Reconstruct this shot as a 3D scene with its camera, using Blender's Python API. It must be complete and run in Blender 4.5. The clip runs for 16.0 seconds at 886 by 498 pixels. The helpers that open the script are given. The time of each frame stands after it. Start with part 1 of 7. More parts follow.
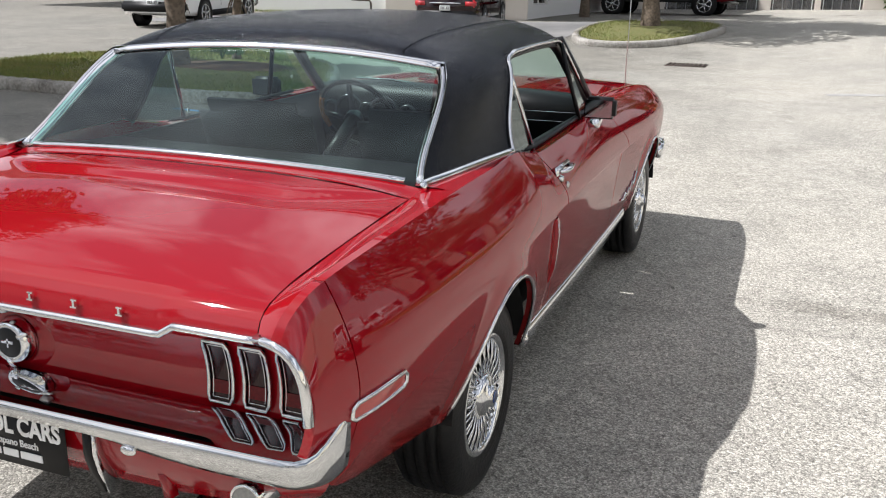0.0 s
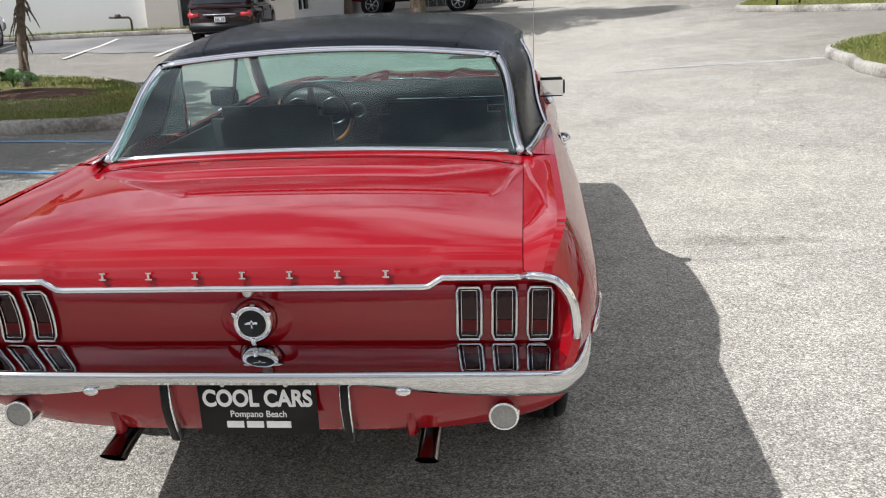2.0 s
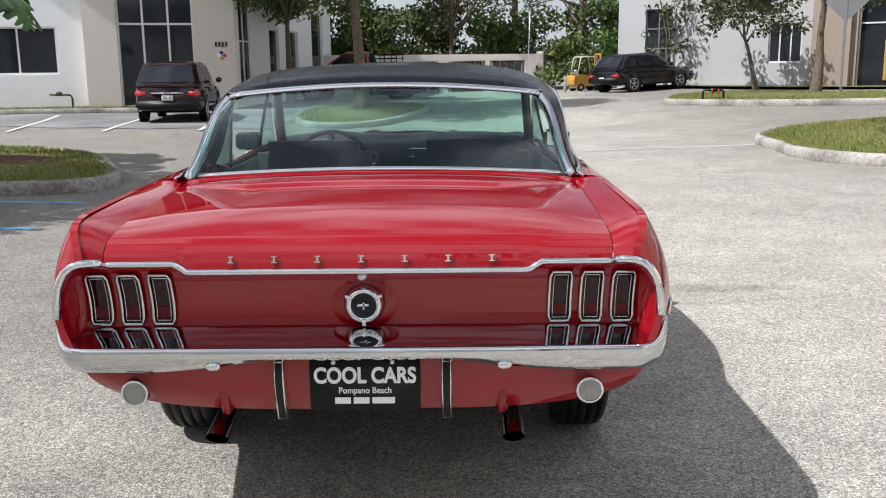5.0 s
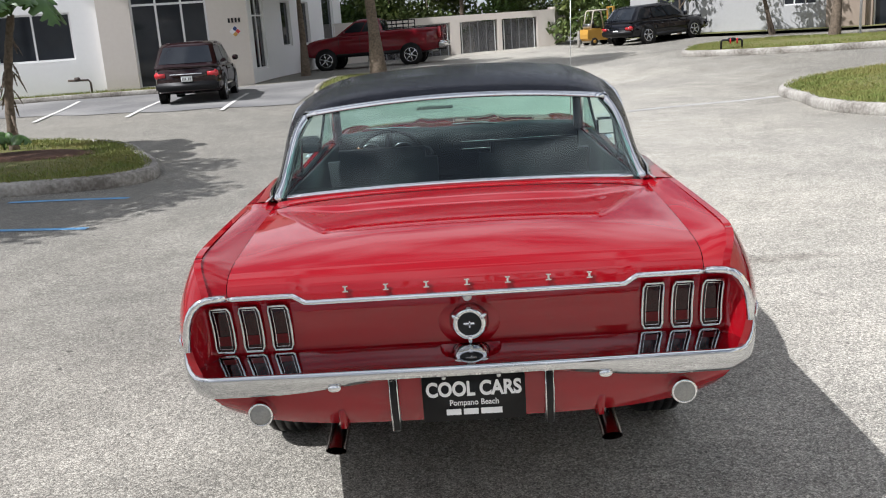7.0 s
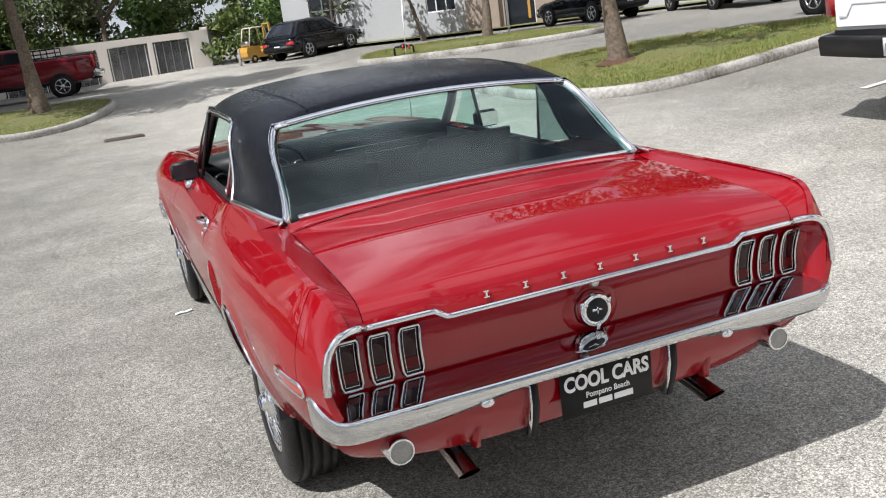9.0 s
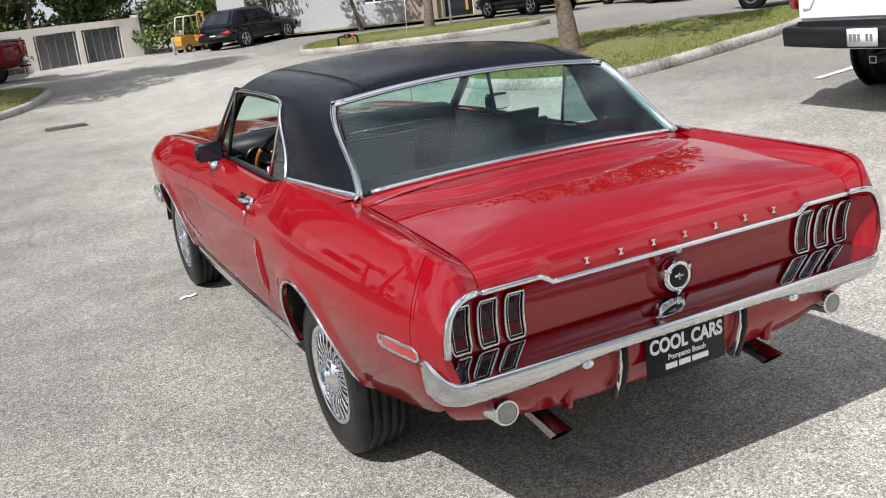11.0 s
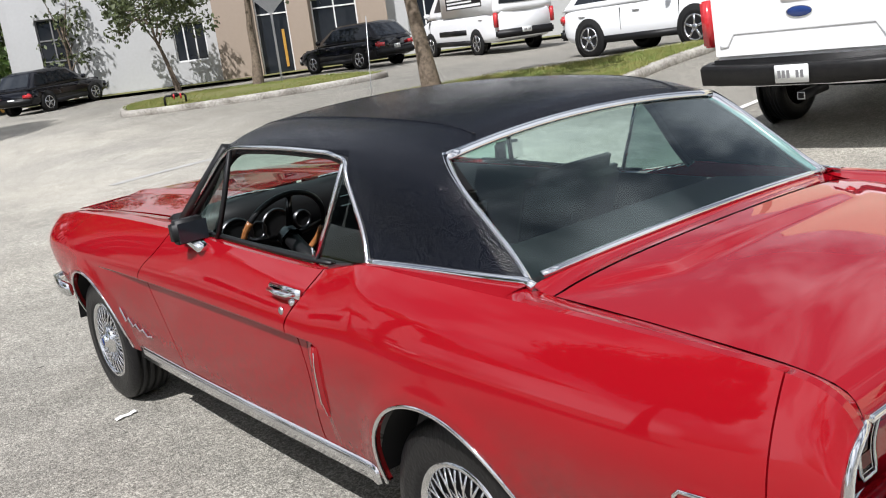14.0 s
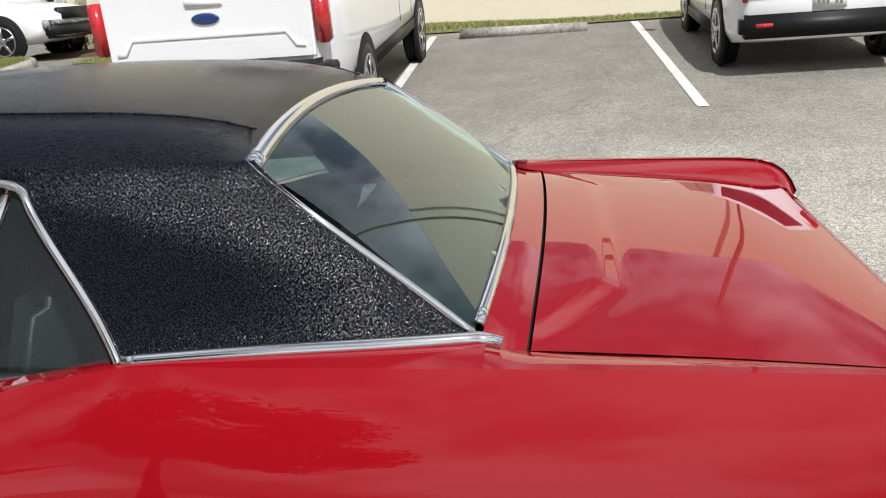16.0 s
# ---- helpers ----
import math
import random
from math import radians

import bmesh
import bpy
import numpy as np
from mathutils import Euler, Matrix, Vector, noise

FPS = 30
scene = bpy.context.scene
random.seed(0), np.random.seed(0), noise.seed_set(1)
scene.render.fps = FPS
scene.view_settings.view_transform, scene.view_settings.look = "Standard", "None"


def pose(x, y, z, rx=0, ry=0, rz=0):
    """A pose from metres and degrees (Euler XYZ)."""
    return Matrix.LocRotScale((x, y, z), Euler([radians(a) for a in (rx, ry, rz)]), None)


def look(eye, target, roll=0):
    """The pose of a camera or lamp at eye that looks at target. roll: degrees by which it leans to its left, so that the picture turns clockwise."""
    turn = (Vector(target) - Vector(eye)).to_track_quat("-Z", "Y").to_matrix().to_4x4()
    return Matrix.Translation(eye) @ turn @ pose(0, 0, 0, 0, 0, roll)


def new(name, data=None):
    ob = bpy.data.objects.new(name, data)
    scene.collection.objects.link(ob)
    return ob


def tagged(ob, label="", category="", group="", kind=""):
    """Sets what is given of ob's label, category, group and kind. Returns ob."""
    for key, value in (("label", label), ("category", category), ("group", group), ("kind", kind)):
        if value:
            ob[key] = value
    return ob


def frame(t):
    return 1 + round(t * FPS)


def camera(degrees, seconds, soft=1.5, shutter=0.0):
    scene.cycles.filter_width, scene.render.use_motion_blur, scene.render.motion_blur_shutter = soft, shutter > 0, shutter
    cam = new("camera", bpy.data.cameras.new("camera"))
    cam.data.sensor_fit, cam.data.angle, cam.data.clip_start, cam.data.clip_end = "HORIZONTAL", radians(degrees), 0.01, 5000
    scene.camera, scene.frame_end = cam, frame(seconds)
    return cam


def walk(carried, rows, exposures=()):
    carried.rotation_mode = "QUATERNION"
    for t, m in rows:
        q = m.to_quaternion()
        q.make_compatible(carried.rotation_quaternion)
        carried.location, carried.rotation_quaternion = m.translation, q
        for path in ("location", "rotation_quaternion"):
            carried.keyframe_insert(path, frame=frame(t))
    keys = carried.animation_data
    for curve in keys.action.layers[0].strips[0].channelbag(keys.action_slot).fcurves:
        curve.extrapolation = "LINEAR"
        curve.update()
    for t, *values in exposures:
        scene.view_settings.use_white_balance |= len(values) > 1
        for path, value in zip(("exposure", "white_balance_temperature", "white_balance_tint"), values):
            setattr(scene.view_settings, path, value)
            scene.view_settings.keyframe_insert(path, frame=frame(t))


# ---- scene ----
cam = camera(51.8, 16.0, 1.1)
PATH = [
    (0, (1.669, -1.431, 1.549), (0.98, 0.353, 0.967), 0.8),
    (0.5, (1.59, -1.535, 1.555), (0.994, 0.285, 0.979), 0.4),
    (1, (1.305, -1.701, 1.555), (0.983, 0.186, 0.976), -1.0),
    (1.5, (1.043, -1.916, 1.548), (0.863, -0.016, 0.952), -0.8),
    (2, (0.731, -2.114, 1.557), (0.543, -0.209, 0.978), -2.4),
    (2.5, (0.483, -2.29, 1.564), (0.297, -0.375, 1.016), -3.1),
    (3, (0.351, -2.437, 1.504), (0.264, -0.5, 1.014), -1.4),
    (3.5, (0.289, -2.487, 1.358), (0.276, -0.526, 0.964), -1.5),
    (4, (0.294, -2.474, 1.293), (0.283, -0.505, 0.945), -1.8),
    (4.2, (0.299, -2.471, 1.285), (0.29, -0.503, 0.934), -1.5),
    (6.3, (0.182, -2.561, 1.582), (0.158, -0.617, 1.114), -0.2),
    (6.5, (0.184, -2.578, 1.588), (0.144, -0.636, 1.115), -0.9),
    (7, (0.02, -2.615, 1.602), (-0.035, -0.674, 1.123), -3.9),
    (7.5, (-0.236, -2.522, 1.61), (-0.16, -0.58, 1.138), -6.0),
    (8, (-0.574, -2.412, 1.632), (-0.282, -0.496, 1.14), -7.0),
    (8.5, (-0.981, -2.336, 1.641), (-0.48, -0.467, 1.134), -7.8),
    (8.7, (-1.116, -2.273, 1.631), (-0.527, -0.43, 1.124), -7.6),
    (10.8, (-1.798, -2.107, 1.646), (-0.984, -0.363, 1.102), -6.5),
    (11, (-1.798, -2.102, 1.648), (-0.983, -0.359, 1.102), -6.5),
    (11.5, (-1.836, -2.067, 1.65), (-0.999, -0.334, 1.108), -7.0),
    (12, (-1.904, -1.848, 1.633), (-1.045, -0.118, 1.112), -7.7),
    (12.5, (-1.975, -1.55, 1.64), (-1.062, 0.158, 1.141), -7.4),
    (13, (-2.092, -1.291, 1.649), (-1.068, 0.354, 1.155), -7.9),
    (13.5, (-2.184, -1.022, 1.627), (-1.074, 0.568, 1.137), -8.2),
    (14, (-2.212, -0.746, 1.632), (-1.025, 0.79, 1.154), -7.3),
    (14.5, (-2.249, -0.411, 1.621), (-0.929, 1.008, 1.13), -6.8),
    (15, (-2.249, -0.01, 1.589), (-0.783, 1.242, 1.058), -6.3),
    (15.5, (-2.171, 0.405, 1.585), (-0.489, 1.327, 1.019), -4.5),
    (16, (-2.113, 0.72, 1.554), (-0.212, 0.976, 0.986), -3.6),
]
walk(cam, [(t, look(eye, target, roll)) for t, eye, target, roll in PATH], [(0, 0.09, 6200, 12), (1, 0.05, 6200, 12), (2.5, -0.03, 6150, 12), (8, 0.0, 6100, 12), (13, 0.02, 6150, 12), (15.2, -0.08, 6250, 11), (16, -0.28, 6300, 11)])


# ---- sky and sun ----
world = bpy.data.worlds.new("sky")
scene.world = world
world.use_nodes = True
_wn = world.node_tree.nodes
_wl = world.node_tree.links
_bg = _wn["Background"]
_sky = _wn.new("ShaderNodeTexSky")
_sky.sky_type = "NISHITA"
_sky.sun_disc = False
_sky.sun_elevation = radians(51)
_sky.sun_rotation = math.atan2(-0.678, -0.31)
_sky.air_density, _sky.dust_density = 1.0, 2.6
_cl = _wn.new("ShaderNodeTexNoise")
_cl.inputs["Scale"].default_value = 2.6
_cl.inputs["Detail"].default_value = 7.0
_cl.inputs["Roughness"].default_value = 0.56
_cr = _wn.new("ShaderNodeValToRGB")
_cr.color_ramp.elements[0].position, _cr.color_ramp.elements[1].position = 0.43, 0.58
_cr.color_ramp.elements[0].color = (0.13, 0.13, 0.13, 1)
_mx = _wn.new("ShaderNodeMix")
_mx.data_type = "RGBA"
_wl.new(_cl.outputs["Fac"], _cr.inputs["Fac"])
_wl.new(_cr.outputs["Color"], _mx.inputs[0])
_wl.new(_sky.outputs["Color"], _mx.inputs[6])
_mx.inputs[7].default_value = (21.0, 21.3, 22.0, 1)
_wl.new(_mx.outputs[2], _bg.inputs["Color"])
_bg.inputs["Strength"].default_value = 0.053

sun_data = bpy.data.lights.new("sun", "SUN")
sun_data.energy, sun_data.angle, sun_data.color = 5.9, radians(0.53), (1.0, 0.967, 0.925)
sun = new("sun", sun_data)
sun.matrix_world = look((-6.78, -3.1, 10), (0, 0, 0))


# ---- materials ----
def mat(name, color, rough=0.6, metal=0.0, var=0.12, scale=8.0, bump=0.0, bump_scale=60.0, coat=0.0, spec=0.5,
        color2=None, scale2=0.7, var2=0.12, trans=0.0, ior=1.45, emit=0.0, obj_random=0.0):
    """Procedural surface: grain and large stains over a base colour, with fine relief."""
    m = bpy.data.materials.new(name)
    m.use_nodes = True
    nt = m.node_tree
    b = nt.nodes["Principled BSDF"]
    b.inputs["Roughness"].default_value = rough
    b.inputs["Metallic"].default_value = metal
    b.inputs["Coat Weight"].default_value = coat
    b.inputs["Coat Roughness"].default_value = 0.025
    b.inputs["Specular IOR Level"].default_value = spec
    b.inputs["Transmission Weight"].default_value = trans
    b.inputs["IOR"].default_value = ior
    b.inputs["Base Color"].default_value = (*color, 1)
    if emit:
        b.inputs["Emission Color"].default_value = (*color, 1)
        b.inputs["Emission Strength"].default_value = emit
    if var or var2:
        tc = nt.nodes.new("ShaderNodeTexCoord")
        n1 = nt.nodes.new("ShaderNodeTexNoise")
        n1.inputs["Scale"].default_value, n1.inputs["Detail"].default_value = scale, 6
        n2 = nt.nodes.new("ShaderNodeTexNoise")
        n2.inputs["Scale"].default_value, n2.inputs["Detail"].default_value = scale2, 4
        for n in (n1, n2):
            nt.links.new(tc.outputs["Object"], n.inputs["Vector"])
        c2 = color2 or tuple(c * 0.55 for c in color)
        r1 = nt.nodes.new("ShaderNodeMapRange")
        r1.inputs["From Min"].default_value, r1.inputs["From Max"].default_value = 0.35, 0.65
        r1.inputs["To Max"].default_value = var
        r2 = nt.nodes.new("ShaderNodeMapRange")
        r2.inputs["From Min"].default_value, r2.inputs["From Max"].default_value = 0.4, 0.7
        r2.inputs["To Max"].default_value = var2
        nt.links.new(n1.outputs["Fac"], r1.inputs["Value"])
        nt.links.new(n2.outputs["Fac"], r2.inputs["Value"])
        add = nt.nodes.new("ShaderNodeMath")
        add.operation = "ADD"
        nt.links.new(r1.outputs["Result"], add.inputs[0])
        nt.links.new(r2.outputs["Result"], add.inputs[1])
        mx = nt.nodes.new("ShaderNodeMix")
        mx.data_type = "RGBA"
        mx.inputs[6].default_value, mx.inputs[7].default_value = (*color, 1), (*c2, 1)
        nt.links.new(add.outputs[0], mx.inputs[0])
        nt.links.new(mx.outputs[2], b.inputs["Base Color"])
    if bump:
        tc = nt.nodes.new("ShaderNodeTexCoord")
        n3 = nt.nodes.new("ShaderNodeTexNoise")
        n3.inputs["Scale"].default_value, n3.inputs["Detail"].default_value = bump_scale, 5
        nt.links.new(tc.outputs["Object"], n3.inputs["Vector"])
        bp = nt.nodes.new("ShaderNodeBump")
        bp.inputs["Strength"].default_value, bp.inputs["Distance"].default_value = bump, 0.01
        nt.links.new(n3.outputs["Fac"], bp.inputs["Height"])
        nt.links.new(bp.outputs["Normal"], b.inputs["Normal"])
    return m


def asphalt_mat():
    """Sun-bleached asphalt: pale exposed aggregate, tar between, wide worn and stained areas."""
    m = bpy.data.materials.new("bleached_asphalt")
    m.use_nodes = True
    nt = m.node_tree
    L = nt.links.new
    b = nt.nodes["Principled BSDF"]
    b.inputs["Roughness"].default_value = 0.85
    b.inputs["Specular IOR Level"].default_value = 0.3
    tc = nt.nodes.new("ShaderNodeTexCoord")

    def tex(kind, **kw):
        n = nt.nodes.new(kind)
        for k, v in kw.items():
            n.inputs[k].default_value = v
        L(tc.outputs["Object"], n.inputs["Vector"])
        return n

    def ramp(src, p0, p1, c0, c1):
        r = nt.nodes.new("ShaderNodeValToRGB")
        r.color_ramp.elements[0].position, r.color_ramp.elements[1].position = p0, p1
        r.color_ramp.elements[0].color, r.color_ramp.elements[1].color = (*c0, 1), (*c1, 1)
        L(src, r.inputs["Fac"])
        return r.outputs["Color"]

    def mix(a, c, fac=1.0, mode="MIX", facsrc=None):
        x = nt.nodes.new("ShaderNodeMix")
        x.data_type, x.blend_type = "RGBA", mode
        x.inputs[0].default_value = fac
        if facsrc is not None:
            L(facsrc, x.inputs[0])
        L(a, x.inputs[6])
        L(c, x.inputs[7])
        return x.outputs[2]

    stones = tex("ShaderNodeTexVoronoi", Scale=155.0)
    sep = nt.nodes.new("ShaderNodeSeparateColor")
    L(stones.outputs["Color"], sep.inputs[0])
    stone_col = ramp(sep.outputs[0], 0.0, 1.0, (0.25, 0.24, 0.223), (0.66, 0.64, 0.59))
    fine = tex("ShaderNodeTexNoise", Scale=260.0, Detail=3.0)
    gaps = ramp(stones.outputs["Distance"], 0.35, 0.75, (1, 1, 1), (0.56, 0.55, 0.54))
    clump = tex("ShaderNodeTexNoise", Scale=52.0, Detail=4.0, Roughness=0.7)
    patch = tex("ShaderNodeTexNoise", Scale=13.0, Detail=5.0, Roughness=0.72)
    col = mix(stone_col, gaps, 1.0, "MULTIPLY")
    col = mix(col, ramp(fine.outputs["Fac"], 0.3, 0.7, (0.78, 0.78, 0.78), (1.15, 1.15, 1.15)), 1.0, "MULTIPLY")
    col = mix(col, ramp(clump.outputs["Fac"], 0.33, 0.67, (0.66, 0.66, 0.65), (1.30, 1.30, 1.29)), 1.0, "MULTIPLY")
    col = mix(col, ramp(patch.outputs["Fac"], 0.30, 0.70, (0.82, 0.82, 0.82), (1.14, 1.14, 1.13)), 1.0, "MULTIPLY")
    mid = tex("ShaderNodeTexNoise", Scale=1.7, Detail=6.0, Roughness=0.6)
    col = mix(col, ramp(mid.outputs["Fac"], 0.35, 0.65, (0.88, 0.872, 0.85), (1.07, 1.06, 1.04)), 1.0, "MULTIPLY")
    big = tex("ShaderNodeTexNoise", Scale=0.22, Detail=5.0, Roughness=0.55)
    col = mix(col, ramp(big.outputs["Fac"], 0.38, 0.62, (0.88, 0.885, 0.89), (1.05, 1.045, 1.03)), 1.0, "MULTIPLY")
    # asphalt tone along x: darker to the west and far east, paler between, ragged edge
    sx = nt.nodes.new("ShaderNodeSeparateXYZ")
    L(tc.outputs["Object"], sx.inputs[0])
    rag = tex("ShaderNodeTexNoise", Scale=0.5, Detail=6.0, Roughness=0.65)
    rg = nt.nodes.new("ShaderNodeMath")
    rg.operation = "MULTIPLY_ADD"
    rg.inputs[1].default_value = 7.0
    L(rag.outputs["Fac"], rg.inputs[0])
    L(sx.outputs["X"], rg.inputs[2])
    rm = nt.nodes.new("ShaderNodeMapRange")
    rm.inputs["From Min"].default_value, rm.inputs["From Max"].default_value = 1.3, 11.6
    L(rg.outputs[0], rm.inputs["Value"])
    cr3 = nt.nodes.new("ShaderNodeValToRGB")
    for pos, g in ((0.0, 0.66), (0.12, 0.82), (0.36, 1.12), (0.55, 1.08), (0.9, 0.66)):
        el = cr3.color_ramp.elements.new(pos) if pos not in (0.0,) else cr3.color_ramp.elements[0]
        el.position, el.color = pos, (g, g * 0.995, g * 0.98, 1)
    cr3.color_ramp.elements.remove(cr3.color_ramp.elements[-1])
    L(rm.outputs["Result"], cr3.inputs["Fac"])
    col = mix(col, cr3.outputs["Color"], 1.0, "MULTIPLY")
    # darker round spot beside the coupe, with a ragged edge
    sp = nt.nodes.new("ShaderNodeVectorMath")
    sp.operation = "DISTANCE"
    L(tc.outputs["Object"], sp.inputs[0])
    sp.inputs[1].default_value = (-0.95, 0.35, -0.055)
    sa = nt.nodes.new("ShaderNodeMath")
    sa.operation = "MULTIPLY_ADD"
    sa.inputs[1].default_value = 1.3
    L(mid.outputs["Fac"], sa.inputs[0])
    L(sp.outputs["Value"], sa.inputs[2])
    col = mix(col, ramp(sa.outputs[0], 0.75, 1.0, (0.74, 0.74, 0.74), (1, 1, 1)), 1.0, "MULTIPLY")
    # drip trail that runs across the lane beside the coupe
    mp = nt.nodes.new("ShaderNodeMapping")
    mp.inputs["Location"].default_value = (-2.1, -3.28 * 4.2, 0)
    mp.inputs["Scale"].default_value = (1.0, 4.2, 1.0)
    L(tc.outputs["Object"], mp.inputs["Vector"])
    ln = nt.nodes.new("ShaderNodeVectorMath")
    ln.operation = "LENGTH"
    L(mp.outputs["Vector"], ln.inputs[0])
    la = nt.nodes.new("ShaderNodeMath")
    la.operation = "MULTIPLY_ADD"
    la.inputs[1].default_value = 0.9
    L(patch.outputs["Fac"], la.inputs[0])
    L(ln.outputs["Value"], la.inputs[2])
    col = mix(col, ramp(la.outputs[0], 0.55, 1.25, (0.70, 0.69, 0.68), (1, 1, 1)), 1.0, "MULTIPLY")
    # tar blots with their own shape
    blot = tex("ShaderNodeTexNoise", Scale=11.0, Detail=2.0)
    col = mix(col, ramp(blot.outputs["Fac"], 0.745, 0.765, (1, 1, 1), (0.4, 0.4, 0.4)), 1.0, "MULTIPLY")
    # hairline cracks
    wob = tex("ShaderNodeTexNoise", Scale=0.9, Detail=4.0)
    wv = nt.nodes.new("ShaderNodeMix")
    wv.data_type = "RGBA"
    wv.inputs[0].default_value = 0.35
    L(tc.outputs["Object"], wv.inputs[6])
    L(wob.outputs["Color"], wv.inputs[7])
    crack = nt.nodes.new("ShaderNodeTexVoronoi")
    crack.feature = "DISTANCE_TO_EDGE"
    crack.inputs["Scale"].default_value = 0.32
    L(wv.outputs[2], crack.inputs["Vector"])
    col = mix(col, ramp(crack.outputs["Distance"], 0.0, 0.004, (0.82, 0.82, 0.82), (1, 1, 1)), 1.0, "MULTIPLY")
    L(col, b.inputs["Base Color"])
    bp = nt.nodes.new("ShaderNodeBump")
    bp.inputs["Strength"].default_value, bp.inputs["Distance"].default_value = 0.55, 0.004
    bp.invert = True
    L(stones.outputs["Distance"], bp.inputs["Height"])
    L(bp.outputs["Normal"], b.inputs["Normal"])
    return m


def vinyl_mat():
    """Black roof vinyl with a leathery pebble grain."""
    m = mat("black_vinyl", (0.0034, 0.0042, 0.0070), 0.13, var=0.2, scale=40, color2=(0.0065, 0.0078, 0.012), var2=0.2, scale2=2.5)
    nt = m.node_tree
    tc = nt.nodes.new("ShaderNodeTexCoord")
    v = nt.nodes.new("ShaderNodeTexVoronoi")
    v.inputs["Scale"].default_value = 315
    n = nt.nodes.new("ShaderNodeTexNoise")
    n.inputs["Scale"].default_value, n.inputs["Detail"].default_value = 230, 2
    nt.links.new(tc.outputs["Object"], v.inputs["Vector"])
    nt.links.new(tc.outputs["Object"], n.inputs["Vector"])
    s = nt.nodes.new("ShaderNodeMath")
    s.operation = "MULTIPLY_ADD"
    s.inputs[1].default_value = -0.9
    nt.links.new(v.outputs["Distance"], s.inputs[0])
    nt.links.new(n.outputs["Fac"], s.inputs[2])
    bp = nt.nodes.new("ShaderNodeBump")
    bp.inputs["Strength"].default_value, bp.inputs["Distance"].default_value = 1.0, 0.0010
    nt.links.new(s.outputs[0], bp.inputs["Height"])
    b = nt.nodes["Principled BSDF"]
    nt.links.new(bp.outputs["Normal"], b.inputs["Normal"])
    # pebble tops are rubbed shiny, the creases between them stay matt
    g = nt.nodes.new("ShaderNodeMapRange")
    g.inputs["From Min"].default_value, g.inputs["From Max"].default_value = 0.15, 0.60
    g.inputs["To Min"].default_value, g.inputs["To Max"].default_value = 0.8, 0.06
    nt.links.new(v.outputs["Distance"], g.inputs["Value"])
    nt.links.new(g.outputs[0], b.inputs["Specular IOR Level"])
    return m


def glass_mat(name, tint, refl=0.9, base=0.08):
    """Thin clear pane: straight-through tint with a glossy face."""
    m = bpy.data.materials.new(name)
    m.use_nodes = True
    nt = m.node_tree
    nt.nodes.remove(nt.nodes["Principled BSDF"])
    out = nt.nodes["Material Output"]
    tr = nt.nodes.new("ShaderNodeBsdfTransparent")
    tr.inputs["Color"].default_value = (*tint, 1)
    gl = nt.nodes.new("ShaderNodeBsdfGlossy")
    gl.inputs["Roughness"].default_value = 0.012
    gl.inputs["Color"].default_value = (refl * 0.90, refl, refl, 1)
    lw = nt.nodes.new("ShaderNodeLayerWeight")
    lw.inputs["Blend"].default_value = 0.5
    pw = nt.nodes.new("ShaderNodeMath")
    pw.operation = "POWER"
    pw.inputs[1].default_value = 4.0
    fr = nt.nodes.new("ShaderNodeMapRange")
    fr.inputs["To Min"].default_value, fr.inputs["To Max"].default_value = base, 0.9
    nt.links.new(lw.outputs["Facing"], pw.inputs[0])
    nt.links.new(pw.outputs[0], fr.inputs["Value"])
    mx = nt.nodes.new("ShaderNodeMixShader")
    nt.links.new(fr.outputs[0], mx.inputs[0])
    nt.links.new(tr.outputs[0], mx.inputs[1])
    nt.links.new(gl.outputs[0], mx.inputs[2])
    nt.links.new(mx.outputs[0], out.inputs["Surface"])
    return m


def mesh_gate_mat():
    """Woven slat screen that lets some of what stands behind show through."""
    m = mat("woven_gate_screen", (0.10, 0.10, 0.103), 0.6, var=0.4, scale=12, color2=(0.1, 0.1, 0.1))
    nt = m.node_tree
    out, b = nt.nodes["Material Output"], nt.nodes["Principled BSDF"]
    tr = nt.nodes.new("ShaderNodeBsdfTransparent")
    mx = nt.nodes.new("ShaderNodeMixShader")
    mx.inputs[0].default_value = 0.35
    nt.links.new(b.outputs[0], mx.inputs[1])
    nt.links.new(tr.outputs[0], mx.inputs[2])
    nt.links.new(mx.outputs[0], out.inputs["Surface"])
    return m


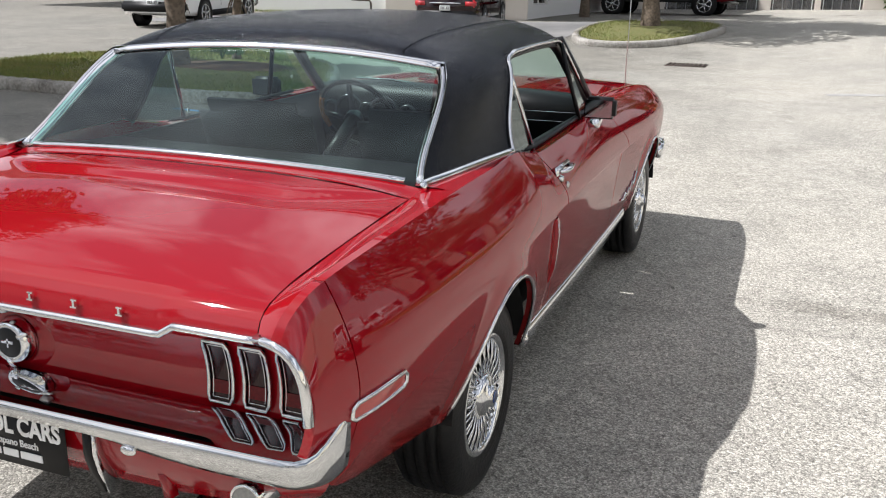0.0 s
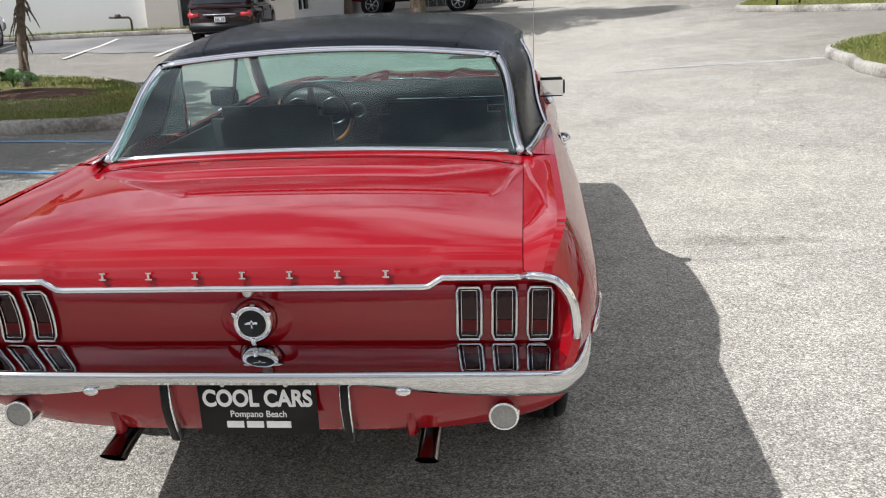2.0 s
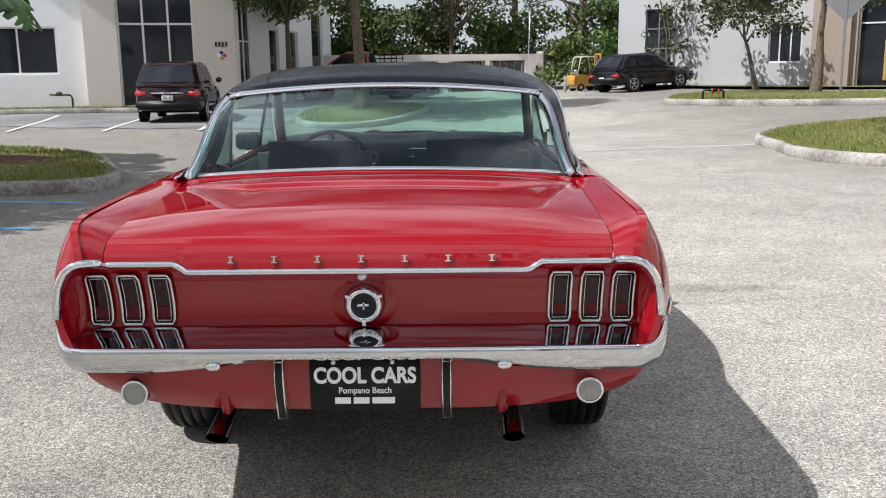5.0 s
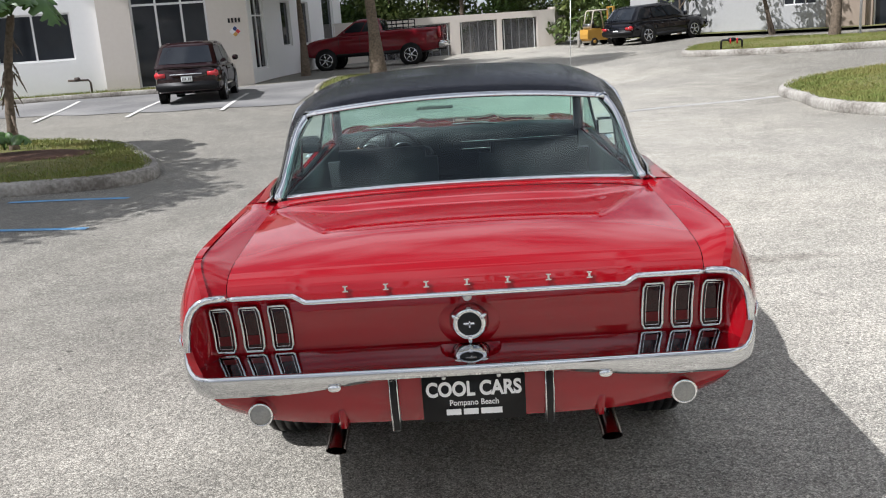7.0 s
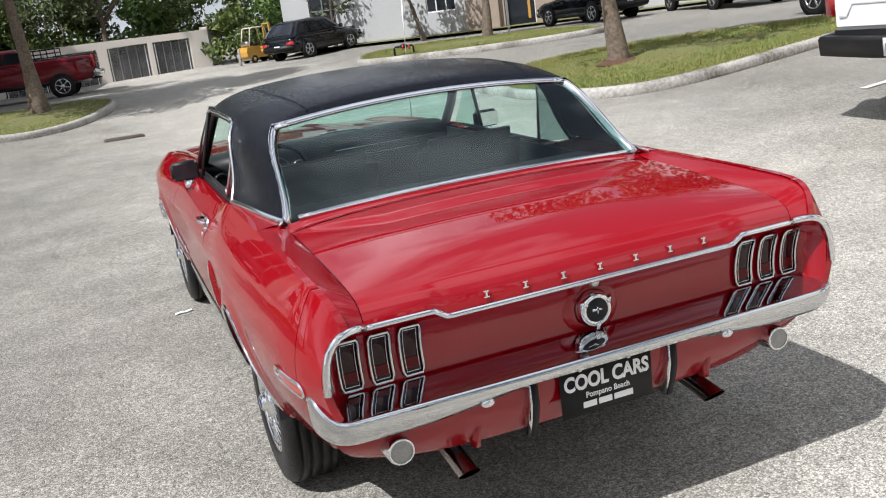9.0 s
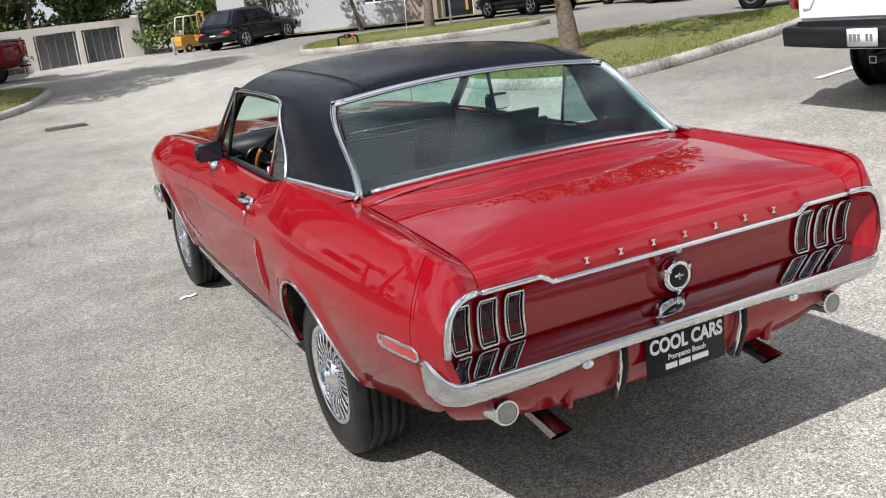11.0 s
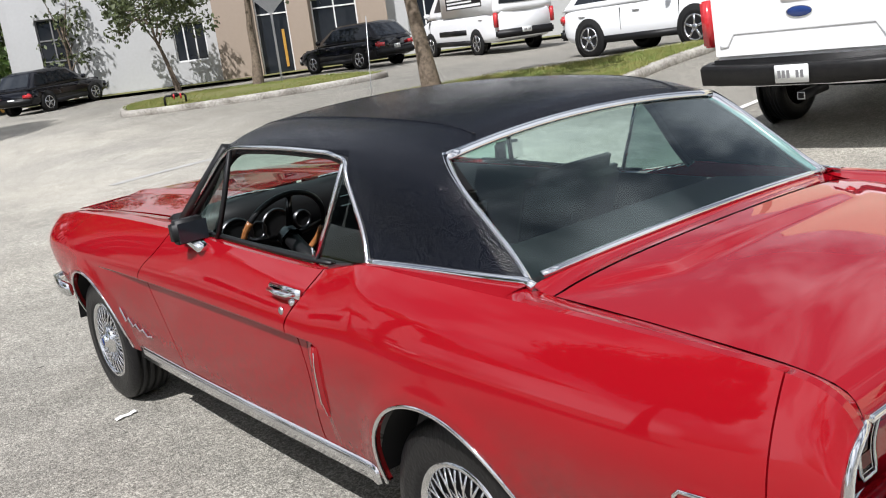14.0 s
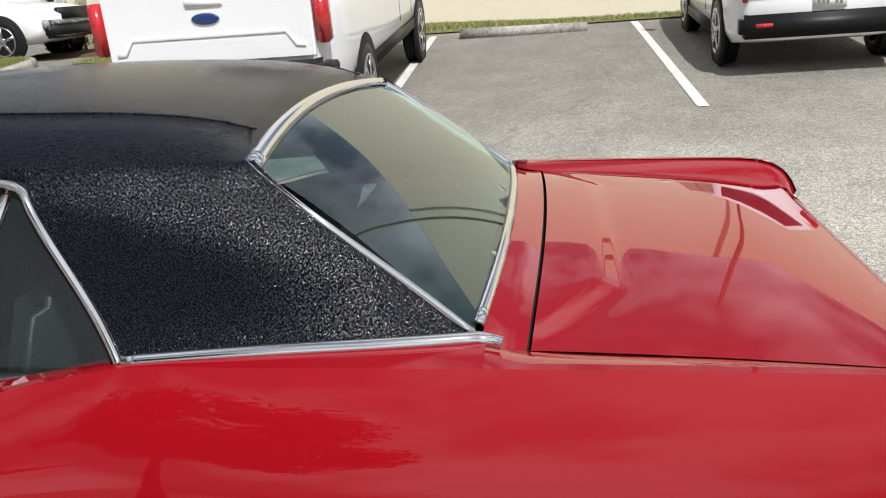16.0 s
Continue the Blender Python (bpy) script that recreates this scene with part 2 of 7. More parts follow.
M_SCREEN = mesh_gate_mat()
M_RED = mat("candy_red_paint", (0.255, 0.0030, 0.0075), 0.5, var=0.12, scale=3, color2=(0.235, 0.003, 0.008), var2=0.2, scale2=0.8, coat=1.0, spec=0.0)
M_RED.node_tree.nodes["Principled BSDF"].inputs["Coat IOR"].default_value = 1.57
M_CHROME = mat("chrome", (0.74, 0.75, 0.76), 0.06, metal=1.0, var=0.12, scale=14, color2=(0.55, 0.55, 0.56), var2=0.1, scale2=3)
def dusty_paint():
    """The body's red; road dust dulls the lower flanks' gloss in patches, and the colour darkens to brown downwards."""
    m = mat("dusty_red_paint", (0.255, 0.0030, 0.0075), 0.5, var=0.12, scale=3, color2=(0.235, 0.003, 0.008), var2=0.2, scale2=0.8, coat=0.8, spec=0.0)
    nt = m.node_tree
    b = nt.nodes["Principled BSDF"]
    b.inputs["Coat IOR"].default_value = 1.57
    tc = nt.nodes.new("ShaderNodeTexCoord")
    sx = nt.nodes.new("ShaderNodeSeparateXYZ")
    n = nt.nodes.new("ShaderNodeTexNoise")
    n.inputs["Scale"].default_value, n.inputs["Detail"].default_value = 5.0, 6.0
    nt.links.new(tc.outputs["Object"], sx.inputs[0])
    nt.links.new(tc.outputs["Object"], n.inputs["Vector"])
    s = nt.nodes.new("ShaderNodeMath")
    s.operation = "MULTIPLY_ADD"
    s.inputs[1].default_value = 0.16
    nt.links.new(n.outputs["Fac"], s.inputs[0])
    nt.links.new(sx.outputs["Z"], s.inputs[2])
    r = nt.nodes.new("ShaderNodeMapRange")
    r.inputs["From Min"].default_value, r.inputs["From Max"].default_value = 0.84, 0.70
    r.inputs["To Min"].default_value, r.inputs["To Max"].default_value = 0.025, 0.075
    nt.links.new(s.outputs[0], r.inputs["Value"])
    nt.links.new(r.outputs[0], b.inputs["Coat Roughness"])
    # base colour turns darker and browner with falling height, broken by fine noise
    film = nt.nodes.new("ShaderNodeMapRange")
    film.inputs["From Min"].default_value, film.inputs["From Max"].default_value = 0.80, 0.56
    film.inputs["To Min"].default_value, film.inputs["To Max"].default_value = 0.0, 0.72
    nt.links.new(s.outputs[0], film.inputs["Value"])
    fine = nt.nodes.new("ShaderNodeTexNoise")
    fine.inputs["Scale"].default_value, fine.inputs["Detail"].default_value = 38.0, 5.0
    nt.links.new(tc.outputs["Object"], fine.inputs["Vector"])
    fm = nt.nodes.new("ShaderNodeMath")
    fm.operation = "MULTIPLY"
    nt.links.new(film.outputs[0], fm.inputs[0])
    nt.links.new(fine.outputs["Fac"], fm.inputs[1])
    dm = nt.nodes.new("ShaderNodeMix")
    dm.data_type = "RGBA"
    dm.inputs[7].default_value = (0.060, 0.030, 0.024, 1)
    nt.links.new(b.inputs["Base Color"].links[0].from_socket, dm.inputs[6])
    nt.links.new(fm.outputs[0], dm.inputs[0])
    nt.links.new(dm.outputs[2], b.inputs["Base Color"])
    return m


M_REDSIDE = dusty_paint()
M_BUMPER = mat("show_chrome", (0.60, 0.61, 0.62), 0.03, metal=1.0, var=0.15, scale=40, color2=(0.5, 0.5, 0.51), var2=0.12, scale2=5)
M_STEEL = mat("brushed_steel", (0.62, 0.62, 0.62), 0.28, metal=1.0, var=0.3, scale=50)
M_VINYL = vinyl_mat()
M_RUBBER = mat("tyre_rubber", (0.007, 0.007, 0.0075), 0.42, spec=0.3, var=0.4, scale=20, color2=(0.018, 0.017, 0.016), bump=0.25, bump_scale=80)
M_BLACK = mat("black_plastic", (0.008, 0.008, 0.009), 0.45, spec=0.3, var=0.3, scale=25, color2=(0.016, 0.016, 0.016))
M_SEAM = mat("dark_gap", (0.006, 0.006, 0.006), 0.9, var=0.0, var2=0.0)
M_UPHOL = mat("black_seat_vinyl", (0.022, 0.022, 0.024), 0.42, var=0.3, scale=30, color2=(0.04, 0.04, 0.042), bump=0.2, bump_scale=90)
M_GLASS = glass_mat("clear_tinted_glass", (0.70, 0.92, 0.86), 1.0, 0.07)
M_QGLASS = glass_mat("dark_quarter_glass", (0.34, 0.42, 0.42), 0.8, 0.05)
M_LENS = mat("red_lens", (0.02, 0.001, 0.002), 0.12, var=0.4, scale=90, color2=(0.008, 0.0005, 0.001), coat=0.2, spec=0.3)
M_LAMPRED = mat("deep_red_reflector", (0.10, 0.002, 0.004), 0.3, var=0.5, scale=150, color2=(0.03, 0.001, 0.002), coat=0.15, spec=0.2)
M_ORANGE = mat("red_orange_reflector", (0.42, 0.022, 0.014), 0.2, var=0.4, scale=120, color2=(0.25, 0.01, 0.01), coat=0.7)
M_CLEARLENS = mat("frosted_lamp_lens", (0.24, 0.24, 0.23), 0.22, var=0.5, scale=150, color2=(0.34, 0.34, 0.31), coat=0.6, bump=0.3, bump_scale=220)
M_WHITEINK = mat("white_print", (0.82, 0.82, 0.82), 0.5, var=0.05, scale=30)
M_WOOD = mat("varnished_wood", (0.36, 0.15, 0.05), 0.25, var=0.7, scale=60, color2=(0.18, 0.06, 0.02), coat=0.6)
M_EXH = mat("exhaust_steel", (0.42, 0.36, 0.34), 0.22, metal=1.0, var=0.6, scale=20, color2=(0.16, 0.1, 0.09))
M_ASPHALT = asphalt_mat()
M_CONC = mat("weathered_concrete", (0.44, 0.42, 0.38), 0.88, var=0.5, scale=22, color2=(0.15, 0.135, 0.115), var2=0.75, scale2=1.6, bump=0.4, bump_scale=70)
M_GRASS = mat("grass_blades", (0.15, 0.205, 0.045), 0.75, var=0.7, scale=5, color2=(0.24, 0.22, 0.07), var2=0.5, scale2=0.9)
M_SOIL = mat("turf_soil", (0.10, 0.125, 0.035), 0.95, var=0.7, scale=14, color2=(0.2, 0.16, 0.07), bump=0.5, bump_scale=30)
M_MULCH = mat("red_brown_mulch", (0.11, 0.055, 0.035), 0.95, var=0.8, scale=40, color2=(0.07, 0.035, 0.02), bump=0.8, bump_scale=50)
M_STUCCO = mat("white_stucco", (0.84, 0.84, 0.83), 0.85, var=0.12, scale=9, color2=(0.72, 0.72, 0.70), var2=0.15, scale2=0.5, bump=0.25, bump_scale=60)
# darker copy of white_stucco: the sunlit east walls' light level is set by colour
M_STUCCO2 = mat("dimmed_white_stucco", (0.47, 0.475, 0.475), 0.9, var=0.2, scale=9, color2=(0.38, 0.38, 0.375), var2=0.2, scale2=0.5, bump=0.25, bump_scale=60)
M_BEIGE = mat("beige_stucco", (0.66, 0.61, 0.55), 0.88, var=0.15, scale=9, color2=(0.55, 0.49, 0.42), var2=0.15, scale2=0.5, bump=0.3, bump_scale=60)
# darker second beige, only on the sunlit east entrance
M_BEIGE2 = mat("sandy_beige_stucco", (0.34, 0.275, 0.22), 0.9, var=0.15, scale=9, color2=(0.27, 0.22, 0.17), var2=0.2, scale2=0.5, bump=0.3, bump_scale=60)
M_CREAM = mat("cream_stucco", (0.72, 0.66, 0.52), 0.88, var=0.15, scale=6, color2=(0.6, 0.54, 0.42), var2=0.2, scale2=0.4, bump=0.3, bump_scale=60)
M_GREYWALL = mat("pale_grey_panel", (0.56, 0.60, 0.62), 0.8, var=0.15, scale=3, color2=(0.45, 0.48, 0.5), var2=0.2, scale2=0.3)
M_DARKGLASS = mat("dark_window_glass", (0.012, 0.015, 0.02), 0.05, var=0.2, scale=3, color2=(0.03, 0.035, 0.04), var2=0.2, spec=0.6)
M_FRAMEW = mat("white_window_frame", (0.75, 0.75, 0.74), 0.5, var=0.15, scale=20)
M_GATE = mat("grey_metal_gate", (0.20, 0.20, 0.205), 0.6, var=0.4, scale=10, color2=(0.13, 0.13, 0.13), var2=0.3)
M_BARK = mat("tree_bark", (0.20, 0.155, 0.115), 0.92, var=0.8, scale=18, color2=(0.09, 0.07, 0.05), var2=0.4, scale2=2, bump=0.9, bump_scale=28)
M_LEAF = mat("green_leaves", (0.055, 0.095, 0.022), 0.55, var=0.8, scale=2.5, color2=(0.13, 0.16, 0.035), var2=0.4, scale2=0.5)
M_LEAF2 = mat("olive_leaves", (0.085, 0.10, 0.035), 0.6, var=0.8, scale=2.5, color2=(0.035, 0.05, 0.015), var2=0.4, scale2=0.6)
M_LEAF3 = mat("bright_leaves", (0.10, 0.17, 0.03), 0.5, var=0.8, scale=2.5, color2=(0.05, 0.09, 0.018), var2=0.4, scale2=0.6)
M_BANANA = mat("broad_green_leaf", (0.075, 0.15, 0.03), 0.4, var=0.6, scale=9, color2=(0.04, 0.09, 0.02), var2=0.4, scale2=1.2)
M_LINEW = mat("worn_white_line", (0.72, 0.71, 0.68), 0.8, var=0.5, scale=30, color2=(0.42, 0.41, 0.38), var2=0.4, scale2=3)
M_LINEF = mat("faded_white_line", (0.47, 0.465, 0.45), 0.85, var=0.9, scale=9, color2=(0.34, 0.335, 0.32), var2=0.8, scale2=2.2)
M_PATCH = mat("dark_patched_asphalt", (0.13, 0.13, 0.132), 0.88, var=0.5, scale=60, color2=(0.26, 0.255, 0.245), var2=0.8, scale2=0.45, bump=0.4, bump_scale=160)
M_BAY = mat("grey_bay_asphalt", (0.25, 0.245, 0.232), 0.88, var=0.6, scale=90, color2=(0.38, 0.37, 0.35), var2=0.7, scale2=0.8, bump=0.4, bump_scale=170)
M_GUARD = mat("cream_enamel", (0.62, 0.58, 0.48), 0.5, var=0.4, scale=14, color2=(0.4, 0.35, 0.28))
M_BIN = mat("dark_green_plastic", (0.012, 0.02, 0.018), 0.5, var=0.3, scale=10)
M_DARKSTEEL = mat("dark_steel", (0.10, 0.10, 0.105), 0.3, metal=1.0, var=0.3, scale=30)
M_LINEB = mat("worn_blue_line", (0.10, 0.33, 0.62), 0.8, var=0.5, scale=30, color2=(0.22, 0.34, 0.45), var2=0.4, scale2=3)
M_IRON = mat("rusty_iron", (0.07, 0.062, 0.058), 0.8, metal=0.3, var=0.6, scale=20, color2=(0.12, 0.08, 0.055))
M_YELLOW = mat("worn_yellow_paint", (0.52, 0.29, 0.05), 0.5, var=0.4, scale=12, color2=(0.45, 0.24, 0.05), coat=0.2)
M_REDPIPE = mat("red_valve_paint", (0.55, 0.03, 0.03), 0.5, var=0.3, scale=30)
M_WPAINT = mat("white_car_paint", (0.80, 0.81, 0.82), 0.3, var=0.08, scale=3, color2=(0.68, 0.69, 0.7), var2=0.1, coat=1.0, spec=0.0)
M_BPAINT = mat("black_car_paint", (0.004, 0.0045, 0.007), 0.4, var=0.2, scale=3, color2=(0.008, 0.008, 0.011), coat=1.0, spec=0.0)
M_MPAINT = mat("dark_maroon_paint", (0.016, 0.005, 0.006), 0.3, var=0.2, scale=3, coat=1.0, spec=0.0)
M_RPAINT = mat("deep_red_paint", (0.17, 0.010, 0.017), 0.3, var=0.2, scale=3, coat=1.0, spec=0.0)
M_SPAINT = mat("silver_car_paint", (0.5, 0.51, 0.52), 0.3, metal=0.6, var=0.1, scale=3, coat=1.0)
M_ALLOY = mat("alloy_wheel", (0.55, 0.56, 0.57), 0.25, metal=1.0, var=0.2, scale=30)
M_TAILRED = mat("red_tail_lens", (0.5, 0.02, 0.025), 0.15, var=0.3, scale=60, coat=0.8)
M_PLATE = mat("white_plate", (0.78, 0.8, 0.78), 0.4, var=0.1, scale=40)
M_BLUEOVAL = mat("blue_badge", (0.01, 0.035, 0.16), 0.2, var=0.1, scale=30, coat=0.8)


# ---- mesh helpers ----
def part(name, bm, material, parent=None, label="", smooth=True):
    me = bpy.data.meshes.new(name)
    bm.to_mesh(me)
    bm.free()
    if smooth:
        me.shade_smooth()
    me.materials.append(material)
    ob = new(name, me)
    if parent is not None:
        ob.parent = parent
    if label:
        tagged(ob, label)
    return ob


def thing(name, label, category, m=None, group="", kind=""):
    e = new(name)
    e.empty_display_size = 0.2
    if m is not None:
        e.matrix_basis = m
    return tagged(e, label, category, group, kind)


def flip_up(bm):
    bmesh.ops.recalc_face_normals(bm, faces=bm.faces)
    return bm


def surf(fn, nu, nv):
    """Grid surface fn(u, v), u and v from 0 to 1."""
    bm = bmesh.new()
    vs = [[bm.verts.new(fn(i / nu, j / nv)) for j in range(nv + 1)] for i in range(nu + 1)]
    for i in range(nu):
        for j in range(nv):
            bm.faces.new((vs[i][j], vs[i + 1][j], vs[i + 1][j + 1], vs[i][j + 1]))
    return bm


def box(bm, x0, y0, z0, x1, y1, z1, bevel=0.0):
    r = bmesh.ops.create_cube(bm, size=1)
    bmesh.ops.scale(bm, vec=(x1 - x0, y1 - y0, z1 - z0), verts=r["verts"])
    bmesh.ops.translate(bm, vec=((x0 + x1) / 2, (y0 + y1) / 2, (z0 + z1) / 2), verts=r["verts"])
    if bevel:
        es = list({e for v in r["verts"] for e in v.link_edges})
        bmesh.ops.bevel(bm, geom=es, offset=bevel, segments=2, affect="EDGES")
    return bm


def boxm(x0, y0, z0, x1, y1, z1, bevel=0.0):
    return box(bmesh.new(), x0, y0, z0, x1, y1, z1, bevel)


def face_out(bm, way):
    """Turn every face towards a direction."""
    way = Vector(way)
    for f in bm.faces:
        f.normal_update()
        if f.normal.dot(way) < 0:
            f.normal_flip()
    return bm


def sweep(path, section, up=Vector((0, 0, 1)), closed=False, cap=True, bm=None):
    """Sweep a closed section of (side, up) offsets along a path of points."""
    bm = bm or bmesh.new()
    path = [Vector(p) for p in path]
    n = len(path)
    rings = []
    for i, p in enumerate(path):
        a = path[(i - 1) % n] if closed or i > 0 else path[i]
        c = path[(i + 1) % n] if closed or i < n - 1 else path[i]
        d = (c - a).normalized()
        u = up(i) if callable(up) else up
        side = d.cross(u).normalized()
        uu = side.cross(d).normalized()
        rings.append([bm.verts.new(p + side * s + uu * h) for s, h in section])
    m = len(section)
    for i in range(n if closed else n - 1):
        r0, r1 = rings[i], rings[(i + 1) % n]
        for j in range(m):
            bm.faces.new((r0[j], r1[j], r1[(j + 1) % m], r0[(j + 1) % m]))
    if cap and not closed:
        bm.faces.new(rings[0])
        bm.faces.new(rings[-1][::-1])
    return flip_up(bm)


def circle_sec(r, n=8, rx=None):
    return [(r * math.cos(2 * math.pi * k / n), (rx or r) * math.sin(2 * math.pi * k / n)) for k in range(n)]


def half_round(w, h, n=5):
    """Low rounded moulding section: flat base, domed top."""
    return [(w / 2 * math.cos(math.pi * k / n), h * math.sin(math.pi * k / n)) for k in range(n + 1)]


def lathe(profile, n=32, axis="x", bm=None, m=None):
    """Turn a profile of (radius, offset along the axis)."""
    bm = bm or bmesh.new()
    rings = []
    for r, h in profile:
        ring = []
        for k in range(n):
            a = 2 * math.pi * k / n
            p = Vector((h, r * math.cos(a), r * math.sin(a))) if axis == "x" else (
                Vector((r * math.cos(a), h, r * math.sin(a))) if axis == "y" else Vector((r * math.cos(a), r * math.sin(a), h)))
            ring.append(bm.verts.new(m @ p if m is not None else p))
        rings.append(ring)
    for a, b in zip(rings, rings[1:]):
        for k in range(n):
            bm.faces.new((a[k], a[(k + 1) % n], b[(k + 1) % n], b[k]))
    return flip_up(bm)


def interp(table, v):
    """Smooth interpolation through (v, value) rows."""
    if v <= table[0][0]:
        return table[0][1]
    if v >= table[-1][0]:
        return table[-1][1]
    for i in range(len(table) - 1):
        (a, fa), (b, fb) = table[i], table[i + 1]
        if a <= v <= b:
            fz = table[i - 1] if i else (a - (b - a), fa - (fb - fa))
            fn = table[i + 2] if i + 2 < len(table) else (b + (b - a), fb + (fb - fa))
            ma, mb = (fb - fz[1]) / (b - fz[0]), (fn[1] - fa) / (fn[0] - a)
            t = (v - a) / (b - a)
            h = b - a
            return (2 * t ** 3 - 3 * t * t + 1) * fa + (t ** 3 - 2 * t * t + t) * h * ma + (3 * t * t - 2 * t ** 3) * fb + (t ** 3 - t * t) * h * mb


def smooth01(t):
    t = min(1.0, max(0.0, t))
    return t * t * (3 - 2 * t)


def bez(a, b, c, n=12):
    a, b, c = Vector(a), Vector(b), Vector(c)
    return [(1 - t) ** 2 * a + 2 * t * (1 - t) * b + t * t * c for t in (k / n for k in range(n + 1))]


def text_mesh(body, size, depth=0.002, spacing=1.0, bold=0.0):
    cu = bpy.data.curves.new("text", "FONT")
    cu.body, cu.size, cu.extrude, cu.align_x, cu.align_y = body, size, depth, "CENTER", "CENTER"
    cu.space_character = spacing
    cu.offset = bold
    tmp = new("tmp_text", cu)
    bpy.context.view_layer.update()
    me = bpy.data.meshes.new_from_object(tmp.evaluated_get(bpy.context.evaluated_depsgraph_get()))
    bpy.data.objects.remove(tmp)
    bm = bmesh.new()
    bm.from_mesh(me)
    bpy.data.meshes.remove(me)
    return bm


# ---- ground ----
HEIGHTS = [(0, 0, 0), (0, 4, 0), (-3, 3, 0), (3, 4, 0.0), (2.7, 6.5, 0), (-3.5, 6, 0), (0, -5, 0), (0, 9, -0.06), (-0.5, 17.8, -0.2),
           (-7.2, 20.2, 0.11), (-12, 25, 0.20), (-4.4, 31, 0.24), (-1, 28.5, 0.3), (6.4, 33, 0.36), (9, 34, 0.5), (5.4, 12, 0.0),
           (8.5, 11.0, 0.27), (10.3, 23, 0.44), (12.7, 22, 0.56), (18, 22, 0.55), (13.2, 13.1, 0.50), (13.2, 10.4, 0.60), (5.4, 3.6, 0.12), (6.3, -1, 0.27),
           (11.8, -1, 0.66), (11.8, 3.5, 0.66), (-6, -6, 0), (-8, 8, 0), (-8, 0, 0), (3, -8, 0.05), (16, 4, 0.7), (16, -6, 0.7)]


def ground_z(x, y):
    num = den = 0.0
    for a, b, h in HEIGHTS:
        d2 = (x - a) ** 2 + (y - b) ** 2
        w = 1.0 / (d2 * d2 * 0.02 + d2 + 0.6)
        num += w * h
        den += w
    z = num / den
    bay = smooth01((x - 4.4) / 1.6) * (1 - smooth01((x - 12.6) / 2.0)) * (1 - smooth01((y - 5.2) / 2.4)) * smooth01((y + 7.5) / 3.0)
    z += (0.125 + 0.079 * (x - 5.3) - 0.012 * (y - 3.5) - z) * bay
    near = smooth01((math.hypot(x, (y - 2) * 0.7) - 2.9) / 3.0)
    near = max(near, bay)
    return z * near - 0.055 * (1 - near)


# ---- the red coupe ----
ZTOP = [(-0.012, 0.856), (0.0, 0.886), (0.02, 0.914), (0.045, 0.933), (0.075, 0.945), (0.11, 0.952), (0.15, 0.956), (0.2, 0.959), (0.5, 0.967), (0.85, 0.973), (1.2, 0.977), (1.43, 0.979), (1.58, 0.953),
        (1.70, 0.931), (2.0, 0.930), (2.6, 0.942), (3.0, 0.944), (3.6, 0.934), (4.2, 0.905), (4.5, 0.87), (4.66, 0.84)]
XTOP = [(-0.012, 0.785), (0.02, 0.804), (0.05, 0.814), (0.09, 0.821), (0.14, 0.825), (0.2, 0.826), (0.5, 0.824), (0.85, 0.821), (1.43, 0.820), (1.7, 0.818), (2.6, 0.812), (3.1, 0.80), (4.0, 0.79), (4.66, 0.75)]
XMAX = [(-0.012, 0.858), (0.1, 0.898), (0.3, 0.920), (0.8, 0.930), (1.2, 0.928), (1.7, 0.912), (2.6, 0.898), (3.2, 0.898), (3.9, 0.906), (4.3, 0.893), (4.55, 0.862), (4.66, 0.82)]
ZBOT = [(-0.012, 0.565), (0.06, 0.53), (0.14, 0.46), (0.4, 0.40), (0.75, 0.34), (1.0, 0.31), (1.5, 0.30), (3.4, 0.285), (4.3, 0.33), (4.66, 0.42)]
XBOT = [(-0.012, 0.81), (0.3, 0.82), (0.85, 0.835), (1.5, 0.845), (3.4, 0.83), (4.3, 0.80), (4.66, 0.72)]
TAIL_Y = [(0.56, 0.070), (0.64, 0.086), (0.70, 0.092), (0.76, 0.082), (0.80, 0.064), (0.835, 0.028)]
TAIL_CORNER = [(0.72, 0.846), (0.765, 0.846), (0.79, 0.838), (0.812, 0.822), (0.828, 0.80), (0.838, 0.775)]
WHEEL_Y, WHEEL_Z, HUB_Z = (1.075, 3.906), 0.308, 0.267
ARCH = (0.352, 0.342)


def crease_z(y):
    return interp([(1.5, 0.722), (1.8, 0.722), (2.4, 0.720), (3.1, 0.716), (3.6, 0.716), (4.6, 0.716)], y)


def half_width(y, z):
    """Half the body's width at a station and height, with the flank's crease, scoop and arch flares."""
    zt, zb, xt, xm, xb = (interp(t, y) for t in (ZTOP, ZBOT, XTOP, XMAX, XBOT))
    zm = 0.72
    if z >= zm:
        t = min(1.0, max(0.0, (zt - z) / (zt - zm)))
        x = xt + (xm - xt) * (1 - (1 - t) ** 1.85)
    else:
        s = min(1.0, (zm - z) / (zm - zb))
        x = xm - (xm - xb) * s ** 2.0
    inset = 0.032 * smooth01((y - 1.668) / 0.015) * (1 - smooth01((y - 3.0) / 0.75))
    d = crease_z(y) - z
    if d > 0:
        x -= inset * smooth01(d / 0.012) * (1 - smooth01((d - 0.10) / 0.30))
    # hip over the rear wheel and the rounded flare of both arches
    for wy, r in zip(WHEEL_Y, ARCH):
        q = math.hypot(y - wy, z - WHEEL_Z)
        if z > WHEEL_Z - 0.05:
            x += 0.014 * math.exp(-(((q - r - 0.012) / 0.045) ** 2))
    return x


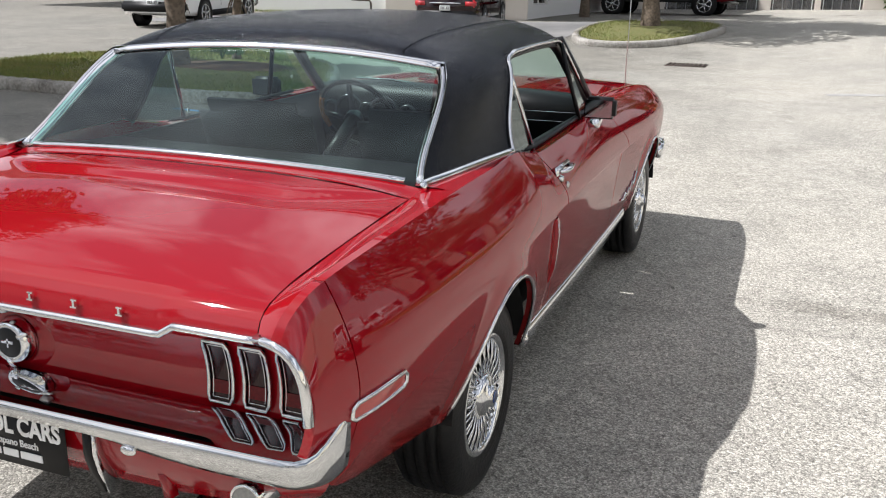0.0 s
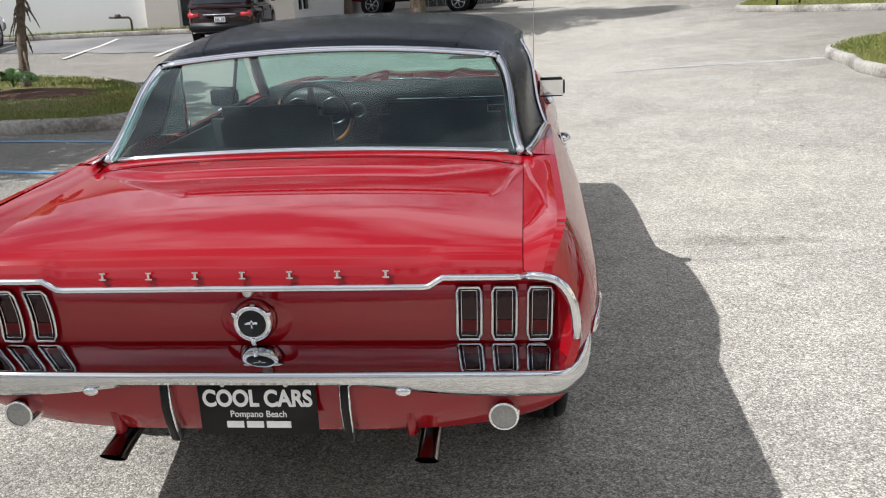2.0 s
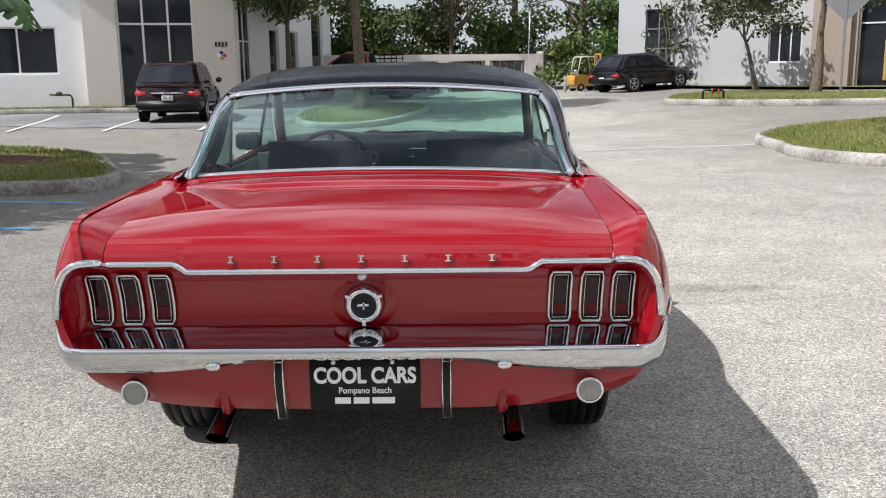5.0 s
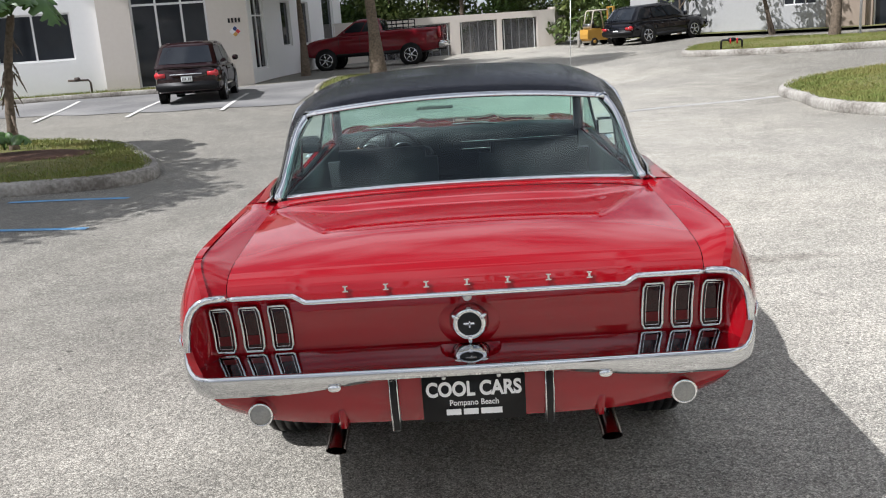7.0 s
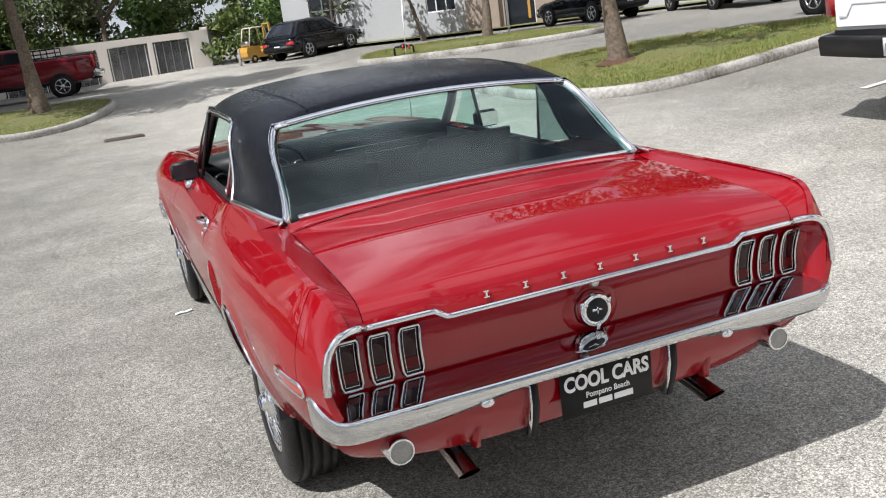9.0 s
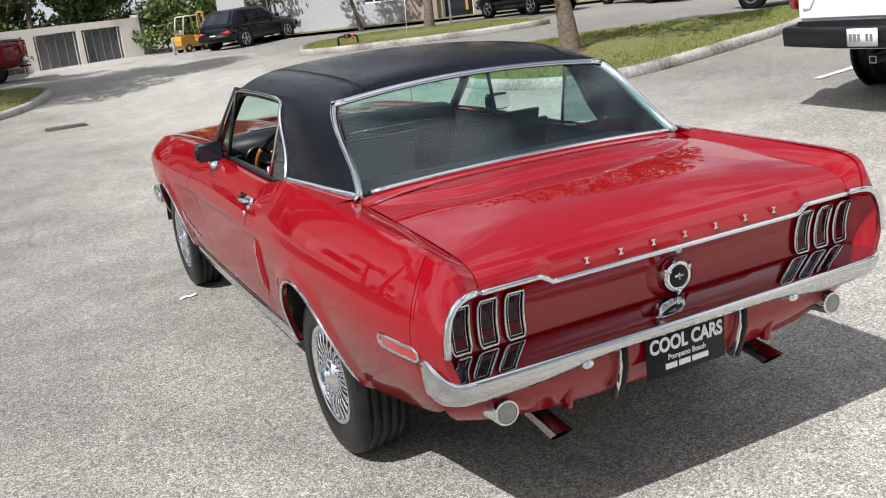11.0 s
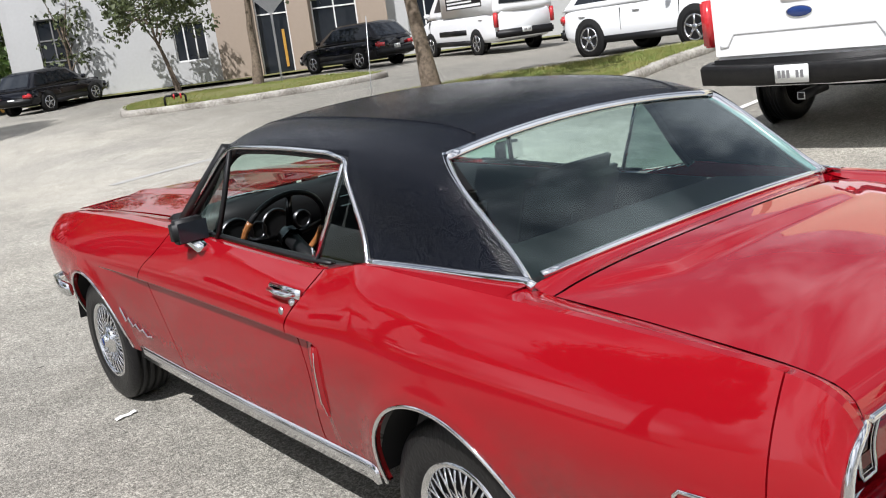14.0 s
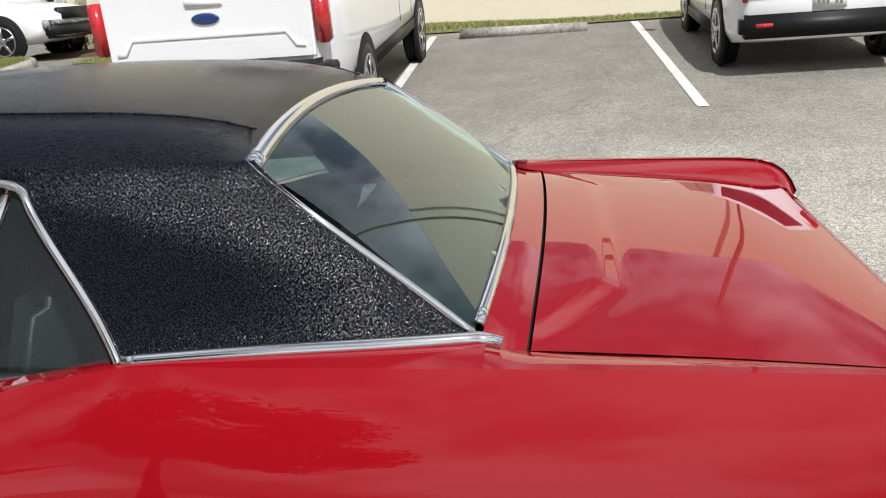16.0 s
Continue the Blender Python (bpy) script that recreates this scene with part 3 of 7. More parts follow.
def side_panel(s, y0, y1, ny, nz, ztop_cap=None):
    """Grid of the flank between two shut lines, each a function of height; arches cut out and rounded."""
    bm = bmesh.new()
    rows = []
    for i in range(ny + 1):
        row = []
        for j in range(nz + 1):
            v = j / nz
            y = 0.0
            ym = (y0(0.6) + (y1(0.6) - y0(0.6)) * i / ny)
            z = interp(ZBOT, ym) + (interp(ZTOP, ym) - interp(ZBOT, ym)) * v
            y = y0(z) + (y1(z) - y0(z)) * i / ny
            zb, zt, zc = interp(ZBOT, y), interp(ZTOP, y), crease_z(y)
            if v < 0.58:
                z = zb + (zc - 0.014 - zb) * v / 0.58
            elif v < 0.66:
                z = zc - 0.014 + 0.017 * (v - 0.58) / 0.08
            else:
                z = zc + 0.003 + (zt - zc - 0.003) * (v - 0.66) / 0.34
            row.append([y, z])
        rows.append(row)
    for wy, r in zip(WHEEL_Y, ARCH):
        for row in rows:
            for p in row:
                dy, dz = p[0] - wy, p[1] - WHEEL_Z
                q = math.hypot(dy, dz)
                if r - 0.045 < q < r + 0.004 and dz > -0.12:
                    p[0], p[1] = wy + dy * r / q, WHEEL_Z + dz * r / q
    vs = [[bm.verts.new((s * half_width(y, z), y, z)) for y, z in row] for row in rows]
    for i in range(ny):
        for j in range(nz):
            quad = (rows[i][j], rows[i + 1][j], rows[i + 1][j + 1], rows[i][j + 1])
            inside = False
            for wy, r in zip(WHEEL_Y, ARCH):
                cy, cz = sum(q[0] for q in quad) / 4, sum(q[1] for q in quad) / 4
                if math.hypot(cy - wy, cz - WHEEL_Z) < r - 0.002:
                    inside = True
            if not inside:
                f = (vs[i][j], vs[i + 1][j], vs[i + 1][j + 1], vs[i][j + 1])
                bm.faces.new(f if s > 0 else f[::-1])
    bmesh.ops.delete(bm, geom=[v for v in bm.verts if not v.link_faces], context="VERTS")
    # returned edge so that the sheet has depth
    rim = [e for e in bm.edges if e.is_boundary]
    ex = bmesh.ops.extrude_edge_only(bm, edges=rim)
    for v in ex["geom"]:
        if isinstance(v, bmesh.types.BMVert):
            v.co.x -= s * 0.022
    bmesh.ops.split_edges(bm, edges=rim)
    return bm


LID_ROWS = [(0.773, 0.957), (0.70, 0.954), (0.62, 0.950), (0.54, 0.9455), (0.45, 0.940), (0.35, 0.933), (0.25, 0.9255), (0.17, 0.918), (0.11, 0.909), (0.07, 0.9), (0.043, 0.888),
            (0.027, 0.873), (0.019, 0.858), (0.014, 0.843)]


def deck_z(x, y):
    t = [(b, a) for b, a in reversed(LID_ROWS[:10])]
    z = interp(t, y)
    u = min(1.0, abs(x) / 0.72)
    z += 0.030 * (1 - u ** 2.2) * smooth01(y / 0.3)
    yc = 0.60 + 0.16 * max(0.0, (u - 0.60) / 0.40)
    z += 0.012 * smooth01((y - yc) / 0.06) * (1 - u ** 6)
    z -= 0.003 * math.exp(-(((y - yc) / 0.06) ** 2)) * (1 - u ** 6)
    return z


def trim_z(x):
    """Height of the bright moulding across the tail, which steps down between the lamps."""
    return 0.838 - 0.024 * (1 - smooth01((abs(x) - 0.475) / 0.045))


def lid_point(u, v):
    x = (u * 2 - 1) * 0.7145
    k = v * (len(LID_ROWS) - 1)
    i = min(int(k), len(LID_ROWS) - 2)
    y = LID_ROWS[i][0] + (LID_ROWS[i + 1][0] - LID_ROWS[i][0]) * (k - i)
    z = LID_ROWS[i][1] + (LID_ROWS[i + 1][1] - LID_ROWS[i][1]) * (k - i)
    if y > 0.071:
        z = deck_z(x, y)
    else:
        top = deck_z(x, 0.071)
        f = (0.071 - y) / (0.071 - 0.014)
        g = (0.9 - z) / (0.9 - 0.843)
        z = top + (trim_z(x) + 0.004 - top) * g
    y -= 0.022 * (1 - (x / 0.713) ** 2) * smooth01((y - 0.5) / 0.27)
    return Vector((x, y, z))


def glass_point(u, v, grow=0.0):
    """Rear window; u from side to side, v from base to top."""
    a = u * 2 - 1
    w = (0.694 + (0.590 - 0.694) * v) + grow
    bulge = 1 - a * a
    y = 0.868 + (1.238 - 0.868) * v + (-0.03 + 0.065 * v) * bulge
    z = 0.983 + (1.262 - 0.983) * v + (0.026 + 0.006 * v) * bulge + 0.018 * math.sin(math.pi * v)
    return Vector((a * w, y, z))


RAIL_X = [(1.25, 0.632), (1.35, 0.655), (1.5, 0.683), (1.65, 0.70), (2.0, 0.703), (2.3, 0.695), (2.52, 0.68)]
RAIL_Z = [(1.25, 1.276), (1.4, 1.283), (1.65, 1.288), (2.05, 1.296), (2.3, 1.288), (2.52, 1.262)]
ROOF_Z = [(1.25, 1.303), (1.29, 1.325), (1.36, 1.352), (1.5, 1.378), (1.7, 1.392), (1.95, 1.397), (2.25, 1.39), (2.45, 1.368), (2.56, 1.335)]


def roof_point(u, v):
    a = u * 2 - 1
    a = math.copysign(1 - (1 - abs(a)) ** 1.6, a)
    v2 = v
    y = 1.245 + (2.51 - 1.245) * v2
    x = a * interp(RAIL_X, y)
    y += (0.04 * (1 - v2) + 0.05 * v2) * (1 - a * a)
    z = interp(RAIL_Z, y) + (interp(ROOF_Z, y) - interp(RAIL_Z, y)) * (0.47 * (1 - a * a) + 0.53 * (1 - abs(a) ** 9))
    if v <= 0.001:
        y, z = y - 0.012, z - 0.024 * (1 - abs(a) ** 6)
    return Vector((x, y, z))


PILLAR_TOP = 1.265 * 14 / 48


def pillar_point(s, u, v):
    """Broad rear pillar; u from its rear edge to the quarter window, v from base to roof."""
    base = Vector((0.738 + 0.059 * u, 0.856 + 0.584 * u, 0.983 + 0.004 * math.sin(math.pi * u) - 0.004 * u))
    yt = 1.245 + PILLAR_TOP * u - (0.012 if u <= 0.001 else 0.0)
    top = Vector((interp(RAIL_X, yt), yt, interp(RAIL_Z, yt)))
    p = base.lerp(top, v)
    p.x += (0.17 * v * (1 - v) * (v - 0.34) * (1 - u) + 0.16 * v * (1 - v) * (v - 0.46) * u) + 0.010 * math.sin(math.pi * v) * math.sin(math.pi * u)
    p.x += (0.07 + 0.06 * u) * v ** 4 * (1 - v)
    p.x -= 0.014 * max(0.0, 1 - u / 0.42) ** 2 * (1 - v)
    if u <= 0.001:
        p += Vector((-0.012, -0.004, -0.012)) * (1 - v)
    p.x *= s
    return p


def tyre_mesh(r, w):
    """Tyre with rounded shoulders, a sidewall ridge and four grooves round the tread."""
    half = [(r * 0.60, 0.42), (r * 0.665, 0.485), (r * 0.70, 0.478), (r * 0.80, 0.50), (r * 0.83, 0.494), (r * 0.93, 0.455), (r * 0.985, 0.375)]
    tread = []
    for g in (-0.26, -0.09, 0.09, 0.26):
        tread += [(r, w * (g - 0.022)), (r * 0.968, w * (g - 0.018)), (r * 0.968, w * (g + 0.018)), (r, w * (g + 0.022))]
    return lathe([(a, -w * o) for a, o in half] + tread + [(a, w * o) for a, o in reversed(half)], 56)


car = thing("coupe", "glossy red two-door classic coupe with black vinyl roof and chrome trim", "car")


def crown_y(u, v):
    y0 = 0.014 - 0.026 * u
    return y0 + (0.86 - y0) * v


def door_rear(z):
    return interp([(0.28, 1.77), (0.45, 1.775), (0.62, 1.80), (0.70, 1.832), (0.75, 1.83), (0.85, 1.745), (0.98, 1.635)], z)


def door_front(z):
    return interp([(0.28, 2.90), (0.38, 2.94), (0.56, 3.07), (0.69, 3.135), (0.75, 3.13), (0.86, 2.96), (0.98, 2.84)], z)


def build_body():
    for s in (1, -1):
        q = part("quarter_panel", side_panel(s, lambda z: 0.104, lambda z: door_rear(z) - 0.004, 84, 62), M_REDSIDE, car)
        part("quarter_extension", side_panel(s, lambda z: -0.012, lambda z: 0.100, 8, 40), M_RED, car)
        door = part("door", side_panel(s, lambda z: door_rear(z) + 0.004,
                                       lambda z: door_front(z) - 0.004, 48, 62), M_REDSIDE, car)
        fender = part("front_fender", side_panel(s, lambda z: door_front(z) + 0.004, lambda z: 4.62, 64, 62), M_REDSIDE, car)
        # dark backing behind the shut lines
        part("seam_backing", boxm(s * 0.74, 1.66, 0.30, s * 0.745, 3.2, 0.86), M_SEAM, car)
        # crown of the rear wing beside the boot lid
        def crown(u, v, s=s):
            q, p = -0.012 + 0.872 * v, 0.014 + 0.846 * v
            inner = interp([(0.014, 0.845), (0.019, 0.858), (0.027, 0.873), (0.043, 0.887), (0.07, 0.899), (0.11, 0.9085), (0.17, 0.917), (0.45, 0.9395), (0.773, 0.957), (0.86, 0.972)], p)
            return Vector((s * (0.7168 + (interp(XTOP, q) - 0.7168) * u), crown_y(u, v), inner * (1 - u) + interp(ZTOP, q) * u + 0.004 * math.sin(math.pi * u) * smooth01(v / 0.05)))
        part("wing_crown", flip_up(surf(crown, 10, 60)), M_RED, car)
        # shelf between the rear pillar's foot and the flank's ridge
        def shelf(u, v, s=s):
            y = 0.845 + 0.605 * v
            foot = pillar_point(s, min(1.0, max(0.002, (y - 0.856) / 0.584)), 0.0) + Vector((-s * 0.012, 0, -0.003))
            foot.y = y
            return foot.lerp(Vector((s * interp(XTOP, y), y, interp(ZTOP, y))), u) + Vector((0, 0, 0.003 * math.sin(math.pi * u)))
        part("belt_shelf", flip_up(surf(shelf, 5, 24)), M_RED, car)
        # crown of the front wing
        part("fender_crown", flip_up(surf(lambda u, v: Vector((s * (0.66 + (interp(XTOP, 2.93 + 1.69 * v) - 0.66) * u), 2.93 + 1.69 * v, interp(ZTOP, 2.93 + 1.69 * v) - 0.012 * (1 - u) + 0.008 * math.sin(math.pi * u))), 8, 30)), M_RED, car)
        # sill between belt and window line
        part("window_sill", flip_up(surf(lambda u, v: Vector((s * (0.745 + (interp(XTOP, 1.44 + 1.50 * v) - 0.745) * u), 1.44 + 1.50 * v, interp(ZTOP, 1.44 + 1.50 * v) - 0.006 * (1 - u))), 3, 30)), M_RED, car)
        part("window_seal", sweep([(s * 0.768, 1.70 + 0.09 * k, interp(ZTOP, 1.70 + 0.09 * k) + 0.003) for k in range(12)], half_round(0.026, 0.012), cap=True), M_BLACK, car)
        part("sill_moulding", sweep([(s * (half_width(y, interp(ZBOT, y) + 0.01) + 0.002), y, interp(ZBOT, y) + 0.012) for y in [1.46 + 0.04 * k for k in range(51)]],
                                    [(-0.012, -0.03), (0.012, -0.03), (0.014, 0.0), (0.01, 0.026), (-0.01, 0.028)]), M_CHROME, car, "bright sill moulding")
        for wy, r in zip(WHEEL_Y, ARCH):
            pts = []
            for k in range(41):
                a = radians(-18 + 216 * k / 40)
                y, z = wy + r * math.cos(a), WHEEL_Z + r * math.sin(a)
                if z > interp(ZBOT, y) - 0.01:
                    pts.append((s * (half_width(y, z) + 0.001), y, z))
            part("arch_moulding", sweep(pts, circle_sec(0.007, 6), up=Vector((1, 0, 0))), M_CHROME, car)
            part("wheel_well", surf(lambda u, v: Vector((s * (0.50 + 0.372 * v), wy + (r + 0.004) * math.cos(radians(4 + 172 * u)), WHEEL_Z + (r + 0.004) * math.sin(radians(4 + 172 * u)))), 36, 3), M_SEAM, car)
            part("well_back", boxm(s * 0.49, wy - r, 0.38, s * 0.50, wy + r, WHEEL_Z + r), M_SEAM, car, smooth=False)
    part("boot_lid", flip_up(surf(lid_point, 60, 52)), M_RED, car)
    def deck_front(u, v):
        a = u * 2 - 1
        p0 = Vector((a * 0.735, 0.781 - 0.022 * (1 - a * a), deck_z(a * 0.72, 0.773) + 0.001 - 0.004 * abs(a) ** 8))
        g = glass_point(u, 0.0)
        p1 = Vector((g.x * 1.045, g.y - 0.010, g.z - 0.005 - 0.010 * abs(a) ** 8))
        return p0.lerp(p1, v) - Vector((0, 0, 0.004 * math.sin(math.pi * v)))
    part("deck_panel", flip_up(surf(deck_front, 40, 6)), M_RED, car)
    part("lid_gap", flip_up(surf(lambda u, v: Vector(((u * 2 - 1) * 0.74, 0.06 + 0.76 * v, deck_z((u * 2 - 1) * 0.72, 0.06 + 0.71 * v) - 0.022)), 20, 20)), M_SEAM, car)

    def tail(u, v):
        a = u * 2 - 1
        x = a * 0.838
        z = 0.835 + (0.56 - 0.835) * v
        top = min(0.838, trim_z(x), interp(TAIL_CORNER, abs(x)) - 0.002)
        z = top + (0.56 - top) * v
        y = interp(TAIL_Y, z)
        e = max(smooth01((abs(a) - 0.945) / 0.055), smooth01((z - interp(TAIL_CORNER, abs(x)) + 0.03) / 0.026) if abs(x) > 0.74 else 0.0)
        y += (-0.006 - y) * e
        return Vector((x, y, z))
    part("tail_panel", flip_up(surf(tail, 90, 24)), M_RED, car, "concave red tail panel")
    vx = lambda a, v: a * (0.838 - 0.075 * v ** 2.0)
    part("rear_valance", flip_up(surf(lambda u, v: Vector((vx(u * 2 - 1, v), 0.042 + 0.055 * v + 0.05 * (abs(u * 2 - 1)) ** 5 - 0.02 * math.sin(math.pi * v), 0.548 - 0.175 * v + 0.04 * (abs(u * 2 - 1) ** 4) * v)), 48, 12)), M_RED, car)
    part("valance_lip", flip_up(surf(lambda u, v: Vector((vx(u * 2 - 1, 1), 0.097 + 0.05 * (abs(u * 2 - 1)) ** 5 + 0.1 * v, 0.373 + 0.04 * (abs(u * 2 - 1) ** 4))), 40, 2)), M_RED, car)
    # bright moulding round the tail
    for s in (1, -1):
        edge = [(s * 0.7175, 0.010, 0.842), (s * 0.745, 0.000, 0.845), (s * 0.772, -0.010, 0.845), (s * 0.795, -0.0145, 0.838), (s * 0.814, -0.0155, 0.822), (s * 0.828, -0.016, 0.80), (s * 0.837, -0.017, 0.775), (s * 0.843, -0.018, 0.74), (s * 0.846, -0.019, 0.69)]
        part("tail_end_moulding", sweep(edge, half_round(0.024, 0.014), up=Vector((0, -1, 0))), M_CHROME, car)
    part("lid_moulding", sweep([(x, 0.012, trim_z(x)) for x in [-0.713 + 1.426 * k / 80 for k in range(81)]], half_round(0.019, 0.013), up=Vector((0, -1, 0))), M_CHROME, car)
    # underside
    part("underbody", boxm(-0.60, 0.35, 0.36, 0.60, 4.4, 0.40), M_SEAM, car)
    part("fuel_tank", boxm(-0.34, 0.28, 0.29, 0.34, 0.85, 0.37, 0.02), M_BLACK, car)


build_body()


def build_bumper():
    pts = []
    n = 80
    for k in range(n + 1):
        t = -1 + 2 * k / n
        s = 1 if t > 0 else -1
        q = abs(t)
        if q < 0.80:
            x, y = 0.775 * q / 0.80, -0.055 + 0.012 * (q / 0.8) ** 2
        else:
            ang = (q - 0.80) / 0.20 * math.pi / 2
            x, y = 0.775 + 0.112 * math.sin(ang), -0.043 + 0.125 * (1 - math.cos(ang))
        pts.append((s * x, y, q))
    bm = bmesh.new()
    rings = []
    for i, (x, y, q) in enumerate(pts):
        a, c = pts[max(0, i - 1)], pts[min(n, i + 1)]
        d = Vector((c[0] - a[0], c[1] - a[1], 0)).normalized()
        inw = Vector((-d.y, d.x, 0))
        e = smooth01((q - 0.86) / 0.14)
        mid = 0.034 * (1 - smooth01((q - 0.15) / 0.5))
        prof = [(0.115 - 0.07 * e, 0.624 - 0.03 * e), (0.07 - 0.03 * e, 0.612 - 0.008 * e), (0.030 - 0.008 * e, 0.601 + 0.03 * e), (0.012 + 0.001 * e, 0.594 + 0.065 * e), (0.007, 0.5925 + 0.071 * e), (0.003, 0.589 + 0.070 * e), (0.0, 0.580 + 0.06 * e), (0.003, 0.562 + 0.018 * e), (0.010, 0.543 + mid * 0.6), (0.020, 0.527 + mid * 0.9), (0.034, 0.514 - 0.004 * e + mid), (0.052, 0.507 - 0.010 * e + mid), (0.085 - 0.03 * e, 0.510 - 0.012 * e + mid)]
        rings.append([bm.verts.new(Vector((x, y, 0)) + inw * o + Vector((0, 0, z + 0.014))) for o, z in prof])
    for r0, r1 in zip(rings, rings[1:]):
        for j in range(len(r0) - 1):
            bm.faces.new((r0[j], r1[j], r1[j + 1], r0[j + 1]))
    for r in (rings[0], rings[-1]):
        bm.faces.new(r)
    bumper = part("rear_bumper", flip_up(bm), M_BUMPER, car, "chrome rear bumper")
    for x in (-0.41, 0.41):
        b = bmesh.new()
        bmesh.ops.create_uvsphere(b, u_segments=12, v_segments=8, radius=0.018)
        bmesh.ops.scale(b, vec=(1.2, 0.5, 0.7), verts=b.verts)
        bmesh.ops.translate(b, vec=(x, -0.038, 0.552), verts=b.verts)
        part("bumper_bolt", b, M_CHROME, bumper)
    for x in (-0.238, 0.246):
        g = part("bumper_guard", sweep([(x, 0.034, 0.545), (x, 0.032, 0.48), (x, 0.044, 0.43), (x, 0.070, 0.362)], [(-0.015, -0.02), (0.015, -0.02), (0.015, 0.012), (0.011, 0.016), (-0.011, 0.016), (-0.015, 0.012)], up=Vector((0, -1, 0))), M_CHROME, car)
        part("rubber_strip", sweep([(x, 0.017, 0.543), (x, 0.015, 0.48), (x, 0.028, 0.43), (x, 0.054, 0.365)], [(-0.0115, -0.004), (0.0115, -0.004), (0.009, 0.006), (-0.009, 0.006)], up=Vector((0, -1, 0))), M_BLACK, g)
    # front bumper with its wrapped ends
    fp = [(s * x, y, 0.49) for s, x, y in [(-1, 0.885, 4.28), (-1, 0.888, 4.45), (-1, 0.86, 4.60), (-1, 0.78, 4.68), (-1, 0.4, 4.74), (1, 0.0, 4.76), (1, 0.4, 4.74), (1, 0.78, 4.68), (1, 0.86, 4.60), (1, 0.888, 4.45), (1, 0.885, 4.28)]]
    part("front_bumper", sweep(fp, [(-0.012, -0.036), (0.012, -0.032), (0.022, 0.0), (0.012, 0.032), (-0.012, 0.036)]), M_CHROME, car)
    part("front_panel", surf(lambda u, v: Vector(((u * 2 - 1) * (0.78 - 0.02 * v), 4.60 + 0.06 * (1 - (u * 2 - 1) ** 2), 0.36 + 0.48 * v)), 20, 8), M_RED, car)


build_bumper()


def rounded_path(pts):
    """Cut the corners of a path once."""
    pts = [Vector(p) for p in pts]
    out = [pts[0]]
    for p, q in zip(pts, pts[1:]):
        out += [p.lerp(q, 0.25), p.lerp(q, 0.75)]
    return out + [pts[-1]]


